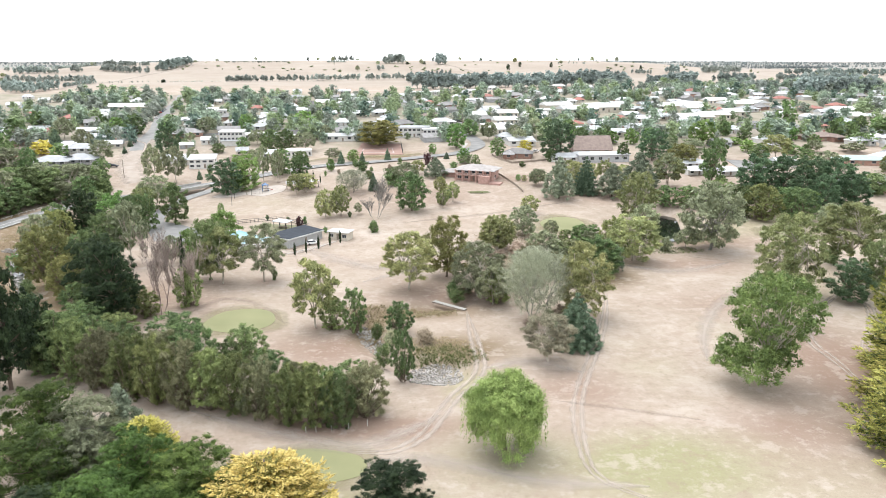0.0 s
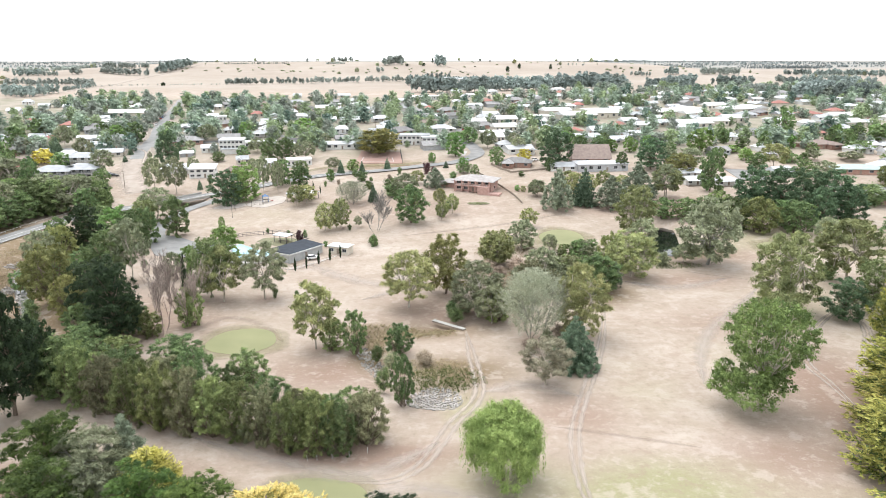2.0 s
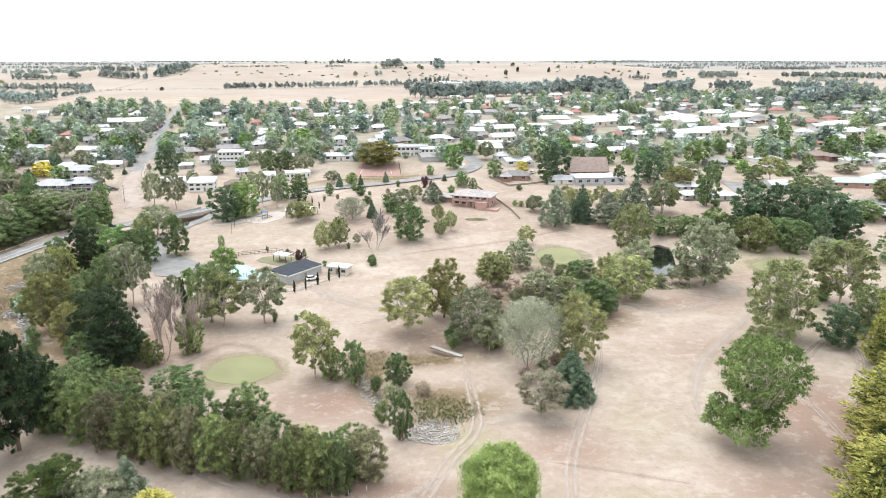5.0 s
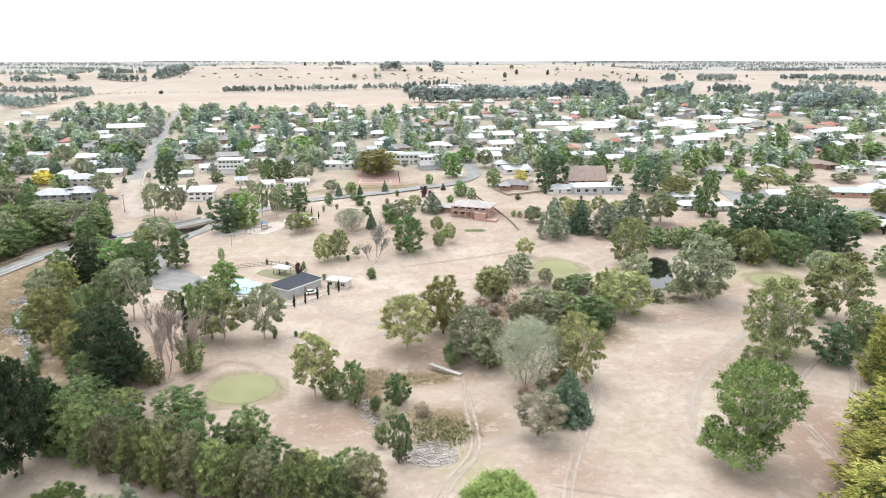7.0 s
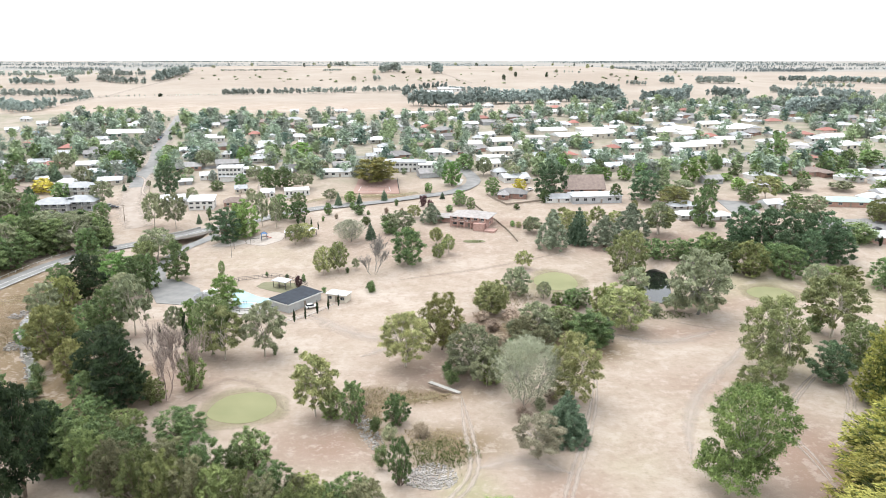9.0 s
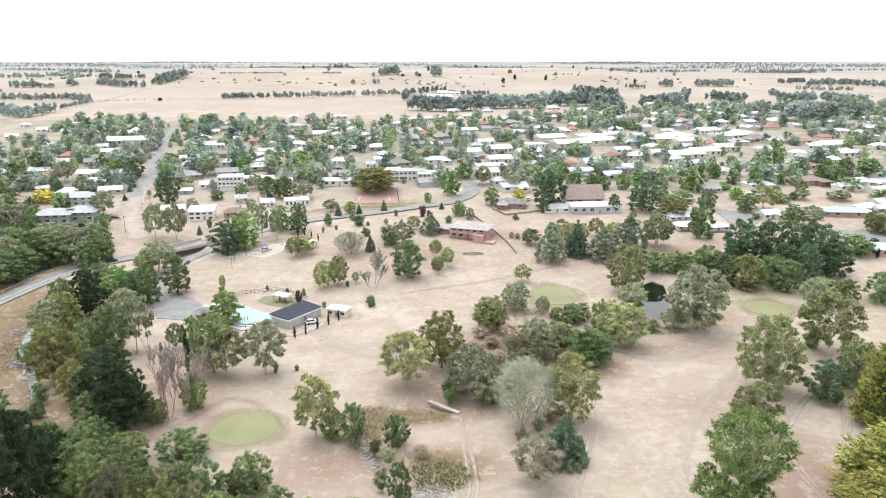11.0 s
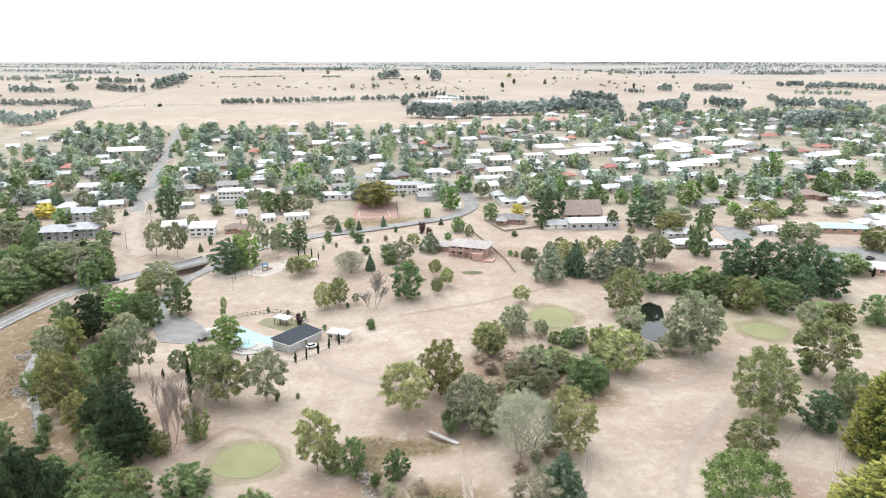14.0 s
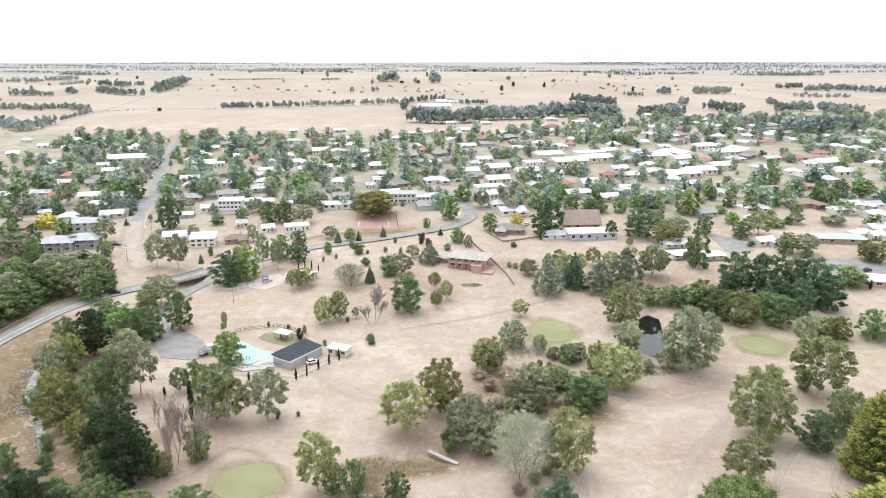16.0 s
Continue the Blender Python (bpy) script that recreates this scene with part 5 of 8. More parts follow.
plant("shrub", -12.2, 133.1, 5.4, 4.2)
plant("gum", -9.5, 182.9, 16.1, 15.0)
plant("olive", 1.0, 194.9, 18.1, 14.2)
plant("greyfull", 9.2, 177.2, 15.2, 14.4)
plant("grey", 12.9, 170.5, 10.7, 9.1)
plant("shrub", 3.6, 172.6, 4.2, 5.3)
plant("feather", 22.3, 160.2, 18.6, 17.7)
plant("gumfull", 34.4, 162.2, 18.8, 14.0)
plant("conifer", 29.4, 143.7, 13.0, 12.0)
plant("dry", 21.9, 135.3, 10.6, 11.4)
plant("broad", 47.3, 198.3, 10.4, 13.1)
plant("gumfull", 18.1, 225.0, 10.3, 11.3)
plant("gumfull", 92.9, 178.6, 22.8, 18.0)
plant("gum", 123.4, 203.6, 20.2, 19.3)
plant("deep", 106.5, 173.5, 11.9, 12.5, "", "dark grey-green spreading tree beside a worn path")
plant("lime", 117.6, 179.5, 15.0, 12.3)
plant("cypress", -48.0, 79.7, 9.0, 11.0)
plant("cypress", -35.8, 78.5, 9.0, 11.6)
plant("dark", -52.5, 77.2, 9.0, 10.7)
plant("cypress", -28.5, 80.5, 8.0, 9.6)
plant("broad", -103.8, 264.3, 16.2, 12.8)
plant("lime", -66.9, 191.6, 18.2, 13.4)
plant("gum", -62.5, 188.2, 16.1, 12.2)
plant("grey", -51.2, 190.4, 16.8, 12.7)
plant("bright", -74.6, 230.4, 12.6, 12.6)
plant("bright", -79.9, 211.1, 10.6, 7.9)
plant("grey", -84.7, 209.1, 9.1, 5.9)
plant("column", -88.8, 207.2, 3.4, 1.3)
plant("grey", -96.2, 206.5, 20.2, 11.4)
plant("broad", -103.4, 204.2, 17.3, 14.2)
plant("dark", -126.4, 238.6, 18.6, 15.0)
plant("bright", -122.0, 254.6, 14.5, 15.6)
plant("broad", -113.7, 247.8, 14.2, 13.0)
plant("olive", -129.2, 226.6, 13.5, 11.2)
plant("grey", -131.2, 219.1, 13.3, 10.6)
plant("olive", -110.1, 185.4, 17.7, 14.7)
plant("dark", -87.1, 167.4, 20.6, 17.2)
plant("dark", -78.7, 157.1, 20.5, 15.3)
plant("bare", -70.5, 163.8, 22.1, 13.9)
plant("bare", -66.3, 169.1, 17.6, 10.8)
plant("wattle", -65.5, 170.0, 10.4, 7.8)
plant("column", -74.2, 190.6, 13.7, 2.6)
plant("shrub", -108.4, 173.2, 6.9, 5.7)
plant("shrub", -104.6, 164.9, 6.0, 5.4)
plant("broad", -111.3, 254.4, 14.1, 11.1)
plant("grey", -184.6, 285.8, 16.9, 16.2)
plant("broad", -178.8, 297.6, 15.9, 17.8)
plant("broad", -170.3, 300.8, 15.3, 16.9)
plant("grey", -161.6, 304.0, 15.7, 18.1)
plant("broad", -153.7, 306.6, 13.1, 13.1)
plant("broad", -191.8, 309.6, 13.7, 15.8)
plant("grey", -183.1, 318.0, 14.0, 16.2)
plant("broad", -201.1, 309.7, 12.9, 15.8)
plant("wattlegreen", -177.8, 278.2, 10.1, 14.4)
plant("broad", -182.5, 266.4, 19.3, 20.7)
plant("broad", -182.6, 278.2, 13.8, 16.7)
plant("broad", -177.5, 287.0, 13.4, 15.3)
plant("broad", -173.6, 296.3, 11.7, 13.2)
plant("grey", -168.2, 302.7, 10.3, 13.4)
plant("broad", -185.4, 269.3, 14.7, 18.6)
plant("grey", -121.6, 290.4, 13.6, 15.4)
plant("lime", -124.0, 283.9, 10.3, 12.2)
plant("broad", -141.7, 249.1, 11.6, 10.8)
plant("dark", -135.2, 237.0, 9.0, 9.0)
plant("broad", -134.1, 265.9, 12.2, 16.1)
plant("grey", -112.3, 233.5, 12.1, 12.3)
plant("wattlegreen", -112.2, 211.4, 10.2, 10.5)
plant("olive", -125.1, 207.5, 10.0, 9.2)
plant("wattlegreen", -108.7, 192.7, 11.4, 10.4)
plant("olive", -98.6, 173.7, 12.3, 9.5)
plant("wattlegreen", -127.3, 200.0, 5.9, 6.4)
plant("wattle", -73.1, 162.5, 6.8, 6.9)
plant("broad", -79.4, 165.2, 10.2, 9.1)
plant("wattlegreen", -88.3, 160.1, 10.0, 8.9)
plant("shrub", -96.8, 155.3, 4.9, 5.8)
plant("shrubgrey", -128.2, 226.6, 5.4, 6.0)
plant("wattlegreen", -114.8, 164.6, 7.8, 7.0)
plant("wattlegreen", -81.4, 147.9, 9.0, 10.9)
plant("wattle", -71.6, 143.6, 8.0, 9.3)
plant("wattlegreen", -90.3, 147.4, 7.0, 9.5)
plant("dark", -100.6, 148.0, 10.8, 14.6)
plant("wattlegreen", -59.7, 145.3, 7.0, 12.1)
plant("silver", -26.0, 264.7, 15.7, 15.1)
plant("broad", -12.7, 276.2, 16.0, 15.2)
plant("gumfull", -40.3, 269.1, 12.3, 7.9)
plant("gumfull", -45.8, 265.4, 11.4, 7.8)
plant("feather", -40.2, 305.2, 10.4, 15.5, "near", "round twiggy olive bush tree in a dry park")
plant("shrub", -25.7, 248.5, 3.5, 3.9)
plant("gum", -0.3, 280.2, 7.6, 5.3)
plant("gum", 4.1, 289.1, 8.6, 6.0)
plant("shrub", -0.1, 308.2, 4.7, 4.7)
plant("conifer", -31.1, 308.4, 8.2, 5.3)
plant("gum", -60.7, 305.4, 8.2, 10.4)
plant("gumfull", 74.0, 260.1, 19.5, 15.4)
plant("gum", 34.4, 271.2, 7.5, 7.0)
plant("greyfull", 28.7, 242.9, 10.7, 11.1)
plant("gumfull", 18.3, 225.9, 11.8, 12.0)
plant("sage", 88.7, 223.9, 23.2, 20.6)
plant("grey", 70.4, 237.7, 12.3, 10.5)
plant("gumfull", 59.8, 211.7, 14.9, 17.0)
plant("grey", 48.2, 230.9, 6.6, 9.0)
plant("grey", 38.0, 238.0, 6.7, 5.4)
plant("broad", 45.4, 196.5, 12.2, 13.8)
plant("wattle", 40.3, 214.0, 6.2, 13.3)
plant("grey", 30.7, 206.0, 11.0, 11.1)
plant("grey", 81.4, 226.1, 6.5, 8.0)
plant("blue", 49.7, 294.8, 17.9, 15.7)
plant("conifer", 62.5, 302.3, 17.2, 11.9)
plant("blue", 73.2, 297.7, 14.6, 16.3)
plant("blue", 86.3, 304.1, 18.1, 19.3)
plant("gumfull", 60.5, 313.1, 12.2, 12.3)
plant("grey", 43.6, 316.8, 7.6, 9.2)
plant("gum", 102.3, 314.1, 13.9, 14.7)
plant("deep", 133.1, 294.1, 19.7, 17.7)
plant("deep", 143.2, 290.9, 20.1, 18.5)
plant("deep", 153.6, 289.0, 19.7, 17.9)
plant("deep", 162.7, 284.7, 20.2, 19.7)
plant("deep", 165.9, 276.9, 15.9, 15.4)
plant("deep", 149.8, 270.2, 16.8, 13.6)
plant("broad", 135.3, 270.3, 11.2, 14.1)
plant("deep", 129.4, 291.0, 10.5, 12.5)
plant("deep", 144.4, 278.9, 13.9, 13.5)
plant("wattlegreen", 92.1, 283.5, 8.5, 11.2)
plant("wattlegreen", 101.5, 282.2, 9.0, 12.2)
plant("wattlegreen", 109.0, 279.2, 10.2, 14.5)
plant("wattlegreen", 115.4, 270.5, 12.4, 16.4)
plant("wattle", 123.2, 263.9, 13.8, 15.2)
plant("wattlegreen", 137.4, 262.2, 13.3, 13.7)
plant("wattle", 112.6, 279.1, 12.7, 12.1)
plant("shrub", 189.0, 303.2, 9.5, 18.2)
plant("broad", 168.7, 249.2, 12.1, 14.4)
plant("grey", 138.8, 244.3, 11.5, 8.6)
plant("wattle", 150.5, 254.3, 7.1, 11.1)
plant("wattle", 154.5, 249.3, 9.3, 10.9)
plant("shrub", 121.0, 209.1, 6.1, 7.5)
plant("column", 196.7, 298.6, 4.6, 2.1)
plant("gum", 79.6, 156.1, 13.4, 12.2)
plant("deep", -98.6, 313.4, 16.0, 17.0, "", "large dense round green tree beside a park path")
plant("bright", -91.5, 319.5, 17.6, 16.0)
plant("grey", -86.4, 332.9, 17.2, 6.8)
plant("grey", -78.4, 328.0, 15.0, 6.8)
plant("broad", -79.5, 342.0, 13.4, 11.0)
plant("broad", -69.5, 337.1, 10.2, 10.9)
plant("broad", -75.2, 367.4, 7.2, 9.6)
plant("bright", -56.3, 347.9, 6.3, 5.1)
plant("conifer", -53.5, 365.3, 7.1, 4.3)
plant("grey", -59.0, 373.8, 6.7, 8.7)
plant("conifer", -42.7, 368.5, 6.1, 3.6)
plant("conifer", -29.8, 375.3, 6.4, 3.9)
plant("shrub", -45.1, 357.1, 4.3, 4.2)
plant("shrub", -40.5, 347.8, 5.3, 8.1)
plant("shrub", -35.9, 347.8, 2.3, 2.4)
plant("shrubbrown", -51.2, 340.5, 2.8, 2.4)
plant("shrubbrown", -26.9, 350.1, 3.2, 3.1)
plant("shrubbrown", -18.9, 348.2, 3.8, 3.1)
plant("gum", -64.2, 301.3, 9.3, 8.0)
plant("bright", -47.7, 370.3, 6.7, 7.5)
plant("shrub", -22.7, 365.0, 3.8, 3.2)
plant("conifer", 1.9, 378.5, 4.0, 3.1)
plant("plum", -8.3, 363.2, 7.1, 5.3)
plant("plum", -4.5, 356.8, 5.4, 5.2)
plant("blue", -3.7, 334.3, 9.7, 12.8)
plant("gum", -12.3, 341.6, 6.7, 7.0)
plant("shrub", -35.3, 330.4, 4.6, 5.8)
plant("shrub", -24.4, 327.6, 6.5, 9.6)
plant("grey", -17.1, 317.1, 10.7, 12.2)
plant("shrub", -22.8, 317.2, 5.9, 10.3)
plant("grey", -42.9, 286.0, 5.4, 5.1)
plant("column", -66.9, 323.0, 5.0, 0.8)
plant("column", -64.3, 325.4, 5.0, 0.8)
plant("column", -60.5, 322.6, 5.9, 1.0)
plant("column", -57.3, 322.6, 4.0, 0.8)
plant("shrub", -57.0, 336.2, 3.1, 2.0)
plant("broad", -94.5, 317.2, 9.8, 9.4)
plant("bright", -6.0, 393.0, 5.8, 5.2)
plant("goldlayer", -37.5, 416.1, 15.8, 30.0)
plant("broad", -101.3, 411.4, 13.3, 13.1)
plant("broad", -91.4, 409.5, 13.2, 13.0)
plant("grey", -79.5, 402.6, 11.3, 12.8)
plant("grey", -114.4, 431.1, 8.8, 9.9)
plant("broad", -119.1, 416.0, 8.0, 8.4)
plant("bright", -133.0, 474.2, 10.9, 10.8)
plant("broad", -116.3, 490.4, 9.8, 14.0)
plant("bright", -96.7, 490.1, 11.2, 18.1)
plant("grey", -73.1, 436.5, 8.9, 7.5)
plant("grey", -106.7, 390.0, 5.8, 5.7)
plant("grey", -101.9, 375.5, 6.8, 6.6)
plant("shrub", -60.3, 312.6, 2.4, 1.8)
plant("gum", -1.2, 300.6, 8.0, 5.7)
plant("shrub", 2.4, 296.1, 3.7, 4.4)
plant("wattle", -0.3, 285.6, 4.5, 4.3)
plant("wattle", -12.9, 305.2, 6.6, 5.4)
plant("broad", -239.0, 380.8, 11.3, 13.2)
plant("grey", -218.6, 358.0, 11.8, 12.5)
plant("broad", -230.1, 358.1, 10.8, 11.5)
plant("deep", -226.8, 380.7, 9.1, 6.6)
plant("broad", -210.2, 346.4, 9.4, 9.1)
plant("broad", -248.9, 402.2, 8.3, 10.4)
plant("broad", -219.8, 373.8, 6.7, 6.5)
plant("broad", -267.9, 425.0, 8.7, 9.8)
plant("grey", -257.2, 432.3, 8.8, 8.7)
plant("deep", -156.6, 399.6, 20.5, 16.2)
plant("grey", -141.2, 337.6, 16.9, 10.9)
plant("grey", -129.4, 334.8, 18.3, 10.8)
plant("conifer", -190.5, 426.2, 4.1, 3.7)
plant("conifer", -185.7, 407.2, 4.0, 3.3)
plant("grey", -174.1, 414.6, 4.3, 2.9)
plant("grey", -184.4, 376.9, 13.5, 12.0)
plant("wattlegreen", -173.9, 353.2, 8.5, 8.3)
plant("yellow", -231.3, 403.9, 8.3, 15.1)
plant("broad", -215.0, 391.1, 9.3, 11.3)
plant("conifer", -237.7, 430.2, 10.0, 8.1)
plant("broad", -271.3, 472.8, 12.9, 14.8)
plant("broad", -270.5, 443.8, 13.5, 15.2)
plant("broad", -201.5, 459.6, 13.3, 15.8)
plant("bright", -215.5, 464.7, 10.7, 13.3)
plant("broad", -229.4, 475.1, 10.9, 10.8)
plant("grey", -241.3, 447.5, 13.0, 11.5)
plant("bright", -214.7, 449.3, 7.2, 9.0)
plant("grey", -214.2, 416.8, 12.2, 10.8)
plant("bright", -193.6, 503.0, 7.2, 12.9)
plant("bright", -182.8, 469.4, 6.8, 12.1)
plant("grey", -155.8, 464.1, 10.7, 13.3)
plant("grey", -158.1, 439.1, 5.8, 6.3)
plant("conifer", -120.7, 342.9, 5.2, 3.0)
plant("shrub", -119.1, 354.2, 5.4, 3.5)
plant("bright", -187.8, 296.1, 13.8, 14.9)
plant("broad", -198.8, 332.8, 18.2, 9.8)
plant("grey", -216.3, 346.5, 14.6, 18.2)
plant("grey", -226.7, 352.2, 14.8, 12.3)
plant("broad", -151.5, 307.2, 9.5, 8.2)
plant("broad", -154.3, 295.8, 12.9, 11.4)
plant("grey", -174.5, 324.8, 11.9, 12.4)
plant("grey", -167.4, 330.0, 10.1, 10.7)
plant("grey", -180.7, 314.7, 11.6, 13.0)
plant("grey", -188.8, 338.0, 7.2, 5.9)
plant("broad", -193.1, 296.2, 9.2, 10.6)
plant("grey", -160.1, 390.6, 2.9, 4.5)
plant("broad", -131.6, 408.6, 6.0, 9.4)
plant("grey", -136.3, 379.9, 9.1, 6.6)
plant("broad", -156.9, 319.5, 5.9, 7.5)
plant("deep", 61.8, 379.7, 21.3, 21.0)
plant("broad", 82.6, 421.1, 10.5, 10.9)
plant("broad", 93.9, 416.9, 10.4, 12.0)
plant("bright", 112.9, 420.8, 9.3, 9.7)
plant("deep", 112.3, 373.9, 17.3, 18.5)
plant("broad", 96.0, 372.4, 10.0, 7.2)
plant("yellow", 46.4, 396.2, 7.1, 9.2)
plant("bright", 11.1, 366.4, 8.2, 8.5)
plant("bright", 7.6, 407.8, 15.0, 13.0)
plant("grey", 27.9, 432.1, 10.7, 11.2)
plant("broad", 16.6, 448.7, 10.4, 14.2)
plant("grey", 44.3, 434.1, 8.9, 8.7)
plant("broad", 30.3, 387.2, 10.4, 10.1)
plant("broad", 57.2, 371.0, 7.2, 6.1)
plant("grey", 11.6, 364.7, 4.9, 6.4)
plant("broad", 16.7, 358.2, 6.5, 5.2)
plant("shrub", 5.6, 352.9, 4.0, 5.2)
plant("shrub", 40.7, 357.9, 3.2, 4.2)
plant("grey", 57.2, 443.2, 11.6, 10.2)
plant("broad", 65.6, 448.2, 11.7, 10.3)
plant("bright", 73.6, 458.7, 6.7, 9.2)
plant("broad", 80.6, 453.3, 9.9, 11.7)
plant("broad", 131.4, 401.0, 8.3, 7.0)
plant("bright", 138.5, 433.3, 5.7, 12.5)
plant("broad", 119.6, 481.0, 8.3, 9.6)
plant("bright", 127.3, 433.4, 7.6, 11.2)
plant("gum", 102.5, 357.4, 4.9, 4.2)
plant("gum", 102.2, 346.5, 3.2, 3.5)
plant("grey", 43.3, 319.1, 6.9, 6.6)
plant("gum", 53.6, 321.5, 8.9, 5.7)
plant("gum", 58.8, 321.5, 10.8, 7.6)
plant("gum", 68.3, 318.8, 9.8, 6.6)
plant("gum", 76.7, 329.4, 9.1, 7.8)
plant("gum", 85.4, 329.3, 7.1, 7.8)
plant("grey", 101.3, 313.6, 15.4, 12.1)
plant("bright", 35.6, 327.1, 3.0, 2.9)
plant("wattle", 38.3, 325.7, 3.0, 2.9)
plant("broad", 126.8, 326.2, 20.3, 12.5)
plant("broad", 180.6, 345.8, 11.5, 12.2)
plant("grey", 190.8, 345.7, 10.5, 13.2)
plant("broad", 167.9, 371.7, 9.5, 11.9)
plant("broad", 149.8, 378.9, 11.3, 11.0)
plant("bright", 153.7, 416.4, 15.3, 16.9)
plant("grey", 130.9, 372.0, 12.2, 16.3)
plant("broad", 203.0, 437.1, 9.0, 13.9)
plant("bright", 215.5, 432.6, 8.2, 7.5)
plant("bright", 227.4, 439.1, 7.7, 7.6)
plant("broad", 243.8, 438.9, 10.9, 11.4)
plant("broad", 255.2, 441.2, 10.3, 11.5)
plant("broad", 270.2, 456.8, 12.0, 10.5)
plant("broad", 286.0, 456.6, 10.6, 18.4)
plant("gum", 179.1, 375.1, 13.5, 15.3)
plant("broad", 219.9, 415.8, 6.8, 8.4)
plant("bright", 198.9, 404.2, 6.0, 8.2)
plant("shrub", 205.9, 396.6, 4.7, 6.9)
plant("bright", 174.5, 420.3, 4.3, 10.9)
plant("grey", 232.4, 396.4, 5.3, 13.8)
plant("wattle", 218.4, 333.7, 12.2, 14.8)
plant("shrubgrey", 189.5, 341.2, 4.7, 7.0)
plant("shrub", 131.1, 324.8, 3.5, 4.8)
plant("broad", 185.5, 432.8, 6.4, 10.0)
plant("bright", 262.9, 467.9, 9.5, 10.8)
plant("broad", 213.2, 468.4, 8.2, 10.8)
plant("broad", 179.6, 447.1, 9.1, 7.7)

plant("open", 62.8, 124.8, 22.6, 19.4, "huge")
plant("shrubbrown", 17.4, 210.3, 4.4, 7.4)
plant("shrubgrey", 24.0, 206.9, 5.6, 6.6)
plant("wattlebrown", 26.6, 198.1, 9.6, 9.2)
plant("shrubbrown", 18.7, 198.2, 4.3, 7.8)
plant("shrub", 22.7, 194.4, 4.6, 5.2)
plant("shrubgrey", 32.6, 209.3, 5.2, 6.3)
plant("wattlebrown", 31.4, 194.3, 8.5, 7.6)
plant("shrubbrown", 14.6, 218.8, 3.8, 6.9)
plant("shrubbrown", 24.2, 218.8, 4.6, 7.7)
plant("shrubgrey", 16.3, 190.1, 4.1, 5.8)
plant("wattlebrown", 20.6, 182.2, 8.1, 7.6)
plant("shrubbrown", 26.9, 186.5, 4.1, 5.7)
plant("shrub", 2.5, 177.5, 5.0, 4.5)
plant("shrubbrown", 6.1, 180.0, 3.6, 5.5)
plant("shrubgrey", 10.3, 179.0, 5.4, 5.5)
plant("wattle", 14.2, 172.8, 9.2, 7.8)
plant("shrubgrey", 36.8, 206.8, 6.0, 7.3)
plant("shrubbrown", 39.9, 198.0, 4.3, 6.0)
plant("wattlebrown", 40.5, 212.2, 7.1, 7.9)
plant("shrubgrey", 73.7, 222.8, 5.3, 5.9)
plant("shrub", -14.9, 147.5, 4.2, 3.8)
plant("shrubbrown", -10.4, 151.5, 3.0, 4.2)
plant("shrubgrey", -11.3, 143.4, 4.6, 4.5)
plant("shrubbrown", -3.9, 145.2, 3.7, 5.4)
plant("shrubbrown", -19.4, 157.7, 3.3, 4.3)
plant("shrubgrey", 25.5, 157.4, 3.9, 4.3)
plant("shrubbrown", 20.6, 152.9, 3.7, 4.8)
plant("shrubgrey", 26.1, 150.0, 4.4, 5.6)
plant("shrubbrown", 29.2, 162.6, 3.3, 5.1)
plant("goldgreen", 80, 100, 17, 26, "huge")
plant("goldgreen", 88, 112.5, 18, 25, "huge")
plant("goldgreen", 97, 126, 21, 27, "huge")
plant("goldgreen", 115, 158, 28, 20, "huge")
plant("shrubbrown", 26.8, 208.8, 6.3, 7.1)
plant("grey", 33.6, 211.7, 6.3, 7.2)
plant("grey", 34.7, 201.6, 5.4, 7.5)
plant("grey", 26.3, 193.8, 6.6, 9.0)
plant("wattle", 42.3, 233.3, 4.6, 5.7)
plant("broad", 46.7, 229.9, 7.5, 7.7)
plant("broad", 51.5, 233.2, 6.5, 6.4)
plant("grey", 38.6, 241.9, 5.5, 5.1)
plant("shrub", 36.4, 226.8, 3.0, 2.5)
plant("wattle", 55.4, 222.0, 11.6, 8.2)
plant("wattle", 69.7, 234.8, 6.9, 7.9)
plant("blue", 52.2, 201.5, 8.1, 5.3)
plant("shrubgrey", 41.5, 191.1, 4.3, 4.2)
plant("shrubbrown", 30.6, 199.0, 4.7, 3.7)
plant("wattle", 13.3, 184.1, 6.3, 5.8)
plant("shrub", 39.6, 225.2, 3.0, 3.4)
plant("shrubbrown", 24.1, 214.8, 3.6, 5.3)
plant("wattle", 60.5, 220.4, 7.3, 6.1)
# gardens on the lower slope of the town
plant("olive", 124.4, 361.5, 11.2, 16.5)
plant("broad", 239.1, 492.4, 18.5, 16.0)
plant("broad", 194.8, 423.0, 8.8, 11.0)
plant("broad", 244.6, 440.1, 7.5, 9.5)
plant("wattlegreen", 250.4, 420.1, 7.2, 16.7)
plant("bright", 173.5, 398.0, 7.3, 9.9)
plant("broad", 179.3, 449.7, 9.3, 10.1)
plant("grey", 128.3, 398.4, 8.3, 9.9)
plant("bright", 100.8, 421.4, 7.7, 10.9)
plant("grey", 80.1, 407.6, 7.5, 9.2)
plant("wattlegreen", 195.9, 391.5, 5.3, 11.2)
plant("grey", 211.4, 397.7, 6.4, 9.0)
plant("bright", 286.5, 464.5, 10.1, 11.5)
plant("broad", 251.6, 388.9, 8.1, 13.3)
plant("wattlegreen", 133.0, 392.0, 4.8, 13.3)
plant("broad", 102.8, 447.4, 7.1, 9.0)
plant("bright", 78.1, 447.7, 8.1, 10.1)
plant("grey", 45.9, 421.8, 8.8, 9.5)
plant("shrub", 167.5, 357.3, 3.6, 5.3)
plant("shrub", 186.9, 339.4, 2.9, 5.4)
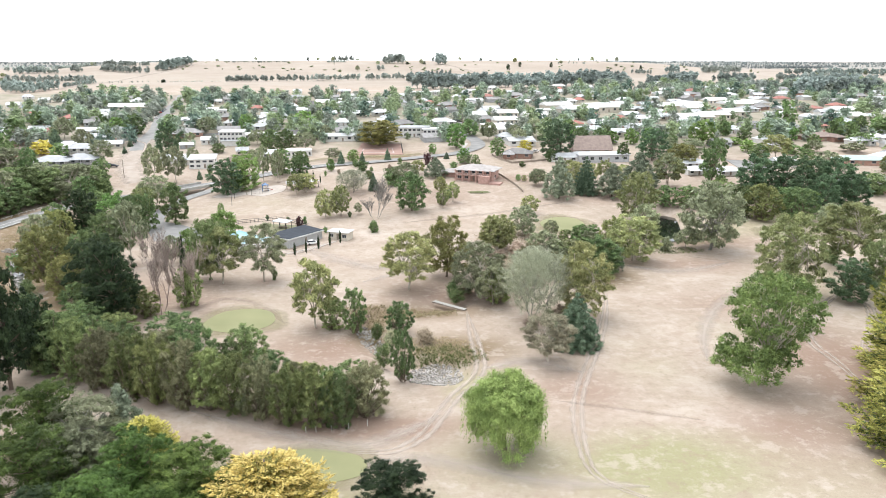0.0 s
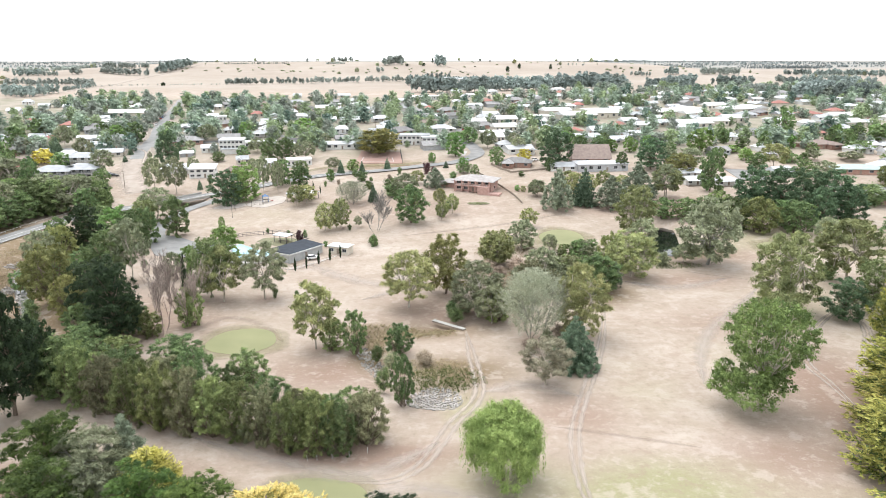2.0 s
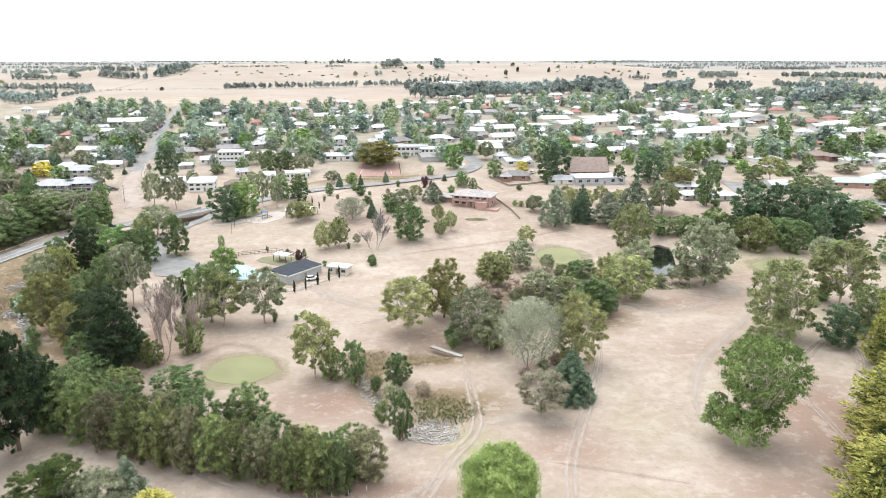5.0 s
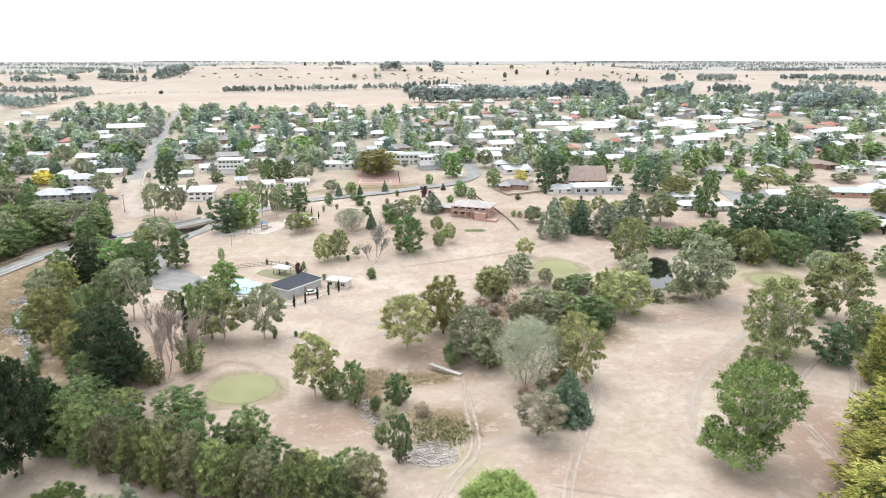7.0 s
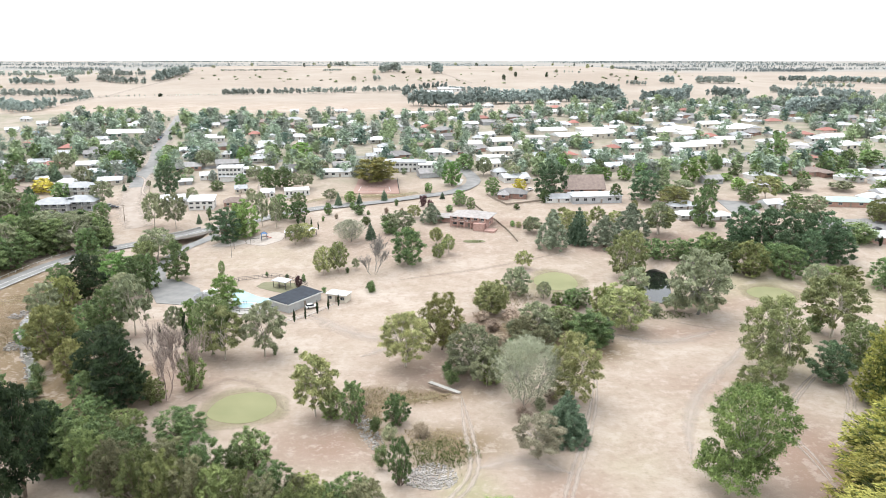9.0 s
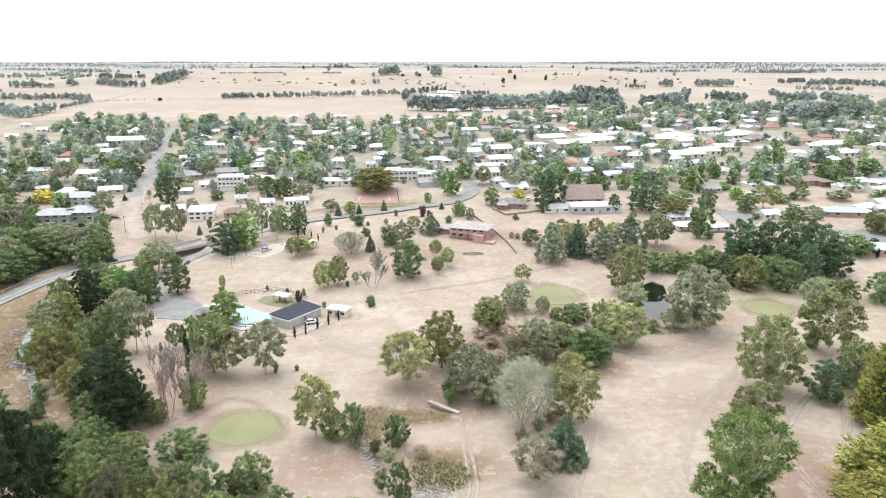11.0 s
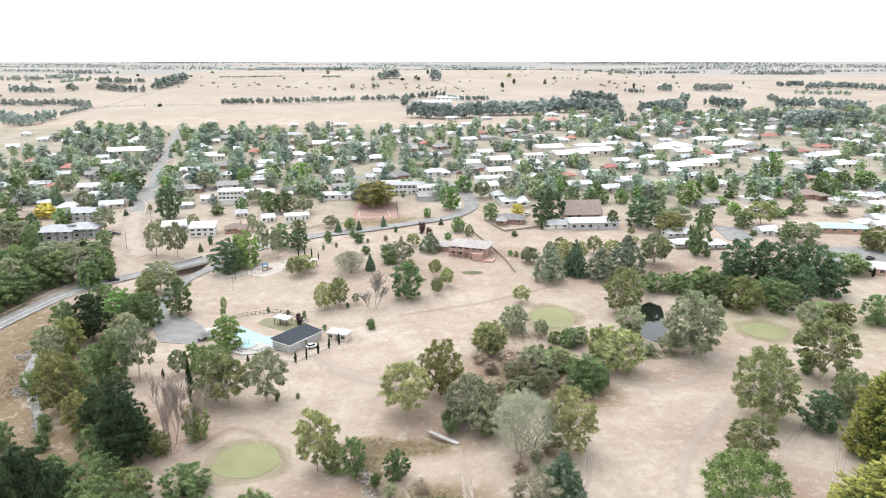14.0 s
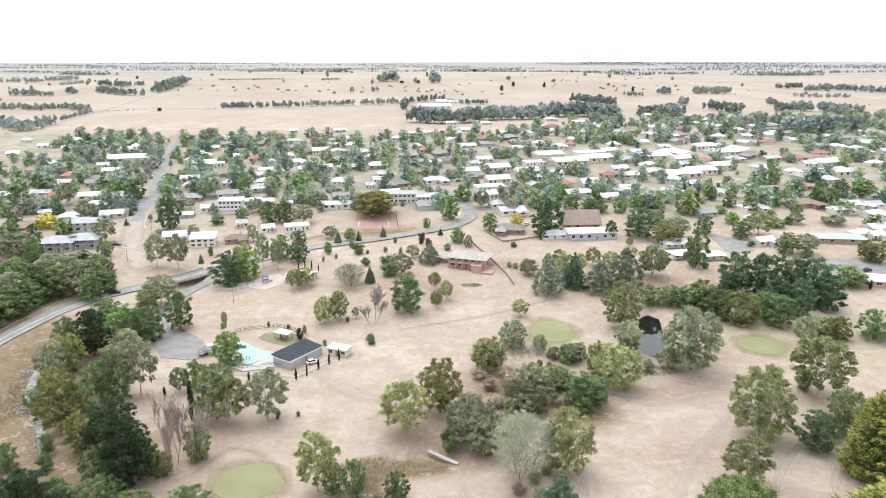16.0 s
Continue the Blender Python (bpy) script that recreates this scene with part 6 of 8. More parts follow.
plant("grey", 223.2, 344.2, 6.4, 11.9)
# wooded bank between the lower road and the lodge
BANK = [(-190.3, 275.2), (-155.4, 316.3), (-166.1, 337.3), (-223.2, 328.8)]
bank_rng = random.Random(4)
for _ in range(46):
    u, w = bank_rng.random(), bank_rng.random()
    x = (BANK[0][0] * (1 - u) + BANK[1][0] * u) * (1 - w) + (BANK[3][0] * (1 - u) + BANK[2][0] * u) * w
    y = (BANK[0][1] * (1 - u) + BANK[1][1] * u) * (1 - w) + (BANK[3][1] * (1 - u) + BANK[2][1] * u) * w
    if min((x - q[0]) ** 2 + (y - q[1]) ** 2 for q in [(p.x, p.y) for p in curve_points(ROAD, 6)]) < 90:
        continue
    h = bank_rng.uniform(6.5, 11)
    plant(bank_rng.choice(["broad", "grey", "dark", "broad", "dark", "bright"]), x, y, h, h * bank_rng.uniform(0.8, 1.1))

# ---- town ----
def clear_of(x, y, r):
    if any((x - a) ** 2 + (y - b) ** 2 < (r + c) ** 2 for a, b, c in TAKEN):
        return False
    return all((x - a) ** 2 + (y - b) ** 2 > (r + 6) ** 2 for a, b in ROAD_POINTS)


ROAD_POINTS = [(q.x, q.y) for line in (ROAD, STREET) for q in curve_points(line, 6)]
rng = random.Random(11)
U, V = Vector((-0.281, 0.96)), Vector((0.96, 0.281))

town_house(0, -224.1, 419.0, 16, 0.88)
town_house(1, -201.1, 423.9, 16, 1.02)
town_house(3, -213.1, 461.2, 16, 1.12)
town_house(4, -231.4, 461.1, 16, 1.19)
town_house(1, -268.0, 467.8, 16, 0.92)
town_house(0, -290.2, 461.8, 16, 0.52)
town_house(7, -244.5, 428.1, 16, 1.05)
town_house(2, -262.2, 430.4, 16, 0.51)
town_house(6, -233.0, 382.5, 16, 0.76)
town_house(4, -146.7, 383.0, 16, 1.19)
town_house(4, -145.1, 434.3, 16, 0.72)
town_house(7, -154.9, 422.7, 16, 1.04)
town_house(0, -173.1, 487.5, 16, 0.74)
town_house(10, -245.2, 495.3, 16, 0.80)
town_house(5, -306.5, 520.5, 16, 0.82)
town_house(9, -121.2, 446.7, 16, 0.47)
town_house(1, -111.0, 446.3, 16, 0.73)
town_house(3, -121.4, 481.9, 16, 1.17)
town_house(1, -116.0, 403.9, 16, 0.54)
town_house(4, -98.0, 394.1, 16, 0.61)
town_house(9, -80.6, 390.4, 16, 0.45)
town_house(5, -111.6, 376.2, 16, 0.75)
town_house(0, -71.1, 499.4, 16, 0.66)
town_house(10, -93.9, 449.0, 16, 0.46)
town_house(10, -63.2, 453.3, 16, 0.83)
town_house(9, -30.9, 462.1, 16, 0.48)
town_house(4, -47.2, 485.0, 16, 0.57)
town_house(7, -96.0, 443.0, 16, 0.72)
town_house(2, -84.0, 459.0, 16, 0.46)
town_house(0, -148.5, 493.7, 16, 0.65)
town_house(9, 36.3, 476.1, 16, 0.67)
town_house(8, 32.7, 452.5, 16, 0.50)
town_house(0, 39.5, 433.6, 16, 0.83)
town_house(4, 45.5, 420.5, 16, 1.30)
town_house(2, 41.3, 383.7, -12, 0.91)
town_house(0, 71.0, 513.1, 16, 0.77)
town_house(1, 94.4, 462.7, 16, 1.31)
town_house(4, 108.5, 491.2, 16, 1.04)
town_house(1, 113.2, 451.7, 16, 0.99)
town_house(1, 129.0, 475.5, 16, 1.55)
town_house(1, 139.0, 460.2, 16, 0.81)
town_house(4, 88.3, 502.6, 16, 0.71)
town_house(2, 29.1, 517.7, 16, 0.86)
town_house(8, 43.6, 499.1, 16, 0.65)
town_house(10, 163.5, 414.2, 16, 0.85)
town_house(0, 196.7, 425.3, 16, 0.97)
town_house(0, 188.6, 462.6, 16, 0.88)
town_house(2, 229.9, 470.0, 16, 1.25)
town_house(4, 175.7, 361.2, 16, 0.87)
town_house(5, 232.5, 434.9, 16, 1.32)
town_house(6, 252.3, 478.9, 16, 1.15)
town_house(0, 159.0, 467.8, 16, 0.98)
town_house(4, 181.3, 489.3, 16, 1.04)
town_house(0, 235.8, 374.0, 16, 0.79)
town_house(4, 241.8, 370.5, 16, 0.72)
town_house(0, 249.2, 420.3, 16, 0.88)
town_house(0, 263.8, 430.7, 16, 0.82)
town_house(1, 274.1, 429.4, 16, 0.95)
town_house(4, 264.1, 410.7, 16, 0.98)
town_house(0, 291.3, 454.4, 16, 0.95)
town_house(1, 250.8, 384.9, 16, 1.03)
town_house(10, 209.9, 484.0, 16, 0.88)
town_house(3, 284.3, 501.8, 16, 0.92)
town_house(3, 187.1, 401.6, 16, 0.66)
town_house(0, -348.4, 679.4, 16, 0.76)
town_house(1, -333.3, 638.2, 16, 0.96)
town_house(8, -256.8, 585.0, 16, 1.25)
town_house(4, -267.2, 558.4, 16, 0.78)
town_house(1, -300.8, 537.7, 16, 1.04)
town_house(0, -275.1, 647.5, 16, 0.84)
town_house(0, -217.5, 641.3, 16, 0.72)
town_house(1, -203.4, 636.2, 16, 0.82)
town_house(0, -202.0, 600.2, 16, 1.01)
town_house(4, -189.7, 568.1, 16, 1.46)
town_house(1, -181.6, 509.5, 16, 0.99)
town_house(9, -179.4, 558.4, 16, 0.57)
town_house(0, -395.7, 679.3, 16, 0.63)
town_house(4, -368.4, 609.8, 16, 0.85)
town_house(1, -307.9, 690.2, 16, 0.89)
town_house(2, -250.6, 508.7, 16, 0.51)
town_house(4, -362.7, 647.6, 16, 0.75)
town_house(0, -316.9, 567.4, 16, 0.85)
town_house(1, -102.8, 743.5, 16, 0.95)
town_house(8, -102.8, 615.1, 16, 0.53)
town_house(5, -167.4, 716.0, 16, 1.12)
town_house(4, -169.3, 596.4, 16, 0.70)
town_house(6, -152.7, 584.0, 16, 0.76)
town_house(0, -70.9, 497.7, 16, 0.66)
town_house(1, -89.9, 548.7, 16, 1.07)
town_house(1, -71.4, 548.5, 16, 1.07)
town_house(4, -133.8, 519.5, 16, 0.73)
town_house(1, -65.8, 615.7, 16, 1.32)
town_house(6, -11.0, 622.9, 16, 0.80)
town_house(9, -22.4, 714.5, 16, 0.73)
town_house(9, -2.6, 720.3, 16, 0.53)
town_house(4, -2.1, 567.4, 16, 0.80)
town_house(4, -43.2, 503.0, 16, 0.59)
town_house(0, -126.2, 597.4, 16, 0.56)
town_house(2, -114.3, 615.9, 16, 0.61)
town_house(1, -72.9, 615.6, 16, 0.80)
town_house(0, -38.9, 687.2, 16, 0.77)
town_house(0, -18.5, 643.6, 16, 0.60)
town_house(4, -150.7, 739.8, 16, 0.69)
town_house(0, -121.0, 533.9, 16, 0.50)
town_house(4, -104.2, 541.2, 16, 0.64)
town_house(1, 26.9, 645.4, 16, 1.25)
town_house(8, 47.0, 541.2, 16, 0.70)
town_house(8, 68.1, 526.8, 16, 0.68)
town_house(9, 78.9, 561.9, 16, 0.58)
town_house(6, 110.9, 539.7, 16, 1.05)
town_house(9, 131.9, 605.1, 16, 0.85)
town_house(0, 146.3, 518.9, 16, 1.17)
town_house(6, 128.8, 517.9, 16, 0.90)
town_house(4, 109.7, 497.0, 16, 1.06)
town_house(6, 123.8, 650.7, 16, 0.70)
town_house(1, 165.0, 532.3, 16, 1.27)
town_house(0, 163.9, 650.4, 16, 0.73)
town_house(0, 186.9, 682.5, 16, 0.76)
town_house(0, 238.8, 767.6, 16, 1.14)
town_house(4, 15.6, 810.9, 16, 0.94)
town_house(4, 31.0, 747.0, 16, 1.04)
town_house(0, 56.0, 810.0, 16, 0.75)
town_house(1, 70.2, 721.9, 16, 0.93)
town_house(4, 118.9, 737.4, 16, 1.03)
town_house(0, 92.3, 721.0, 16, 0.67)
town_house(1, 72.6, 633.2, 16, 0.82)
town_house(0, 136.7, 851.3, 16, 0.94)
town_house(4, 175.7, 771.3, 16, 1.07)
town_house(0, 186.5, 727.8, 16, 0.81)
town_house(1, 175.5, 614.0, 16, 1.06)
town_house(4, 163.6, 819.6, 16, 1.14)
town_house(2, 209.5, 752.6, 16, 0.74)
town_house(0, 20.0, 721.8, 16, 0.67)
town_house(0, 95.6, 658.4, 16, 0.74)
town_house(0, 31.6, 562.8, 16, 0.63)
town_house(4, 90.6, 525.4, 16, 0.74)
town_house(8, 25.2, 527.2, 16, 0.51)
town_house(8, 248.1, 605.8, 16, 0.98)
town_house(8, 224.1, 547.3, 16, 0.77)
town_house(8, 203.0, 575.6, 16, 0.68)
town_house(0, 170.9, 504.6, 16, 0.95)
town_house(6, 300.8, 583.7, 16, 1.39)
town_house(1, 405.8, 661.1, 16, 1.56)
town_house(3, 373.3, 611.2, 16, 1.23)
town_house(0, 365.1, 639.1, 16, 0.96)
town_house(1, 345.4, 717.0, 16, 1.08)
town_house(0, 272.4, 529.3, 16, 0.70)
town_house(5, 323.4, 583.0, 16, 0.72)
town_house(4, 299.5, 559.2, 16, 0.92)
town_house(0, 377.3, 627.9, 16, 0.71)
town_house(4, 438.3, 720.7, 16, 1.01)
town_house(1, 291.7, 803.3, 16, 1.03)
town_house(0, 316.7, 739.1, 16, 0.82)
town_house(0, 236.5, 503.1, 16, 0.76)
town_house(0, 303.8, 787.5, 16, 0.88)
town_house(1, 232.5, 696.5, 16, 1.05)
town_house(0, 279.1, 695.3, 16, 0.78)
town_house(4, 387.9, 693.8, 16, 0.81)
town_house(0, 430.5, 693.6, 16, 0.78)
town_house(2, 265.3, 594.6, 16, 0.79)
town_house(0, 354.1, 560.3, 16, 0.84)
town_house(1, 318.2, 530.8, 16, 0.93)
town_house(8, 242.1, 634.1, 16, 0.75)
town_house(0, 200.7, 613.1, 16, 0.80)
for i in range(-6, 9):
    for j in range(0, 13):
        for side in (0, 1):
            c = Vector((20, 440)) + V * (i * 58 + side * 28 + rng.uniform(-4, 4)) + U * (j * 33 + rng.uniform(-5, 5))
            edge = 690 + 140 * ease(0, 200, c.x) + 40 * ease(200, 400, c.x)
            if c.y < 425 - 40 * ease(60, 200, c.x) - 30 * ease(150, 240, -c.x) or c.y > edge or not -330 < c.x < 520:
                continue
            if rng.random() < 0.12 or not clear_of(c.x, c.y, 7):
                continue
            k = rng.choice([0, 1, 1, 2, 2, 3, 4, 4, 5, 6, 10, 10])
            if 60 < c.x < 330 and 480 < c.y < 640 and rng.random() < 0.5:
                k = rng.choice([8, 8, 0, 1])
            town_house(k, c.x, c.y, 16.3 + rng.choice([0, 90, 180, 0]), rng.uniform(0.85, 1.15))
FILL = {}
for k in range(2350):
    x, y = (rng.uniform(-340, 560) if k < 2150 else rng.uniform(-360, -110)), rng.uniform(425, 880)
    edge = 705 + 140 * ease(0, 200, x) + 40 * ease(200, 400, x)
    if y > edge or not clear_of(x, y, -1.0):
        continue
    if 40 < x < 340 and 470 < y < 660 and rng.random() < 0.62:
        continue
    h = 3.6 + 10 * rng.random() ** 1.3
    tone = rng.choice(["garden", "garden", "garden", "gardenlight", "gardenlight", "gardengrey", "gardengrey", "gardendeep"])
    FILL.setdefault(tone, []).append((x, y, h, h * rng.uniform(0.85, 1.3)))
for tone, spots in FILL.items():
    forest("garden_trees", "broad", spots, {"garden": "green garden trees among the houses of a town", "gardengrey": "grey-green gum trees among houses", "gardenlight": "bright green street trees among houses", "gardendeep": "dark evergreen trees among houses"}[tone], tone=tone)


# ---- helpers for built things ----
def slab(name, pts, lift, thick, mat, level=None):
    """A flat slab over an outline; level: one height for all corners."""
    bm = bmesh.new()
    vs = [bm.verts.new((x, y, (ground_z(x, y) if level is None else level) + lift)) for x, y in pts]
    f = bm.faces.new(vs)
    if f.normal.z < 0:
        f.normal_flip()
    f.normal_update()
    r = bmesh.ops.extrude_face_region(bm, geom=[f])
    for v in [g for g in r["geom"] if isinstance(g, bmesh.types.BMVert)]:
        v.co.z -= thick
    bmesh.ops.recalc_face_normals(bm, faces=bm.faces[:])
    return part(name, bm, mat)


def fence(name, pts, h, mat, step=2.4, rails=(0.25, 0.95), label="", mesh_fill=False, kind="fence"):
    """Posts and rails along a line, each its own piece."""
    root = empty(name, *pts[0], 0)
    ox, oy = pts[0]
    for (ax, ay), (bx, by) in zip(pts, pts[1:]):
        length = math.hypot(bx - ax, by - ay)
        n = max(1, round(length / step))
        turn = math.atan2(by - ay, bx - ax)
        for k in range(n):
            x, y = ax + (bx - ax) * k / n, ay + (by - ay) * k / n
            x2, y2 = ax + (bx - ax) * (k + 1) / n, ay + (by - ay) * (k + 1) / n
            z, z2 = ground_z(x, y), ground_z(x2, y2)
            part("post", boxes((x - ox - 0.05, x - ox + 0.05, y - oy - 0.05, y - oy + 0.05, z - 0.3, z + h)), mat, root)
            for r in rails:
                side = Vector((-math.sin(turn), math.cos(turn), 0)) * 0.03
                zz = h * r
                q = [Vector((x - ox, y - oy, z + zz)), Vector((x2 - ox, y2 - oy, z2 + zz))]
                t = 0.05 if not mesh_fill else h * 0.34
                v = [tuple(p + s * side + Vector((0, 0, u))) for p in q for s in (-1, 1) for u in (-t, t)]
                part("rail" if not mesh_fill else "panel", (v, [(0, 1, 5, 4), (2, 6, 7, 3), (1, 3, 7, 5), (0, 4, 6, 2), (0, 2, 3, 1), (4, 5, 7, 6)]), mat, root)
    return tagged(root, label=label, category="fence")


def rail_line(root, ax, ay, bx, by, z, h, mat, name="railing"):
    v = []
    n = max(2, int(math.hypot(bx - ax, by - ay) / 1.2))
    bm = bmesh.new()
    for k in range(n + 1):
        x, y = ax + (bx - ax) * k / n, ay + (by - ay) * k / n
        box(bm, x - 0.03, x + 0.03, y - 0.03, y + 0.03, z, z + h)
    dx, dy = abs(bx - ax) / 2 + 0.03, abs(by - ay) / 2 + 0.03
    for zz in (0.45, 1.0):
        box(bm, (ax + bx) / 2 - dx, (ax + bx) / 2 + dx, (ay + by) / 2 - dy, (ay + by) / 2 + dy, z + h * zz - 0.04, z + h * zz)
    return part(name, bm, mat, root)


M_POOL = material("pool_water", (0.230, 0.432, 0.504), (0.302, 0.504, 0.562), 0.08, 0.15)
M_POND = material("pond_water", (0.007, 0.009, 0.009), (0.014, 0.017, 0.014), 0.03, 0.1)
M_CREEK = material("creek_water", (0.072, 0.072, 0.065), (0.230, 0.223, 0.209), 0.12, 0.6)
M_COURT = material("court_red", (0.27, 0.170, 0.140), (0.34, 0.225, 0.19), 0.9, 0.1)
M_STONE = material("stone", (0.19, 0.175, 0.16), (0.34, 0.32, 0.30), 0.9, 0.6, spread=0.2)
M_LAWN = soft_edge("garden_lawn", (0.19, 0.20, 0.115), (0.25, 0.245, 0.15), 0.3, 0.2, 0.7, True, 0.4)
M_SAND = soft_edge("pale_sand", (0.38, 0.34, 0.30), (0.47, 0.42, 0.38), 0.4, 0.2, 0.95, True, 0.3)
M_REED = leaf_material("dry_reed", (0.26, 0.205, 0.125), (0.46, 0.38, 0.25))
M_TUSSOCK = leaf_material("green_tussock", (0.086, 0.108, 0.036), (0.216, 0.230, 0.094))
M_CAR = {c: material("car_" + c, v, v, 0.25, 1) for c, v in (("white", (0.78, 0.78, 0.78)), ("black", (0.02, 0.02, 0.022)), ("silver", (0.45, 0.46, 0.47)), ("red", (0.35, 0.04, 0.03)), ("blue", (0.05, 0.12, 0.25)))}
M_TYRE = material("tyre", (0.02, 0.02, 0.02), (0.035, 0.035, 0.035), 0.9, 4)

# ---- swimming pool ----
POOL = [(-74.6, 254.0), (-55.8, 243.0), (-58.7, 231.6), (-65.4, 235.9), (-73.0, 236.3), (-76.8, 243.2)]
pool_z = ground_z(*POOL[2]) + 0.15
deck = tagged(slab("pool_deck", [(-78.3, 256.9), (-68.5, 251.3), (-53.9, 242.3), (-55.9, 228.3), (-60.2, 225.7), (-67.9, 223.9), (-75.6, 229.1), (-80.5, 242.1)], 0.0, 1.4, M_CONCRETE, pool_z), kind="structure", label="pale concrete deck round a swimming pool")
pool = tagged(slab("swimming_pool_water", POOL, 0.03, 0.3, M_POOL, pool_z), kind="structure", label="pale blue swimming pool water")
toddler = empty("toddler_pool", -67.9, 231.8, pool_z)
bm = bmesh.new()
bmesh.ops.create_cone(bm, cap_ends=True, segments=8, radius1=3.4, radius2=3.2, depth=0.35, matrix=pose(0, 0, 0.17))
part("rim", bm, M_CONCRETE, toddler)
bm = bmesh.new()
bmesh.ops.create_cone(bm, cap_ends=True, segments=8, radius1=2.7, radius2=2.7, depth=0.05, matrix=pose(0, 0, 0.37))
part("water", bm, M_POOL, toddler)
for a in (0, 1):
    part("slide_frame", boxes((-0.7 + a, -0.6 + a, 0.1, 0.2, 0.3, 2.0), (-0.7 + a, -0.6 + a, -0.9, 0.2, 1.9, 2.0)), M_METAL_DARK, toddler)
tagged(toddler, label="pale octagonal toddler pool with dark metal frame", category="pool")
disc("pool_lawn", -58.6, 250.9, 12, 5, -20, M_LAWN, 0.06, 0.1, 3)
tagged(ribbon("gravel_path", [(-70.7, 221.7), (-62.7, 222.1), (-54.6, 222.1), (-49.5, 220.5), (-45.5, 224.0), (-40.9, 229.8), (-36.1, 235.6)], 5, M_TRACK, 0.06, taper=True), label="pale gravel path beside a pool building")
fence("pool_fence", [(-80.6, 257.5), (-76.9, 260.3), (-70.8, 261.0), (-64.0, 262.0), (-57.9, 259.0), (-49.8, 252.6)], 1.5, M_METAL_DARK, 1.6, (0.15, 0.55, 0.95), "dark metal pool fence with slim posts")
fence("pool_fence", [(-78.0, 232.5), (-73.8, 229.0), (-68.5, 225.9), (-63.1, 226.3), (-59.5, 228.8), (-55.8, 227.5)], 1.5, M_METAL_DARK, 1.6, (0.15, 0.55, 0.95), "dark metal pool fence with slim posts")
fence("timber_barrier", [(-50.5, 217.1), (-47.7, 219.7), (-44.5, 222.4), (-41.6, 225.5), (-38.8, 229.0), (-36.7, 231.9)], 0.8, M_WHITE, 2.6, (0.9,), "low pale post-and-rail barrier beside a pool building")

shed = house("pool_building", -50.6, 234.4, 55.8, 15.9, 8.6, 2.9, "flat", 0.6, "block", "navy", 1, "grey block pool building with a dark navy flat roof", "building", 1, sides=False, over=0.5)
part("fascia", boxes((-8.5, 8.5, -4.93, -4.81, 2.78, 3.2), (-8.62, -8.5, -4.93, 4.93, 2.78, 3.2)), M_WHITE, shed, "white fascia board")
block = house("toilet_block", -36.0, 238.1, -20, 7.5, 4.2, 2.6, "flat", 0.1, "cream", "bright", 1, "small cream block with a flat pale roof", "building", 3, sides=False, over=0.4)


def shelter(x, y, turn, w, d, label, h=2.6, n=3):
    z = ground_z(x, y)
    root = empty("picnic_shelter", x, y, z, turn)
    part("roof", roof_mesh("flat", w, d, h, 0.25, 0.3, 0.15), M_ROOF["white"], root)
    for i in range(n):
        for s in (-1, 1):
            u = -w / 2 + 0.2 + (w - 0.4) * i / (n - 1)
            part("post", boxes((u - 0.07, u + 0.07, s * (d / 2 - 0.2) - 0.07, s * (d / 2 - 0.2) + 0.07, -0.4, h - 0.05)), M_METAL_DARK, root)
    part("bench", boxes((-w / 3, w / 3, -0.4, 0.4, 0.68, 0.76), (-w / 4, -w / 4 + 0.1, -0.3, 0.3, -0.2, 0.7), (w / 4, w / 4 + 0.1, -0.3, 0.3, -0.2, 0.7)), M_TIMBER, root)
    return tagged(root, label=label, category="shelter")


shelter(-59.4, 251.6, -27.5, 6.2, 3.5, "open shelter with a white roof on dark posts beside a pool")
shelter(-65.7, 311.8, 12, 10, 5, "open park shelter with a white roof")
shelter(-61.7, 315.1, -35, 9, 5, "open park shelter with a peaked white roof")
plant("column", -48.1, 218.0, 4.5, 1.1)
plant("column", -44.8, 220.3, 4.9, 0.9)
plant("column", -41.7, 225.4, 4.7, 1.2)
plant("column", -38.5, 229.3, 4.6, 1.1)
plant("column", -35.4, 232.5, 4.8, 1.1)
plant("plum", -52.9, 250.8, 5.2, 3.8)
plant("column", -64.0, 217.3, 3.6, 1.2)
plant("shrub", -52.2, 257.1, 3.3, 2.0)
plant("shrub", -59.4, 260.5, 2.2, 1.9)
plant("shrub", -67.8, 262.9, 2.5, 1.6)
plant("lime", -84.8, 260.5, 8.3, 3.1)
plant("shrub", -42.6, 245.8, 2.3, 2.2)
plant("shrub", -48.4, 191.2, 3.9, 2.1)
plant("shrub", -24.9, 246.0, 4.8, 3.7)
plant("shrub", -36.5, 266.4, 2.7, 2.1)
plant("grey", -33.6, 270.4, 4.7, 3.2)
plant("shrub", -42.6, 193.1, 2.0, 1.8)
for q in ([(-26.7, 108.2), (-23.3, 106.3), (-21.6, 106.4), (-19.1, 107.0), (-16.2, 107.5), (-13.1, 108.7)]):
    st = part("stake", boxes((-0.05, 0.05, -0.05, 0.05, -0.2, 1.1), bevel=0.01), M_WHITE)
    st.location = (*q, ground_z(*q))
    tagged(st, label="short white marker stake beside a tree belt", category="stake", group="marker stakes")

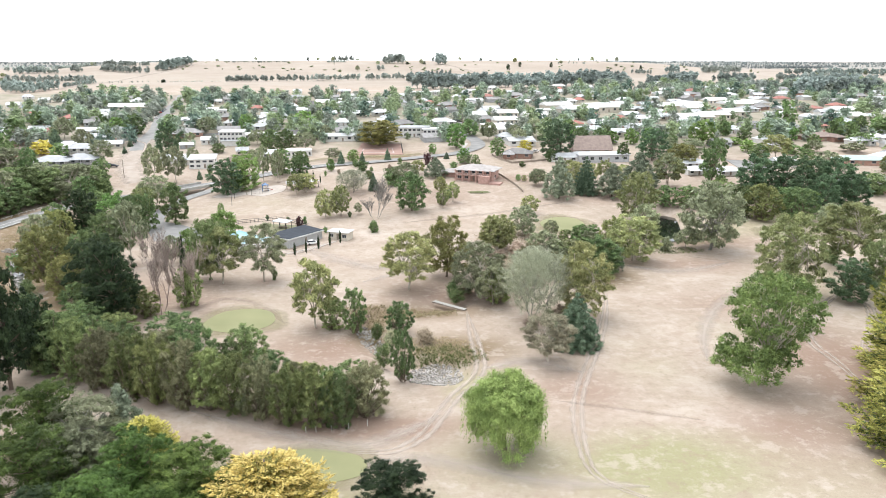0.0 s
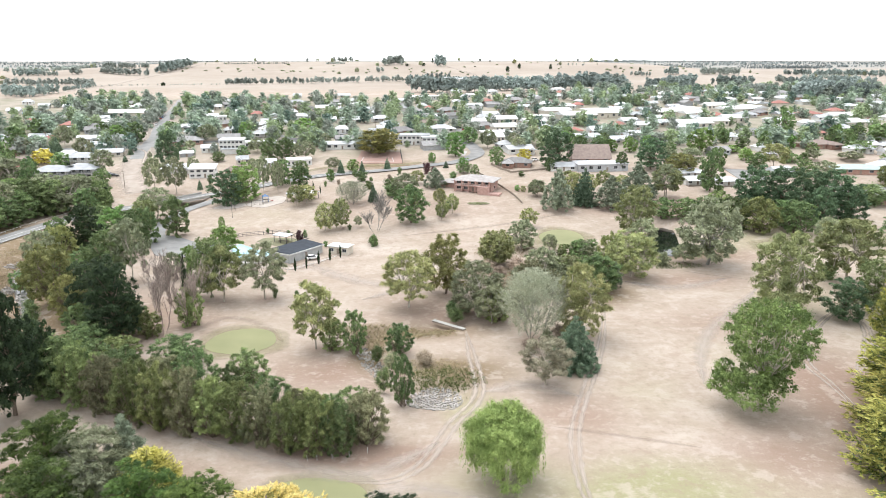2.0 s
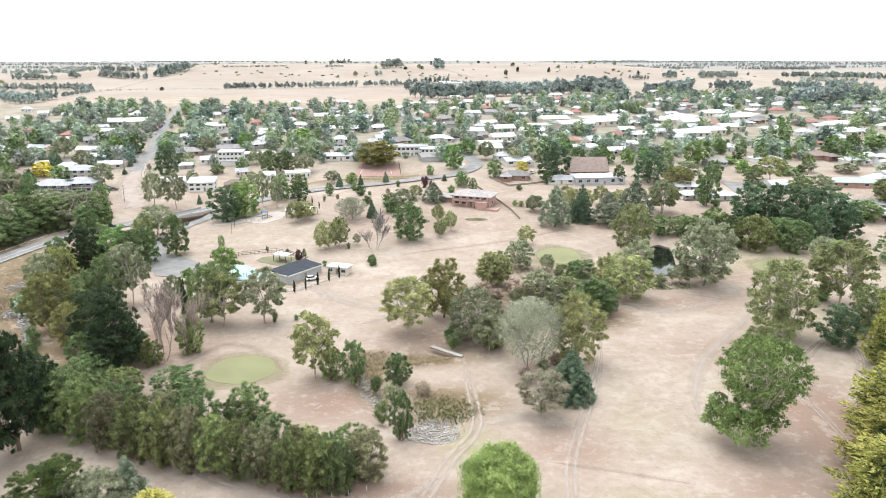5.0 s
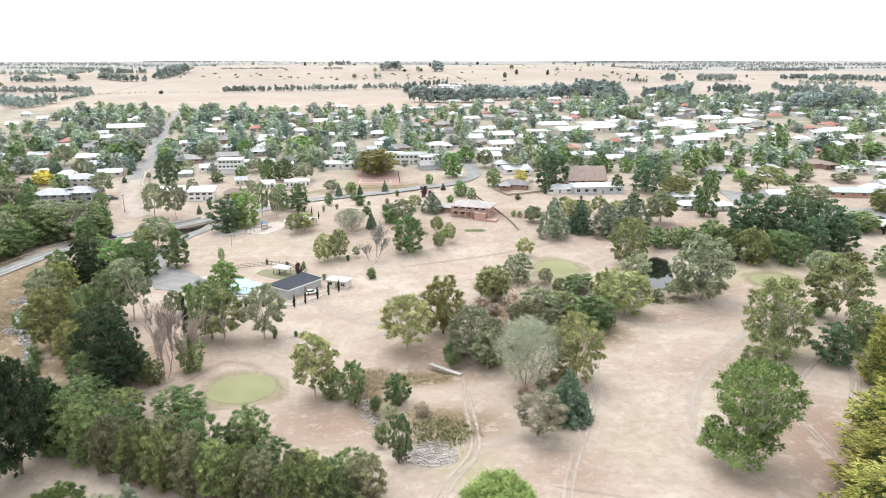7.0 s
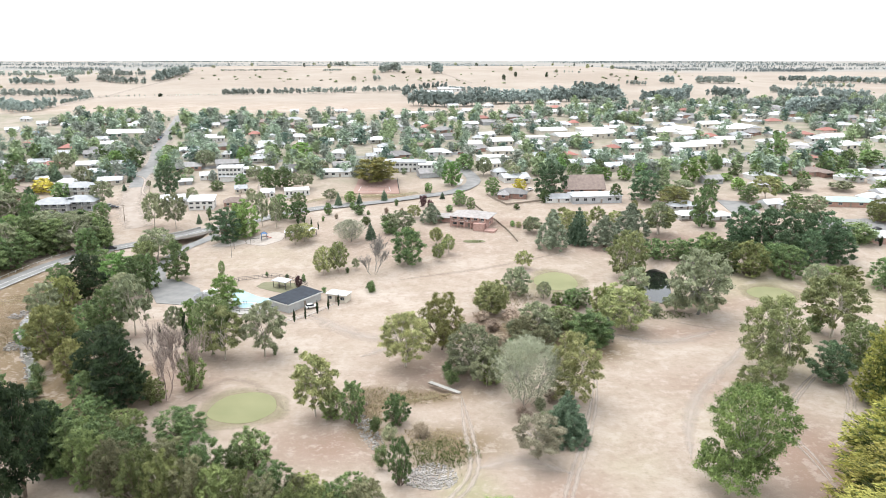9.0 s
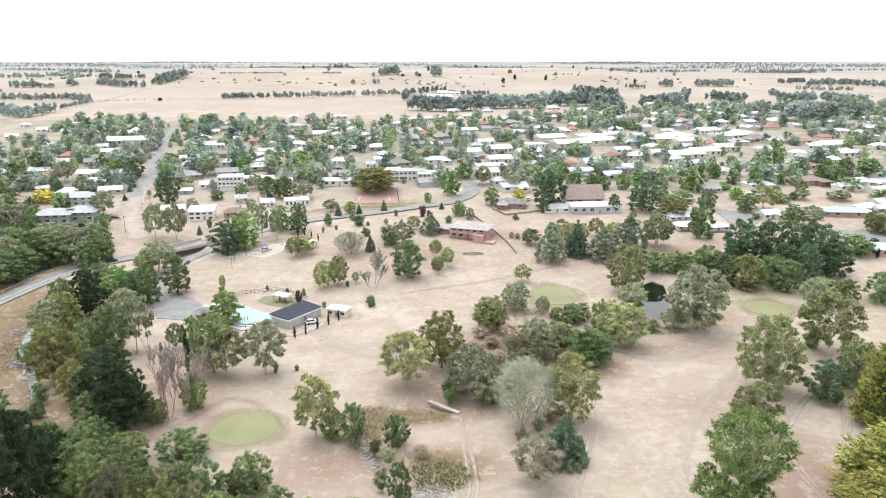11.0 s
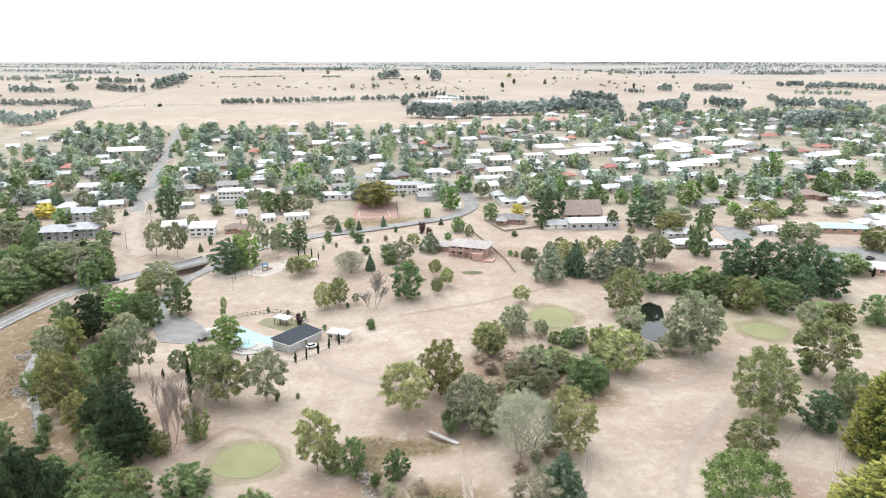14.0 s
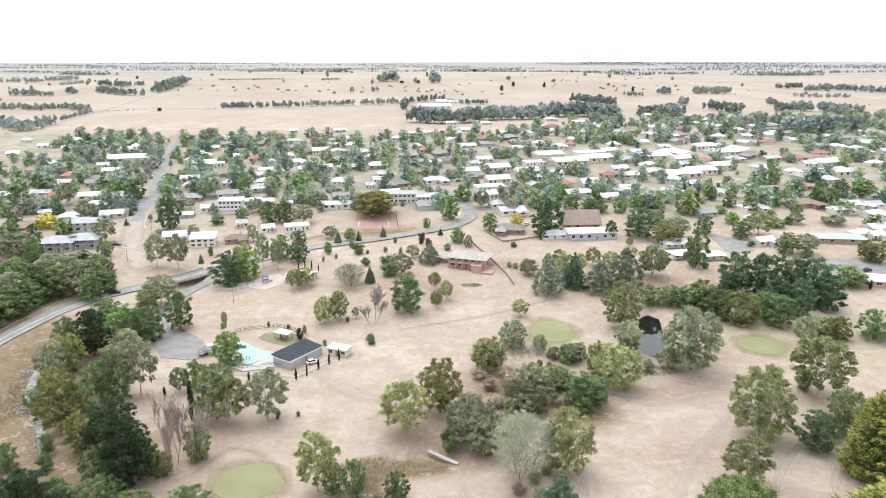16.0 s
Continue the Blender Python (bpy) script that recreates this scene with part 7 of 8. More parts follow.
# ---- car park and lower road ----
tagged(slab("car_park", [(-115.6, 268.0), (-109.6, 266.4), (-100.3, 260.9), (-91.0, 252.6), (-86.0, 240.0), (-87.8, 234.1), (-101.4, 236.7), (-108.0, 248.5), (-112.6, 257.5)], 0.1, 0.5, M_ASPHALT), kind="structure", label="grey asphalt car park")
tagged(ribbon("driveway", [(-106.0, 325.0), (-110.4, 315.3), (-115.1, 304.2), (-116.6, 286.9), (-114.3, 273.0), (-110.5, 262.0)], 5.5, M_ASPHALT, 0.12), label="asphalt driveway into a car park")
tagged(ribbon("road_line", ROAD[:12], 0.25, M_WHITE, 0.17, offset=0.0, flat=True), label="white centre line")
tagged(ribbon("road_line", ROAD[:12], 0.2, M_WHITE, 0.17, offset=3.4, flat=True), label="white edge line")
tagged(ribbon("road_line", ROAD[:12], 0.2, M_WHITE, 0.17, offset=-3.4, flat=True), label="white edge line")
tagged(ribbon("footpath", ROAD[9:17], 2.0, M_CONCRETE, 0.16, offset=-7.0, flat=True), label="pale concrete footpath beside a road")
tagged(ribbon("footpath", ROAD[5:9], 1.6, M_CONCRETE, 0.2, offset=-6.6, flat=True), label="pale concrete footpath beside a road")
for off in (-5.0, 5.0):
    tagged(ribbon("bridge_parapet", ROAD[6:9], 0.35, M_CONCRETE, 1.05, offset=off, flat=True, thick=1.2), label="pale concrete bridge parapet")


def guard_rail(pts, label):
    fence("guard_rail", pts, 0.8, M_WHITE, 4.0, (0.85,), label)


guard_rail([(-175.2, 261.8), (-172.3, 276.9), (-168.1, 291.6), (-161.6, 304.0)], "white steel guard rail beside a road")
tagged(ribbon("gravel_apron", [(-182.9, 418.7), (-176.9, 397.2), (-169.1, 374.9), (-158.1, 352.4), (-148.7, 336.4)], 17, M_TRACK, 0.09), label="pale gravel verge beside a street")
tagged(ribbon("gravel_path", [(-197.3, 433.7), (-192.1, 439.3), (-183.5, 431.7), (-174.4, 405.2), (-167.9, 396.1)], 2.0, M_TRACK, 0.1), label="pale winding path in a small reserve")
tagged(ribbon("lane", [(-93.3, 342.9), (-96.8, 361.4), (-100.2, 382.2), (-105.9, 408.2), (-109.8, 427.4)], 4.0, M_TRACK, 0.1), label="pale lane between houses")

# ---- creek, pond and scrub ----
for pts, half, depth in CREEKS[:1]:
    line = [(x, y, ground_z(x, y) - depth + 0.35) for x, y in pts]
    tagged(ribbon("creek_water", line, 2.4, M_CREEK, 0.0), label="shallow stony creek with grey water")
pond_pts = [(84.5, 272.6), (90.5, 277.7), (92.7, 272.5), (89.4, 256.1), (83.7, 237.2), (77.2, 236.1), (76.2, 242.5), (79.6, 256.2)]
pond_line = [(q.x, q.y) for q in curve_points(pond_pts + pond_pts[:1], 3)][:-1]
tagged(slab("pond_water", pond_line, 0.0, 0.6, M_POND, 0.3), kind="structure", label="still dark pond that mirrors the sky")


def tufts(name, cx, cy, rx, ry, n, h, mat, label, turn=0.0, seed=1):
    """A patch of coarse grass blades."""
    r = random.Random(seed)
    v, f = [], []
    c, s = math.cos(radians(turn)), math.sin(radians(turn))
    for _ in range(int(n * 1.6)):
        a, d = r.uniform(0, 6.283), math.sqrt(r.random()) * r.uniform(0.75, 1.15)
        px, py = rx * d * math.cos(a), ry * d * math.sin(a)
        x, y = cx + c * px - s * py, cy + s * px + c * py
        z = ground_z(x, y) - carve(x, y) - 0.1
        hh = h * r.uniform(0.35, 0.85)
        for _ in range(5):
            b = r.uniform(0, 6.283)
            w = 0.07 * hh + 0.02
            lx, ly = math.cos(b) * hh * 0.8, math.sin(b) * hh * 0.8
            k = len(v)
            v += [(x - math.sin(b) * w, y + math.cos(b) * w, z), (x + math.sin(b) * w, y - math.cos(b) * w, z), (x + lx, y + ly, z + hh)]
            f.append((k, k + 1, k + 2))
    return tagged(part(name, (v, f), mat), label=label, category="grass", kind="stuff")


def stones(name, cx, cy, rx, ry, n, size, label, turn=0.0, seed=2):
    """A bed of loose stones, joined."""
    r = random.Random(seed)
    c, s = math.cos(radians(turn)), math.sin(radians(turn))
    v, f = [], []
    cube = [(-1, -1, -1), (1, -1, -1), (1, 1, -1), (-1, 1, -1), (-0.7, -0.7, 1), (0.7, -0.7, 1), (0.7, 0.7, 1), (-0.7, 0.7, 1)]
    for _ in range(n):
        a, d = r.uniform(0, 6.283), math.sqrt(r.random())
        px, py = rx * d * math.cos(a), ry * d * math.sin(a)
        x, y = cx + c * px - s * py, cy + s * px + c * py
        z = ground_z(x, y) - carve(x, y) * 0.85
        k, q = len(v), size * r.uniform(0.4, 1.2)
        t = r.uniform(0, 3.1)
        for ax, ay, az in cube:
            ax, ay = ax * r.uniform(0.7, 1.2), ay * r.uniform(0.6, 1.0)
            v.append((x + q * (ax * math.cos(t) - ay * math.sin(t)), y + q * (ax * math.sin(t) + ay * math.cos(t)), z + q * 0.5 * az))
        f += [tuple(k + i for i in g) for g in ((4, 5, 6, 7), (0, 1, 5, 4), (1, 2, 6, 5), (2, 3, 7, 6), (3, 0, 4, 7))]
    return tagged(part(name, (v, f), M_STONE), label=label, category="stones", kind="stuff")


stones("rock_bed", -1.8, 129.8, 6.0, 5.0, 800, 0.24, "bed of pale grey stones in a dry creek")
stones("rock_bed", -16.7, 149.3, 2.5, 9, 200, 0.3, "pale stones along a dry creek", 20, 3)
for k, ((ax, ay), (bx, by)) in enumerate(zip(CREEKS[0][0], CREEKS[0][0][1:])):
    stones("creek_stones", (ax + bx) / 2, (ay + by) / 2, 2.2, math.hypot(bx - ax, by - ay) * 0.6, 170, 0.42, "grey stones in a shallow creek", math.degrees(math.atan2(by - ay, bx - ax)) - 90, 40 + k)
stones("creek_stones", -131.9, 208.6, 3.0, 14, 260, 0.5, "grey stones in a shallow creek", 6, 4)
stones("creek_stones", -141.8, 230.7, 3.0, 10, 160, 0.5, "grey stones in a shallow creek", -25, 5)
tufts("dry_reeds", -12.0, 165.4, 16, 5, 900, 0.8, M_REED, "dry brown reeds beside a creek", 0, 1)
tufts("dry_reeds", -17.9, 156.4, 4, 12, 450, 0.8, M_REED, "dry brown reeds beside a creek", 15, 2)
tufts("green_tussocks", 0.1, 138.2, 9, 6, 700, 0.8, M_TUSSOCK, "green tussock grass beside a creek", 0, 3)
tufts("green_tussocks", -1.6, 131.1, 7, 6, 160, 0.6, M_TUSSOCK, "green tussock grass among stones", 0, 31)
tufts("dry_reeds", -3.0, 143.7, 9, 5, 400, 0.7, M_REED, "dry brown reeds beside a creek", 0, 4)
tufts("dry_reeds", -135.4, 208.6, 7, 30, 1800, 0.7, M_REED, "long dry brown grass beside a creek", 4, 5)
tufts("dry_reeds", -145.9, 217.7, 12, 45, 2600, 0.6, M_REED, "long dry brown grass on a road bank", -20, 6)
tufts("dry_reeds", -148.7, 247.3, 6, 22, 900, 0.6, M_REED, "long dry brown grass on a road bank", -35, 7)
tufts("dry_reeds", 24.2, 239.6, 14, 10, 700, 0.6, M_REED, "dry brown reeds in a hollow", 0, 8)
tufts("dry_reeds", 38.0, 214.7, 16, 8, 900, 0.7, M_REED, "dry brown reeds among shrubs", 0, 9)
tufts("green_tussocks", 74.9, 223.4, 12, 4, 400, 0.7, M_TUSSOCK, "rank green grass below a pond", 0, 10)

# ---- footbridge ----
ax, ay = -2.4, 173.1
bx, by = 5.7, 166.6
bridge = empty("footbridge", (ax + bx) / 2, (ay + by) / 2, ground_z(ax, ay) + 0.15, math.degrees(math.atan2(by - ay, bx - ax)))
half = math.hypot(bx - ax, by - ay) / 2
n_plank = int(half * 2 / 0.5)
for k in range(n_plank):
    u = -half + (k + 0.5) * 2 * half / n_plank
    part("plank", boxes((u - 0.22, u + 0.22, -0.62, 0.62, 0, 0.07)), M_CONCRETE, bridge)
for s in (-0.52, 0.52):
    part("beam", boxes((-half, half, s - 0.1, s + 0.1, -0.35, -0.01)), M_TIMBER, bridge)
tagged(bridge, label="pale plank footbridge over a dry creek", category="bridge")

# ---- brick house on the rise ----
bh = house("brick_house", 16.5, 331.3, -20, 17.5, 12, 5.4, "hip", 1.7, "pink", "ash", 2, "two-storey pink brick house with a grey hip roof and balconies", "house", 5, over=1.5)
part("balcony_floor", boxes((-8.7, 8.7, -8.2, -6.0, 2.6, 2.85)), M_WALL["pink"], bh)
for k in range(6):
    u = -8.5 + 3.4 * k
    part("pillar", boxes((u - 0.25, u + 0.25, -8.2, -7.8, -1.0, 5.3)), M_WALL["pink"], bh)
rail_line(bh, -8.5, -8.1, 8.5, -8.1, 2.85, 1.0, M_WHITE)
part("bay", boxes((3.5, 8.5, -10.2, -8.21, -1.0, 2.8), (3.4, 8.6, -10.3, -8.21, 2.81, 3.0)), M_WALL["pink"], bh)
part("terrace", boxes((8.8, 14, -10.5, -5.0, -1.4, 0.1)), M_WALL["pink"], bh)
part("garage_roof", roof_mesh("hip", 10, 8, 3.0, 1.2), M_ROOF["ash"], bh).location = (-13.4, 2, 0)
part("garage_wall", boxes((-17.8, -8.8, -1.5, 5.5, -1.2, 3.0)), M_WALL["pink"], bh)
disc("garden_bed", 15.8, 304.9, 5.5, 2.2, 0, M_LAWN, 0.08, 0.1, 8)
tufts("garden_bed_plants", 15.8, 304.9, 5, 1.8, 160, 0.6, M_TUSSOCK, "low green plants in an oval garden bed", 0, 21)
fence("paddock_fence", [(18.1, 366.3), (22.6, 351.8), (28.4, 334.0), (32.8, 317.9), (35.5, 303.6)], 1.4, M_TIMBER, 2.4, (0.5,), "dark timber paling fence down a slope", True)
fence("garden_fence", [(27.0, 385.4), (31.5, 373.6), (36.1, 364.5), (44.9, 367.4), (55.2, 372.0)], 1.5, M_TIMBER, 2.4, (0.5,), "weathered timber paling fence round a garden", True)
tagged(slab("tennis_court", [(-49.1, 389.8), (-22.4, 389.6), (-25.4, 420.0), (-49.0, 422.3)], 0.12, 0.6, M_COURT), kind="structure", label="red clay tennis court")
fence("court_fence", [(-22.4, 389.6), (-25.4, 420.0)], 3.0, M_METAL_DARK, 3.0, (0.3, 0.95), "tall dark court fence")
COURT = [(-46.0, 394.5), (-27.7, 394.3), (-29.4, 405.5), (-45.8, 405.6)]
for a, b in zip(COURT, COURT[1:] + COURT[:1]):
    tagged(ribbon("court_line", [a, b], 0.3, M_WHITE, 0.17), label="white court line")
tagged(ribbon("court_bank", [(-71.7, 371.7), (-63.9, 377.5), (-51.2, 380.7), (-22.7, 385.9), (-11.7, 391.3)], 6, M_FRINGE, 0.08), label="grassy bank below a court")

# ---- two-storey lodgings and other landmarks ----
def balcony(root, w, d, z, deep, h_top):
    part("balcony_floor", boxes((-w / 2, w / 2, -d / 2 - deep, -d / 2 - 0.01, z - 0.15, z)), M_CONCRETE, root)
    rail_line(root, -w / 2 + 0.05, -d / 2 - deep + 0.05, w / 2 - 0.05, -d / 2 - deep + 0.05, z, 1.0, M_METAL_DARK)
    n = max(2, int(w / 4))
    for k in range(n + 1):
        u = -w / 2 + 0.1 + (w - 0.2) * k / n
        part("post", boxes((u - 0.08, u + 0.08, -d / 2 - deep + 0.02, -d / 2 - deep + 0.18, -1.0, h_top)), M_WHITE, root)


lodge = house("lodge", -204.7, 365.5, 6, 17, 11, 5.6, "hip", 2.0, "grey", "steel", 2, "two-storey grey lodge with a steel-grey hip roof and balconies", "building", 4, over=1.6)
balcony(lodge, 17, 11, 2.9, 1.5, 5.4)
lodge = house("lodge", -192.7, 370.2, 6, 15, 11, 5.6, "hip", 2.0, "grey", "steel", 2, "two-storey grey lodge with solar panels on a steel-grey roof", "building", 4, over=1.6)
balcony(lodge, 15, 11, 2.9, 1.5, 5.4)
pv = part("solar_panel", boxes((-6.5, -2.5, -4.5, -1.6, 6.75, 6.82)), M_GLASS_DARK, lodge, "dark solar panels")
pv.rotation_euler = (0, 0, 0)
lodge = house("lodge", -206.9, 400.0, 6, 16, 10, 5.6, "hip", 2.0, "white", "steel", 2, "two-storey white lodge with a steel-grey hip roof and a balcony", "building", 4, over=1.2)
balcony(lodge, 16, 10, 2.9, 1.5, 5.4)
modern = house("modern_house", -128.1, 371.3, 8, 13, 9, 4.6, "flat", 1.6, "white", "white", 2, "two-storey white house with a sloping white roof and glazed front", "house", 4)
block2 = house("apartment_block", -129.8, 433.1, 6, 14, 10, 8.0, "flat", 0.4, "white", "white", 3, "white three-storey block with rows of windows", "building", 6, door=False)
hall = house("school_hall", -61.6, 432.9, 4, 20, 8, 3.4, "gable", 1.4, "white", "white", 1, "long white single-storey hall with a white gable roof", "building", 5)
school = house("school_building", -19.6, 446.5, 2, 22, 9, 5.8, "flat", 0.6, "white", "pale", 2, "two-storey pale school building with long window bands", "building", 8)
school = house("school_building", -6.1, 441.3, 2, 13, 10, 5.6, "flat", 0.4, "white", "white", 2, "white flat-roofed school block with upper windows", "building", 5)
church = house("church_hall", 82.8, 394.1, 4, 21, 13, 3.6, "gable", 6.5, "brick", "brown", 1, "brick hall with a tall steep brown tiled roof", "church", 4, over=0.8)
annex = house("hall_annex", 85.0, 374.2, 6, 27, 11, 3.6, "flat", 0.5, "grey", "white", 1, "flat-roofed grey annex with a broad white roof", "building", 6)
pav = house("pavilion", 64.7, 373.3, 4, 14, 6, 2.6, "gable", 1.8, "white", "white", 1, "small white pavilion with twin peaked roofs", "building", 3)
house("unit", 127.2, 358.7, 10, 15, 8, 2.9, "hip", 1.4, "white", "white", 1, "white unit with a broad white roof and a veranda", "house", 4, porch=2.2)
house("unit", 124.7, 341.8, 10, 12, 7, 2.8, "hip", 1.2, "white", "white", 1, "white unit with a white roof and a veranda", "house", 3, porch=2.2)
house("unit", 139.3, 340.2, 10, 12, 7, 2.8, "hip", 1.2, "white", "white", 1, "white unit with a white roof beside a tall tree", "house", 3, porch=2.0)
house("green_roofed_house", 218.8, 366.1, -8, 26, 11, 2.9, "hip", 1.6, "brick", "green", 1, "long brick house with a pale green metal roof", "house", 5)
house("brick_building", 205.6, 304.5, -18, 20, 11, 3.2, "gable", 1.8, "pink", "white", 1, "red brick building with a pale roof", "building", 4)
house("blue_shed", -338.5, 584.2, 16, 12, 8, 3, "gable", 1.6, "cream", "blue", 1, "shed with a blue metal roof", "shed", 3)
tagged(slab("car_park", [(188.3, 336.8), (213.8, 339.5), (222.8, 329.5), (212.6, 312.7), (201.3, 317.7), (185.3, 317.8)], 0.12, 0.5, M_ASPHALT), kind="structure", label="grey asphalt car park")
tagged(slab("car_park", [(152.3, 375.3), (166.8, 371.7), (166.3, 350.5), (158.2, 346.0), (150.9, 350.6)], 0.12, 0.5, M_ASPHALT), kind="structure", label="grey asphalt forecourt")

# ---- playground ----
disc("sand_pit", -95.8, 310.1, 8, 4.5, 0, M_SAND, 0.08, 0.1, 4)
disc("sand_pit", -79.7, 312.3, 9, 9, 0, M_SAND, 0.08, 0.12, 6)
play = empty("play_frame", -80.5, 311.8, ground_z(-80.5, 311.8), 20)
for sx in (-1, 1):
    for sy in (-1, 1):
        part("pole", boxes((sx * 1.2 - 0.07, sx * 1.2 + 0.07, sy * 1.0 - 0.07, sy * 1.0 + 0.07, -0.2, 3.0)), M_CAR["blue"], play)
part("platform", boxes((-1.2, 1.2, -1.0, 1.0, 1.3, 1.42)), M_TIMBER, play)
part("canopy", roof_mesh("hip", 2.6, 2.2, 3.0, 0.8, 0.2, 0.06), M_CAR["blue"], play)
part("slide", ([(1.2, -0.4, 1.4), (1.2, 0.4, 1.4), (4.2, 0.4, 0.2), (4.2, -0.4, 0.2), (1.2, -0.4, 1.3), (1.2, 0.4, 1.3), (4.2, 0.4, 0.1), (4.2, -0.4, 0.1)], [(0, 1, 2, 3), (7, 6, 5, 4), (0, 3, 7, 4), (1, 5, 6, 2), (2, 6, 7, 3)]), M_CAR["red"], play)
tagged(play, label="blue playground frame with a slide on pale sand", category="play frame")
swing = empty("swing_set", -83.1, 307.3, ground_z(-83.1, 307.3), 15)
part("frame", boxes((-2.5, 2.5, -0.05, 0.05, 2.3, 2.4), (-2.5, -2.4, -0.9, -0.8, -0.2, 2.35), (-2.5, -2.4, 0.8, 0.9, -0.2, 2.35), (2.4, 2.5, -0.9, -0.8, -0.2, 2.35), (2.4, 2.5, 0.8, 0.9, -0.2, 2.35), (-2.5, -2.4, -0.9, 0.9, 2.3, 2.36), (2.4, 2.5, -0.9, 0.9, 2.3, 2.36)), M_METAL_DARK, swing)
for u in (-1, 1):
    part("seat", boxes((u - 0.25, u + 0.25, -0.1, 0.1, 0.5, 0.55), (u - 0.24, u - 0.22, -0.01, 0.01, 0.55, 2.3), (u + 0.22, u + 0.24, -0.01, 0.01, 0.55, 2.3)), M_TYRE, swing)
tagged(swing, label="dark metal swing set in a park", category="swing")


# ---- vehicles ----
def car(x, y, turn, colour, label, length=4.5, ute=False, z=None):
    root = empty("car", x, y, ground_z(x, y) + 0.18 if z is None else z, turn)
    k = length / 4.5
    prof = [(-2.2, 0.35), (-2.25, 0.8), (-1.3 if not ute else -2.2, 1.0), (2.0, 0.85), (2.25, 0.65), (2.2, 0.35)]
    v = [(a * k, s * 0.88, b) for s in (-1, 1) for a, b in prof]
    n = len(prof)
    f = [tuple(range(n)), tuple(range(2 * n - 1, n - 1, -1))] + [(i, i + n, (i + 1) % n + n, (i + 1) % n) for i in range(n)]
    part("body", (v, f), M_CAR[colour], root)
    cab = [(-1.9, 0.95, 0.8), (-1.5, 1.45, 0.66), (0.2, 1.48, 0.66), (1.0, 0.95, 0.8)] if not ute else [(-0.5, 0.95, 0.8), (-0.4, 1.6, 0.68), (0.6, 1.6, 0.68), (1.3, 0.95, 0.8)]
    v = [(a * k, s * c, b) for s in (-1, 1) for a, b, c in cab]
    part("glass", (v, [(0, 1, 2, 3), (7, 6, 5, 4), (0, 4, 5, 1), (2, 6, 7, 3)]), M_GLASS_DARK, root)
    part("roof", boxes((cab[1][0] * k - 0.05, cab[2][0] * k + 0.05, -0.68, 0.68, cab[1][1] + 0.0, cab[1][1] + 0.06)), M_CAR[colour], root)
    for sx in (-1.4, 1.4):
        for sy in (-0.82, 0.82):
            bm = bmesh.new()
            bmesh.ops.create_cone(bm, cap_ends=True, segments=12, radius1=0.33, radius2=0.33, depth=0.22, matrix=pose(sx * k, sy, 0.33, 90))
            part("wheel", bm, M_TYRE, root)
    return tagged(root, label=label, category="car")


def truck(x, y, turn, label):
    root = empty("truck", x, y, ground_z(x, y) + 0.12, turn)
    part("cab", boxes((1.6, 3.4, -1.1, 1.1, 0.6, 2.6), bevel=0.12), M_CAR["white"], root)
    part("windscreen", boxes((3.38, 3.43, -0.95, 0.95, 1.6, 2.4)), M_GLASS_DARK, root)
    part("tray", boxes((-3.4, 1.5, -1.15, 1.15, 0.9, 1.1), (-3.4, 1.5, -1.15, -1.05, 1.1, 2.6), (-3.4, 1.5, 1.05, 1.15, 1.1, 2.6), (-3.4, -3.3, -1.05, 1.05, 1.1, 2.6)), M_CAR["silver"], root)
    for sx in (-2.4, -1.2, 2.4):
        for sy in (-0.95, 0.95):
            bm = bmesh.new()
            bmesh.ops.create_cone(bm, cap_ends=True, segments=12, radius1=0.48, radius2=0.48, depth=0.3, matrix=pose(sx, sy, 0.48, 90))
            part("wheel", bm, M_TYRE, root)
    return tagged(root, label=label, category="truck")


car(-147.6, 303.4, 24, "black", "dark utility vehicle driving on the asphalt road", 5.0, True)
car(-175.5, 370.1, 4, "black", "black car parked beside lodgings", 4.8)
car(-179.6, 373.5, 95, "silver", "silver car parked beside lodgings")
car(-44.5, 230.2, 28, "white", "white car parked beside a pool building")
truck(-85.8, 240.0, 70, "white tray truck parked beside a pool")
truck(-83.4, 241.5, 75, "white tray truck with a tall tray parked beside a pool")
cc = ["white", "silver", "blue", "red", "black", "white"]
for k, q in enumerate([(-232.0, 591.6), (-229.8, 583.1), (-227.6, 574.7), (-225.8, 566.6), (-227.2, 596.0), (-216.3, 532.6)]):
    car(*q, 105, cc[k], "parked car along a town street")
for k, q in enumerate([(99.8, 421.8), (103.6, 422.6), (85.0, 421.1), (15.7, 503.7), (11.6, 513.5), (52.7, 396.1)]):
    car(*q, 10 + 40 * (k % 2), cc[k], "parked car in town")
car(-67.7, 476.0, 5, "black", "dark car on a cross street")
car(-74.9, 474.7, 5, "white", "white car on a cross street")
car(193.9, 325.1, 20, "black", "dark car in a car park")
car(208.0, 320.1, 20, "black", "dark car beside a hedge in a car park")
car(-98.6, 481.7, 5, "silver", "silver car on a cross street")


# ---- poles ----
def pole(x, y, h, turn=0, arms=1, mat=M_TIMBER, label="timber power pole with a crossarm"):
    root = empty("power_pole", x, y, ground_z(x, y), turn)
    bm = bmesh.new()
    bmesh.ops.create_cone(bm, cap_ends=True, segments=8, radius1=0.17 if arms else 0.09, radius2=0.11 if arms else 0.05, depth=h + 0.5, matrix=pose(0, 0, h / 2 - 0.25))
    part("pole", bm, mat, root)
    for k in range(arms):
        part("crossarm", boxes((-1.1, 1.1, -0.06, 0.06, h - 0.6 - k * 0.9, h - 0.48 - k * 0.9)), M_TIMBER, root)
    return tagged(root, label=label, category="pole")


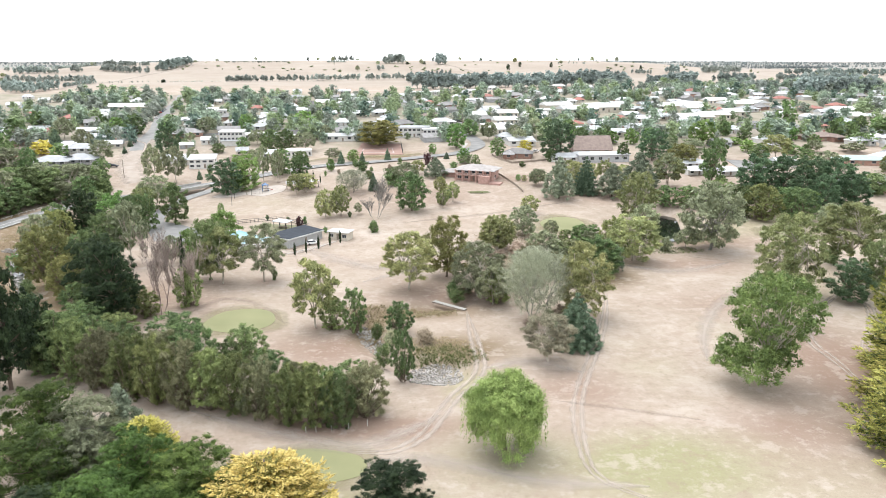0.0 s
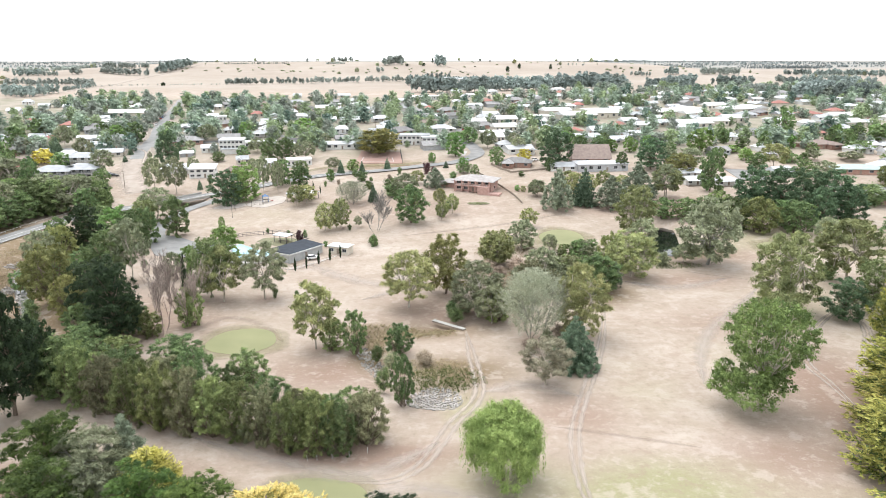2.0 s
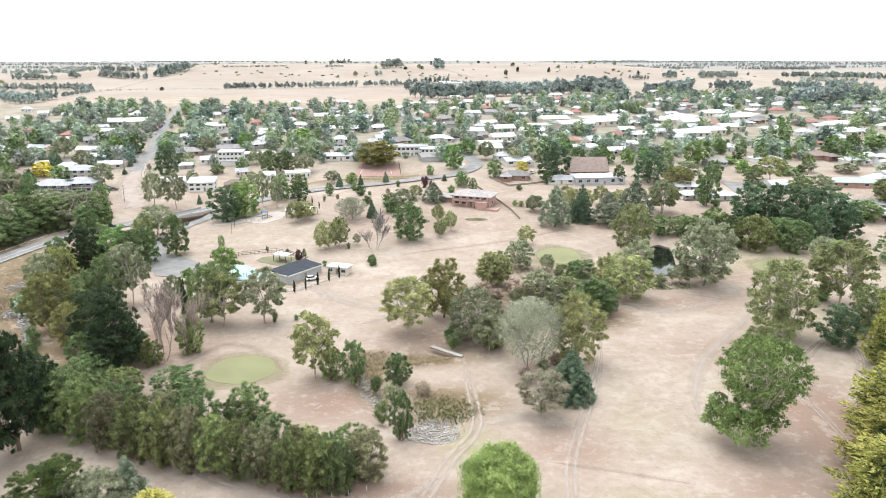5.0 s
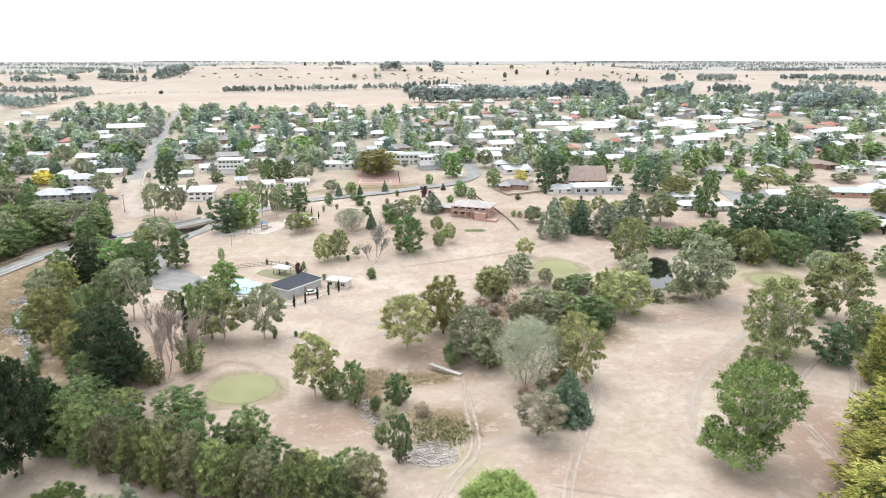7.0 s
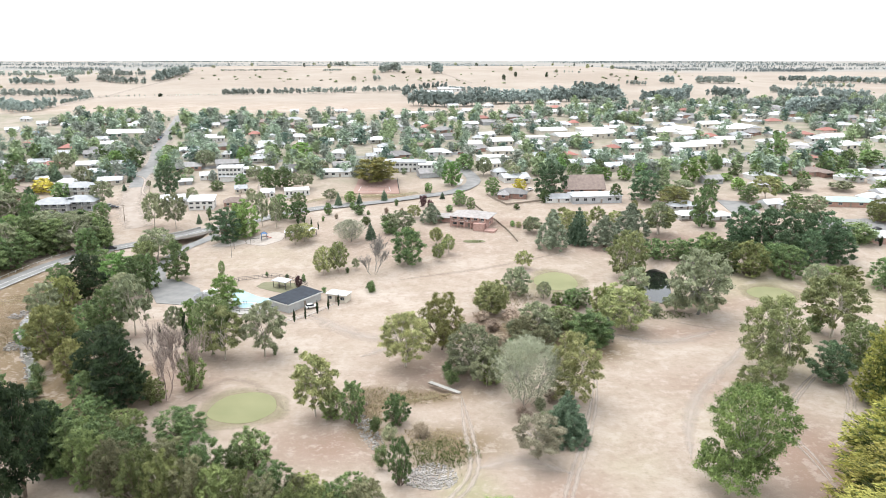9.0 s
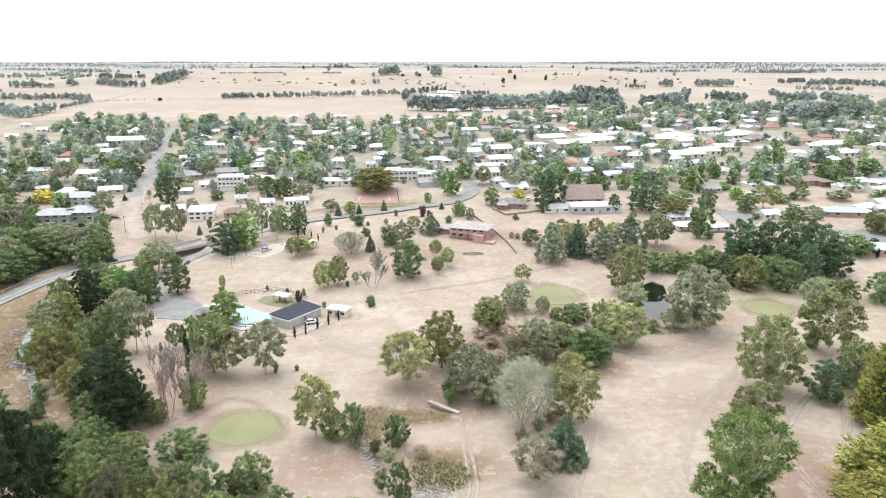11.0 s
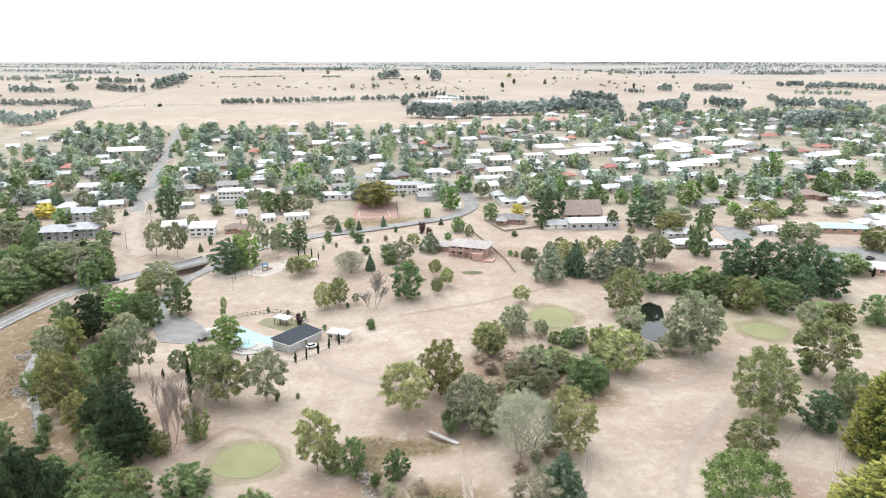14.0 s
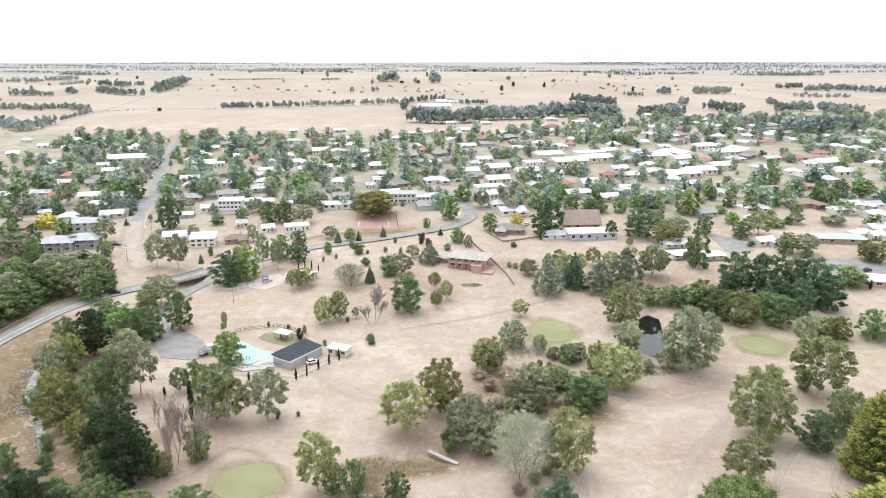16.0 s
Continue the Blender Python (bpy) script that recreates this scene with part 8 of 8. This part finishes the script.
for q in ([(-252.8, 447.6), (-159.5, 346.0), (-164.1, 390.7), (-238.4, 516.1)]):
    pole(*q, 9)
for q in ([(-141.7, 469.0), (-129.6, 471.5), (-46.4, 488.7), (-83.1, 459.2)]):
    pole(*q, 9, 10)
for q in ([(13.5, 488.0), (61.2, 513.0)]):
    pole(*q, 9, 10)
pole(-91.8, 302.3, 9, 0, 0, M_METAL_DARK, "slim grey light pole in a park")
pole(-89.3, 289.5, 8, 0, 0, M_METAL_DARK, "slim grey light pole in a park")
pole(109.6, 588.0, 26, 0, 0, M_WHITE, "tall white communications mast in town")
pole(168.0, 600.6, 14, 0, 0, M_WHITE, "tall pale pole in town")
pole(-242.5, 524.5, 10)

# ---- farmland ----
def grove(name, pts, h, n, wide, kind, label, gap=0.0, seed=1, leaf="far", dense=30):
    """A belt or wood of distant trees along a line, joined; its leaf tones have haze painted in."""
    h, wide = h * 0.74, wide * 0.6
    r = random.Random(seed)
    line = curve_points(pts, 4)
    cl, tv, tf = [], [], []
    for k in range(n):
        t = (k + r.uniform(0.1, 0.9)) / n * (len(line) - 1)
        i = min(int(t), len(line) - 2)
        q = line[i].lerp(line[i + 1], t - i)
        if gap and r.random() < gap:
            continue
        x, y = q.x + r.uniform(-wide, wide), q.y + r.uniform(-wide, wide)
        z = ground_z(x, y)
        hh = h * r.uniform(0.65, 1.15)
        ww = hh * r.uniform(0.24, 0.38)
        for j in range(4):
            cl.append(((x + r.uniform(-0.5, 0.5) * ww, y + r.uniform(-0.5, 0.5) * ww, z + hh * (0.38 + 0.15 * j)), (ww * (1 - 0.12 * j), ww * (1 - 0.12 * j), hh * 0.2)))
        limb(tv, tf, Vector((x, y, z - 0.5)), Vector((x, y, z + hh * 0.6)), 0.3, 0.2, r, 0.02, 1, 4)
    v, f = leaves(cl, len(cl) * dense, h * 0.13, r, 1.0, 0.4)
    base = len(v)
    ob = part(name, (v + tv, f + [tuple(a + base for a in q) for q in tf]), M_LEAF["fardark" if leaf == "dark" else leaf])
    return tagged(ob, label=label, category="trees", kind="stuff")


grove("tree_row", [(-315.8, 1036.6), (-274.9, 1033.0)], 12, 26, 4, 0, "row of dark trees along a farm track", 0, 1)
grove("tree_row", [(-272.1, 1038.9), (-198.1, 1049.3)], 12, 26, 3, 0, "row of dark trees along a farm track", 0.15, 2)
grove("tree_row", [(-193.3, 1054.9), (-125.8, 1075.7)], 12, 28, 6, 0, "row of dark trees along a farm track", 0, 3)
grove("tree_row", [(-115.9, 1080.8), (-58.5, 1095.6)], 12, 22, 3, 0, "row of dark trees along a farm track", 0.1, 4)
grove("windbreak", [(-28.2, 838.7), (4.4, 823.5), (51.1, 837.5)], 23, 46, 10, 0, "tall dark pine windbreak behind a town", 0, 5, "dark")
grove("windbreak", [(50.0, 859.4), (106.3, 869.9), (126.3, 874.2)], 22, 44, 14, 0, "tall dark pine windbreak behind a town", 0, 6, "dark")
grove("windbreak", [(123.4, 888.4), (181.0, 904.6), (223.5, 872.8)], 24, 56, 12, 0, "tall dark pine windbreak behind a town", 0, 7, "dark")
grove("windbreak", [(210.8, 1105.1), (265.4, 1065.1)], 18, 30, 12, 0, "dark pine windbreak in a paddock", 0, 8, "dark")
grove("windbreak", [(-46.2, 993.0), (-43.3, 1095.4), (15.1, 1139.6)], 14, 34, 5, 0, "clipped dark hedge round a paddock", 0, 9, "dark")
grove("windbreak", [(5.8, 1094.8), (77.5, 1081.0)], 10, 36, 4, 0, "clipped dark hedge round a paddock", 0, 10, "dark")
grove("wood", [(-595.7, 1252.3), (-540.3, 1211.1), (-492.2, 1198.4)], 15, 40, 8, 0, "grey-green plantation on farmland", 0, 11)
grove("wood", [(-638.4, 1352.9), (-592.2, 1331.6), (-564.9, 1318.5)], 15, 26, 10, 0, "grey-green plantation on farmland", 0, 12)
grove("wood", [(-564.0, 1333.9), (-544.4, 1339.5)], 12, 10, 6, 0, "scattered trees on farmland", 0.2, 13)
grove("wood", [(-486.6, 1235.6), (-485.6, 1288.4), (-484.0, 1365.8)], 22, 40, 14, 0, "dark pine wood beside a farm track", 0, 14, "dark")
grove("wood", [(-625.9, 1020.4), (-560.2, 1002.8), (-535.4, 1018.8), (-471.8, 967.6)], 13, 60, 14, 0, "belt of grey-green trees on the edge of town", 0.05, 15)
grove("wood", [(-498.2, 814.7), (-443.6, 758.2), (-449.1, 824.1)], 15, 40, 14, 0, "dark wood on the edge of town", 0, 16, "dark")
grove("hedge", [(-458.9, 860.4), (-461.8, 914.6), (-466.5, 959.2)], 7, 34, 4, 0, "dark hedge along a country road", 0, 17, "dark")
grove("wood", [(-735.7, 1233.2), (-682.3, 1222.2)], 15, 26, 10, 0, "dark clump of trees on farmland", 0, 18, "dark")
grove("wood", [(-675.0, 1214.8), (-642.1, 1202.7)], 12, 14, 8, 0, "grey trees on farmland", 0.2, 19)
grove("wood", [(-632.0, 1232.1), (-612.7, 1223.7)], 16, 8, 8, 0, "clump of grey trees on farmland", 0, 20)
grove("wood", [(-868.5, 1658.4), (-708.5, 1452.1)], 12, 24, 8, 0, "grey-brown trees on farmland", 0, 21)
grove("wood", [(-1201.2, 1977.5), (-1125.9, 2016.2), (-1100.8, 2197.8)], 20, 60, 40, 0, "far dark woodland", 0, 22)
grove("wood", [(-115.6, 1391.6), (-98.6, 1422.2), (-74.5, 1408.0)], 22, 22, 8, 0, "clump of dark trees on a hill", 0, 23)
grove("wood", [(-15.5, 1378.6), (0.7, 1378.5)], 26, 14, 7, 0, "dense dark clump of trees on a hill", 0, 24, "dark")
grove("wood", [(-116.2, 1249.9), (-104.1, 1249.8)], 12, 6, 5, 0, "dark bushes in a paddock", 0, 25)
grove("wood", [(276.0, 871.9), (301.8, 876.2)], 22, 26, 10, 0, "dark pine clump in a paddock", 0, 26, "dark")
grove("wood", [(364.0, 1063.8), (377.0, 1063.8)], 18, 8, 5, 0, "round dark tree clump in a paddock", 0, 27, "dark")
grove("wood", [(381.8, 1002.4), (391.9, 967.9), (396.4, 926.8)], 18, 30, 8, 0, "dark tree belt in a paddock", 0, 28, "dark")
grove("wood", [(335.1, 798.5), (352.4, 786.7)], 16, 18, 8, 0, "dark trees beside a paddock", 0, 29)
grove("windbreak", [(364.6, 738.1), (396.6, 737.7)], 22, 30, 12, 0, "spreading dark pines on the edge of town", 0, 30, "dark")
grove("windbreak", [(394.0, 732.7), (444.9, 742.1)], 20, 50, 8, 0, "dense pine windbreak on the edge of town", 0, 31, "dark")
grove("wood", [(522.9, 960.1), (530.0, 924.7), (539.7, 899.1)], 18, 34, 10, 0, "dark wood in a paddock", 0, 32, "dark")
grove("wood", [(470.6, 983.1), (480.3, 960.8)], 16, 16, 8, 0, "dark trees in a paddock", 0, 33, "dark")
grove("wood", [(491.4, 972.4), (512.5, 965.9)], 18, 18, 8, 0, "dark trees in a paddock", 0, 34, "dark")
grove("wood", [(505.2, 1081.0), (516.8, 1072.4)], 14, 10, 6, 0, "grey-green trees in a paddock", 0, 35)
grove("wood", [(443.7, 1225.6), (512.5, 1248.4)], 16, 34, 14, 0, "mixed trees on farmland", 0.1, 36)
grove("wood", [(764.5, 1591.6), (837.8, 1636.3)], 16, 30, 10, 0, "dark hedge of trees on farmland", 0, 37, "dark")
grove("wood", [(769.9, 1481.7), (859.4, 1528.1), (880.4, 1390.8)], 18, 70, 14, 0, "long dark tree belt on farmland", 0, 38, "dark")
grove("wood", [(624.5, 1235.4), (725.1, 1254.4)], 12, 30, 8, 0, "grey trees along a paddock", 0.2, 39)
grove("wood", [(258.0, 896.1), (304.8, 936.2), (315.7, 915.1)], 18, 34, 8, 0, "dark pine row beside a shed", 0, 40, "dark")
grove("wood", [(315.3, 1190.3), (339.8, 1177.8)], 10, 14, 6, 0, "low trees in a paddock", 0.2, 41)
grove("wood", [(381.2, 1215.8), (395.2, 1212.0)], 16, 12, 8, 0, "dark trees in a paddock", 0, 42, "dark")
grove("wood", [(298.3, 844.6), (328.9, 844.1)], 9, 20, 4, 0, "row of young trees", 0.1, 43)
r = random.Random(8)
SCRUB = []
for cx, cy, wide, deep, n in ((-260, 1290, 230, 60, 60), (-20, 1250, 120, 50, 30), (150, 1500, 300, 200, 40), (480, 1300, 200, 200, 40), (-420, 1400, 150, 150, 25), (350, 1900, 500, 300, 40)):
    for _ in range(n):
        SCRUB.append((r.gauss(cx, wide * 0.6), r.gauss(cy, deep * 0.6), r.uniform(1.2, 3.2), r.uniform(3, 8)))
forest("paddock_scrub", "shrubgrey", SCRUB[::2], "low grey scrub scattered over dry paddocks")
grove("hedge", [(-435.2, 1443.2), (-377.3, 1448.0), (-314.0, 1466.2)], 5, 60, 3, 0, "low dark hedge along a paddock", 0.25, 71)
grove("hedge", [(-231.7, 1439.8), (-195.8, 1450.8)], 6, 26, 3, 0, "low dark hedge along a paddock", 0, 72)
grove("hedge", [(220.6, 1387.4), (252.5, 1395.1), (273.2, 1382.8)], 6, 14, 3, 0, "low trees along a paddock", 0.3, 73)
grove("hedge", [(-465.5, 977.0), (-421.3, 1000.1), (-345.9, 1021.9), (-305.8, 1030.5)], 3, 60, 3, 0, "thin fence-line scrub on farmland", 0.5, 74)
grove("wood", [(-282.4, 1870.4), (-265.1, 1930.7), (-238.6, 1887.0)], 16, 16, 8, 0, "clump of trees on the skyline", 0, 75)
r = random.Random(5)
for k in range(14):
    y = 2500 + k * 160
    half = y * 0.68
    for j in range(3):
        a = r.uniform(-half, half * 0.8)
        b = a + r.uniform(0.12, 0.4) * half
        grove("far_wood", [(a, y + r.uniform(-60, 60)), ((a + b) / 2, y + r.uniform(-60, 60)), (b, y + r.uniform(-60, 60))], 15, 110, 55, 0, "far woodland near the horizon, leaf colour blued for haze", 0, 60 + k * 3 + j, "horizon", 7)
for k in range(60):
    y = r.uniform(900, 2100)
    x = r.uniform(-0.66, 0.66) * y
    if not (-330 < x < 540 and y < 900):
        plant(r.choice(["grey", "grey", "dark", "gum"]), x, y, r.uniform(5, 11), r.uniform(5, 10))
tagged(ribbon("farm_track", [(-461.1, 967.4), (-475.7, 1061.5), (-480.4, 1145.0), (-473.8, 1210.5), (-467.9, 1288.2), (-473.5, 1413.5)], 7, M_TRACK, 0.3, 12), label="pale dirt farm track across dry fields")
tagged(ribbon("farm_track", [(-453.8, 733.1), (-437.3, 758.1), (-444.5, 824.0), (-455.6, 902.2), (-463.8, 967.5)], 8, M_TRACK, 0.3, 12), label="pale country road across dry fields")
tagged(ribbon("farm_track", [(-398.8, 966.4), (-311.3, 1021.3), (-194.3, 1028.7), (-57.6, 1080.1)], 5, M_TRACK, 0.3, 12), label="pale farm track beside a row of trees")
tagged(ribbon("farm_track", [(7.2, 1360.2), (28.2, 1297.3), (56.2, 1205.2)], 7, M_TRACK, 0.3, 12), label="pale dirt farm track up a hill")
house("farm_shed", -3.7, 1025.7, 5, 46, 22, 4, "gable", 3, "white", "white", 1, "long white farm shed behind a hedge", "shed", 6)
house("farm_shed", 17.9, 1094.7, 5, 40, 20, 4, "gable", 3, "white", "white", 1, "long white farm shed behind a hedge", "shed", 6)
house("farm_shed", 270.1, 886.2, 10, 22, 12, 4, "gable", 2, "white", "white", 1, "white farm shed beside pines", "shed", 4)

# ---- land ----
build_ground()
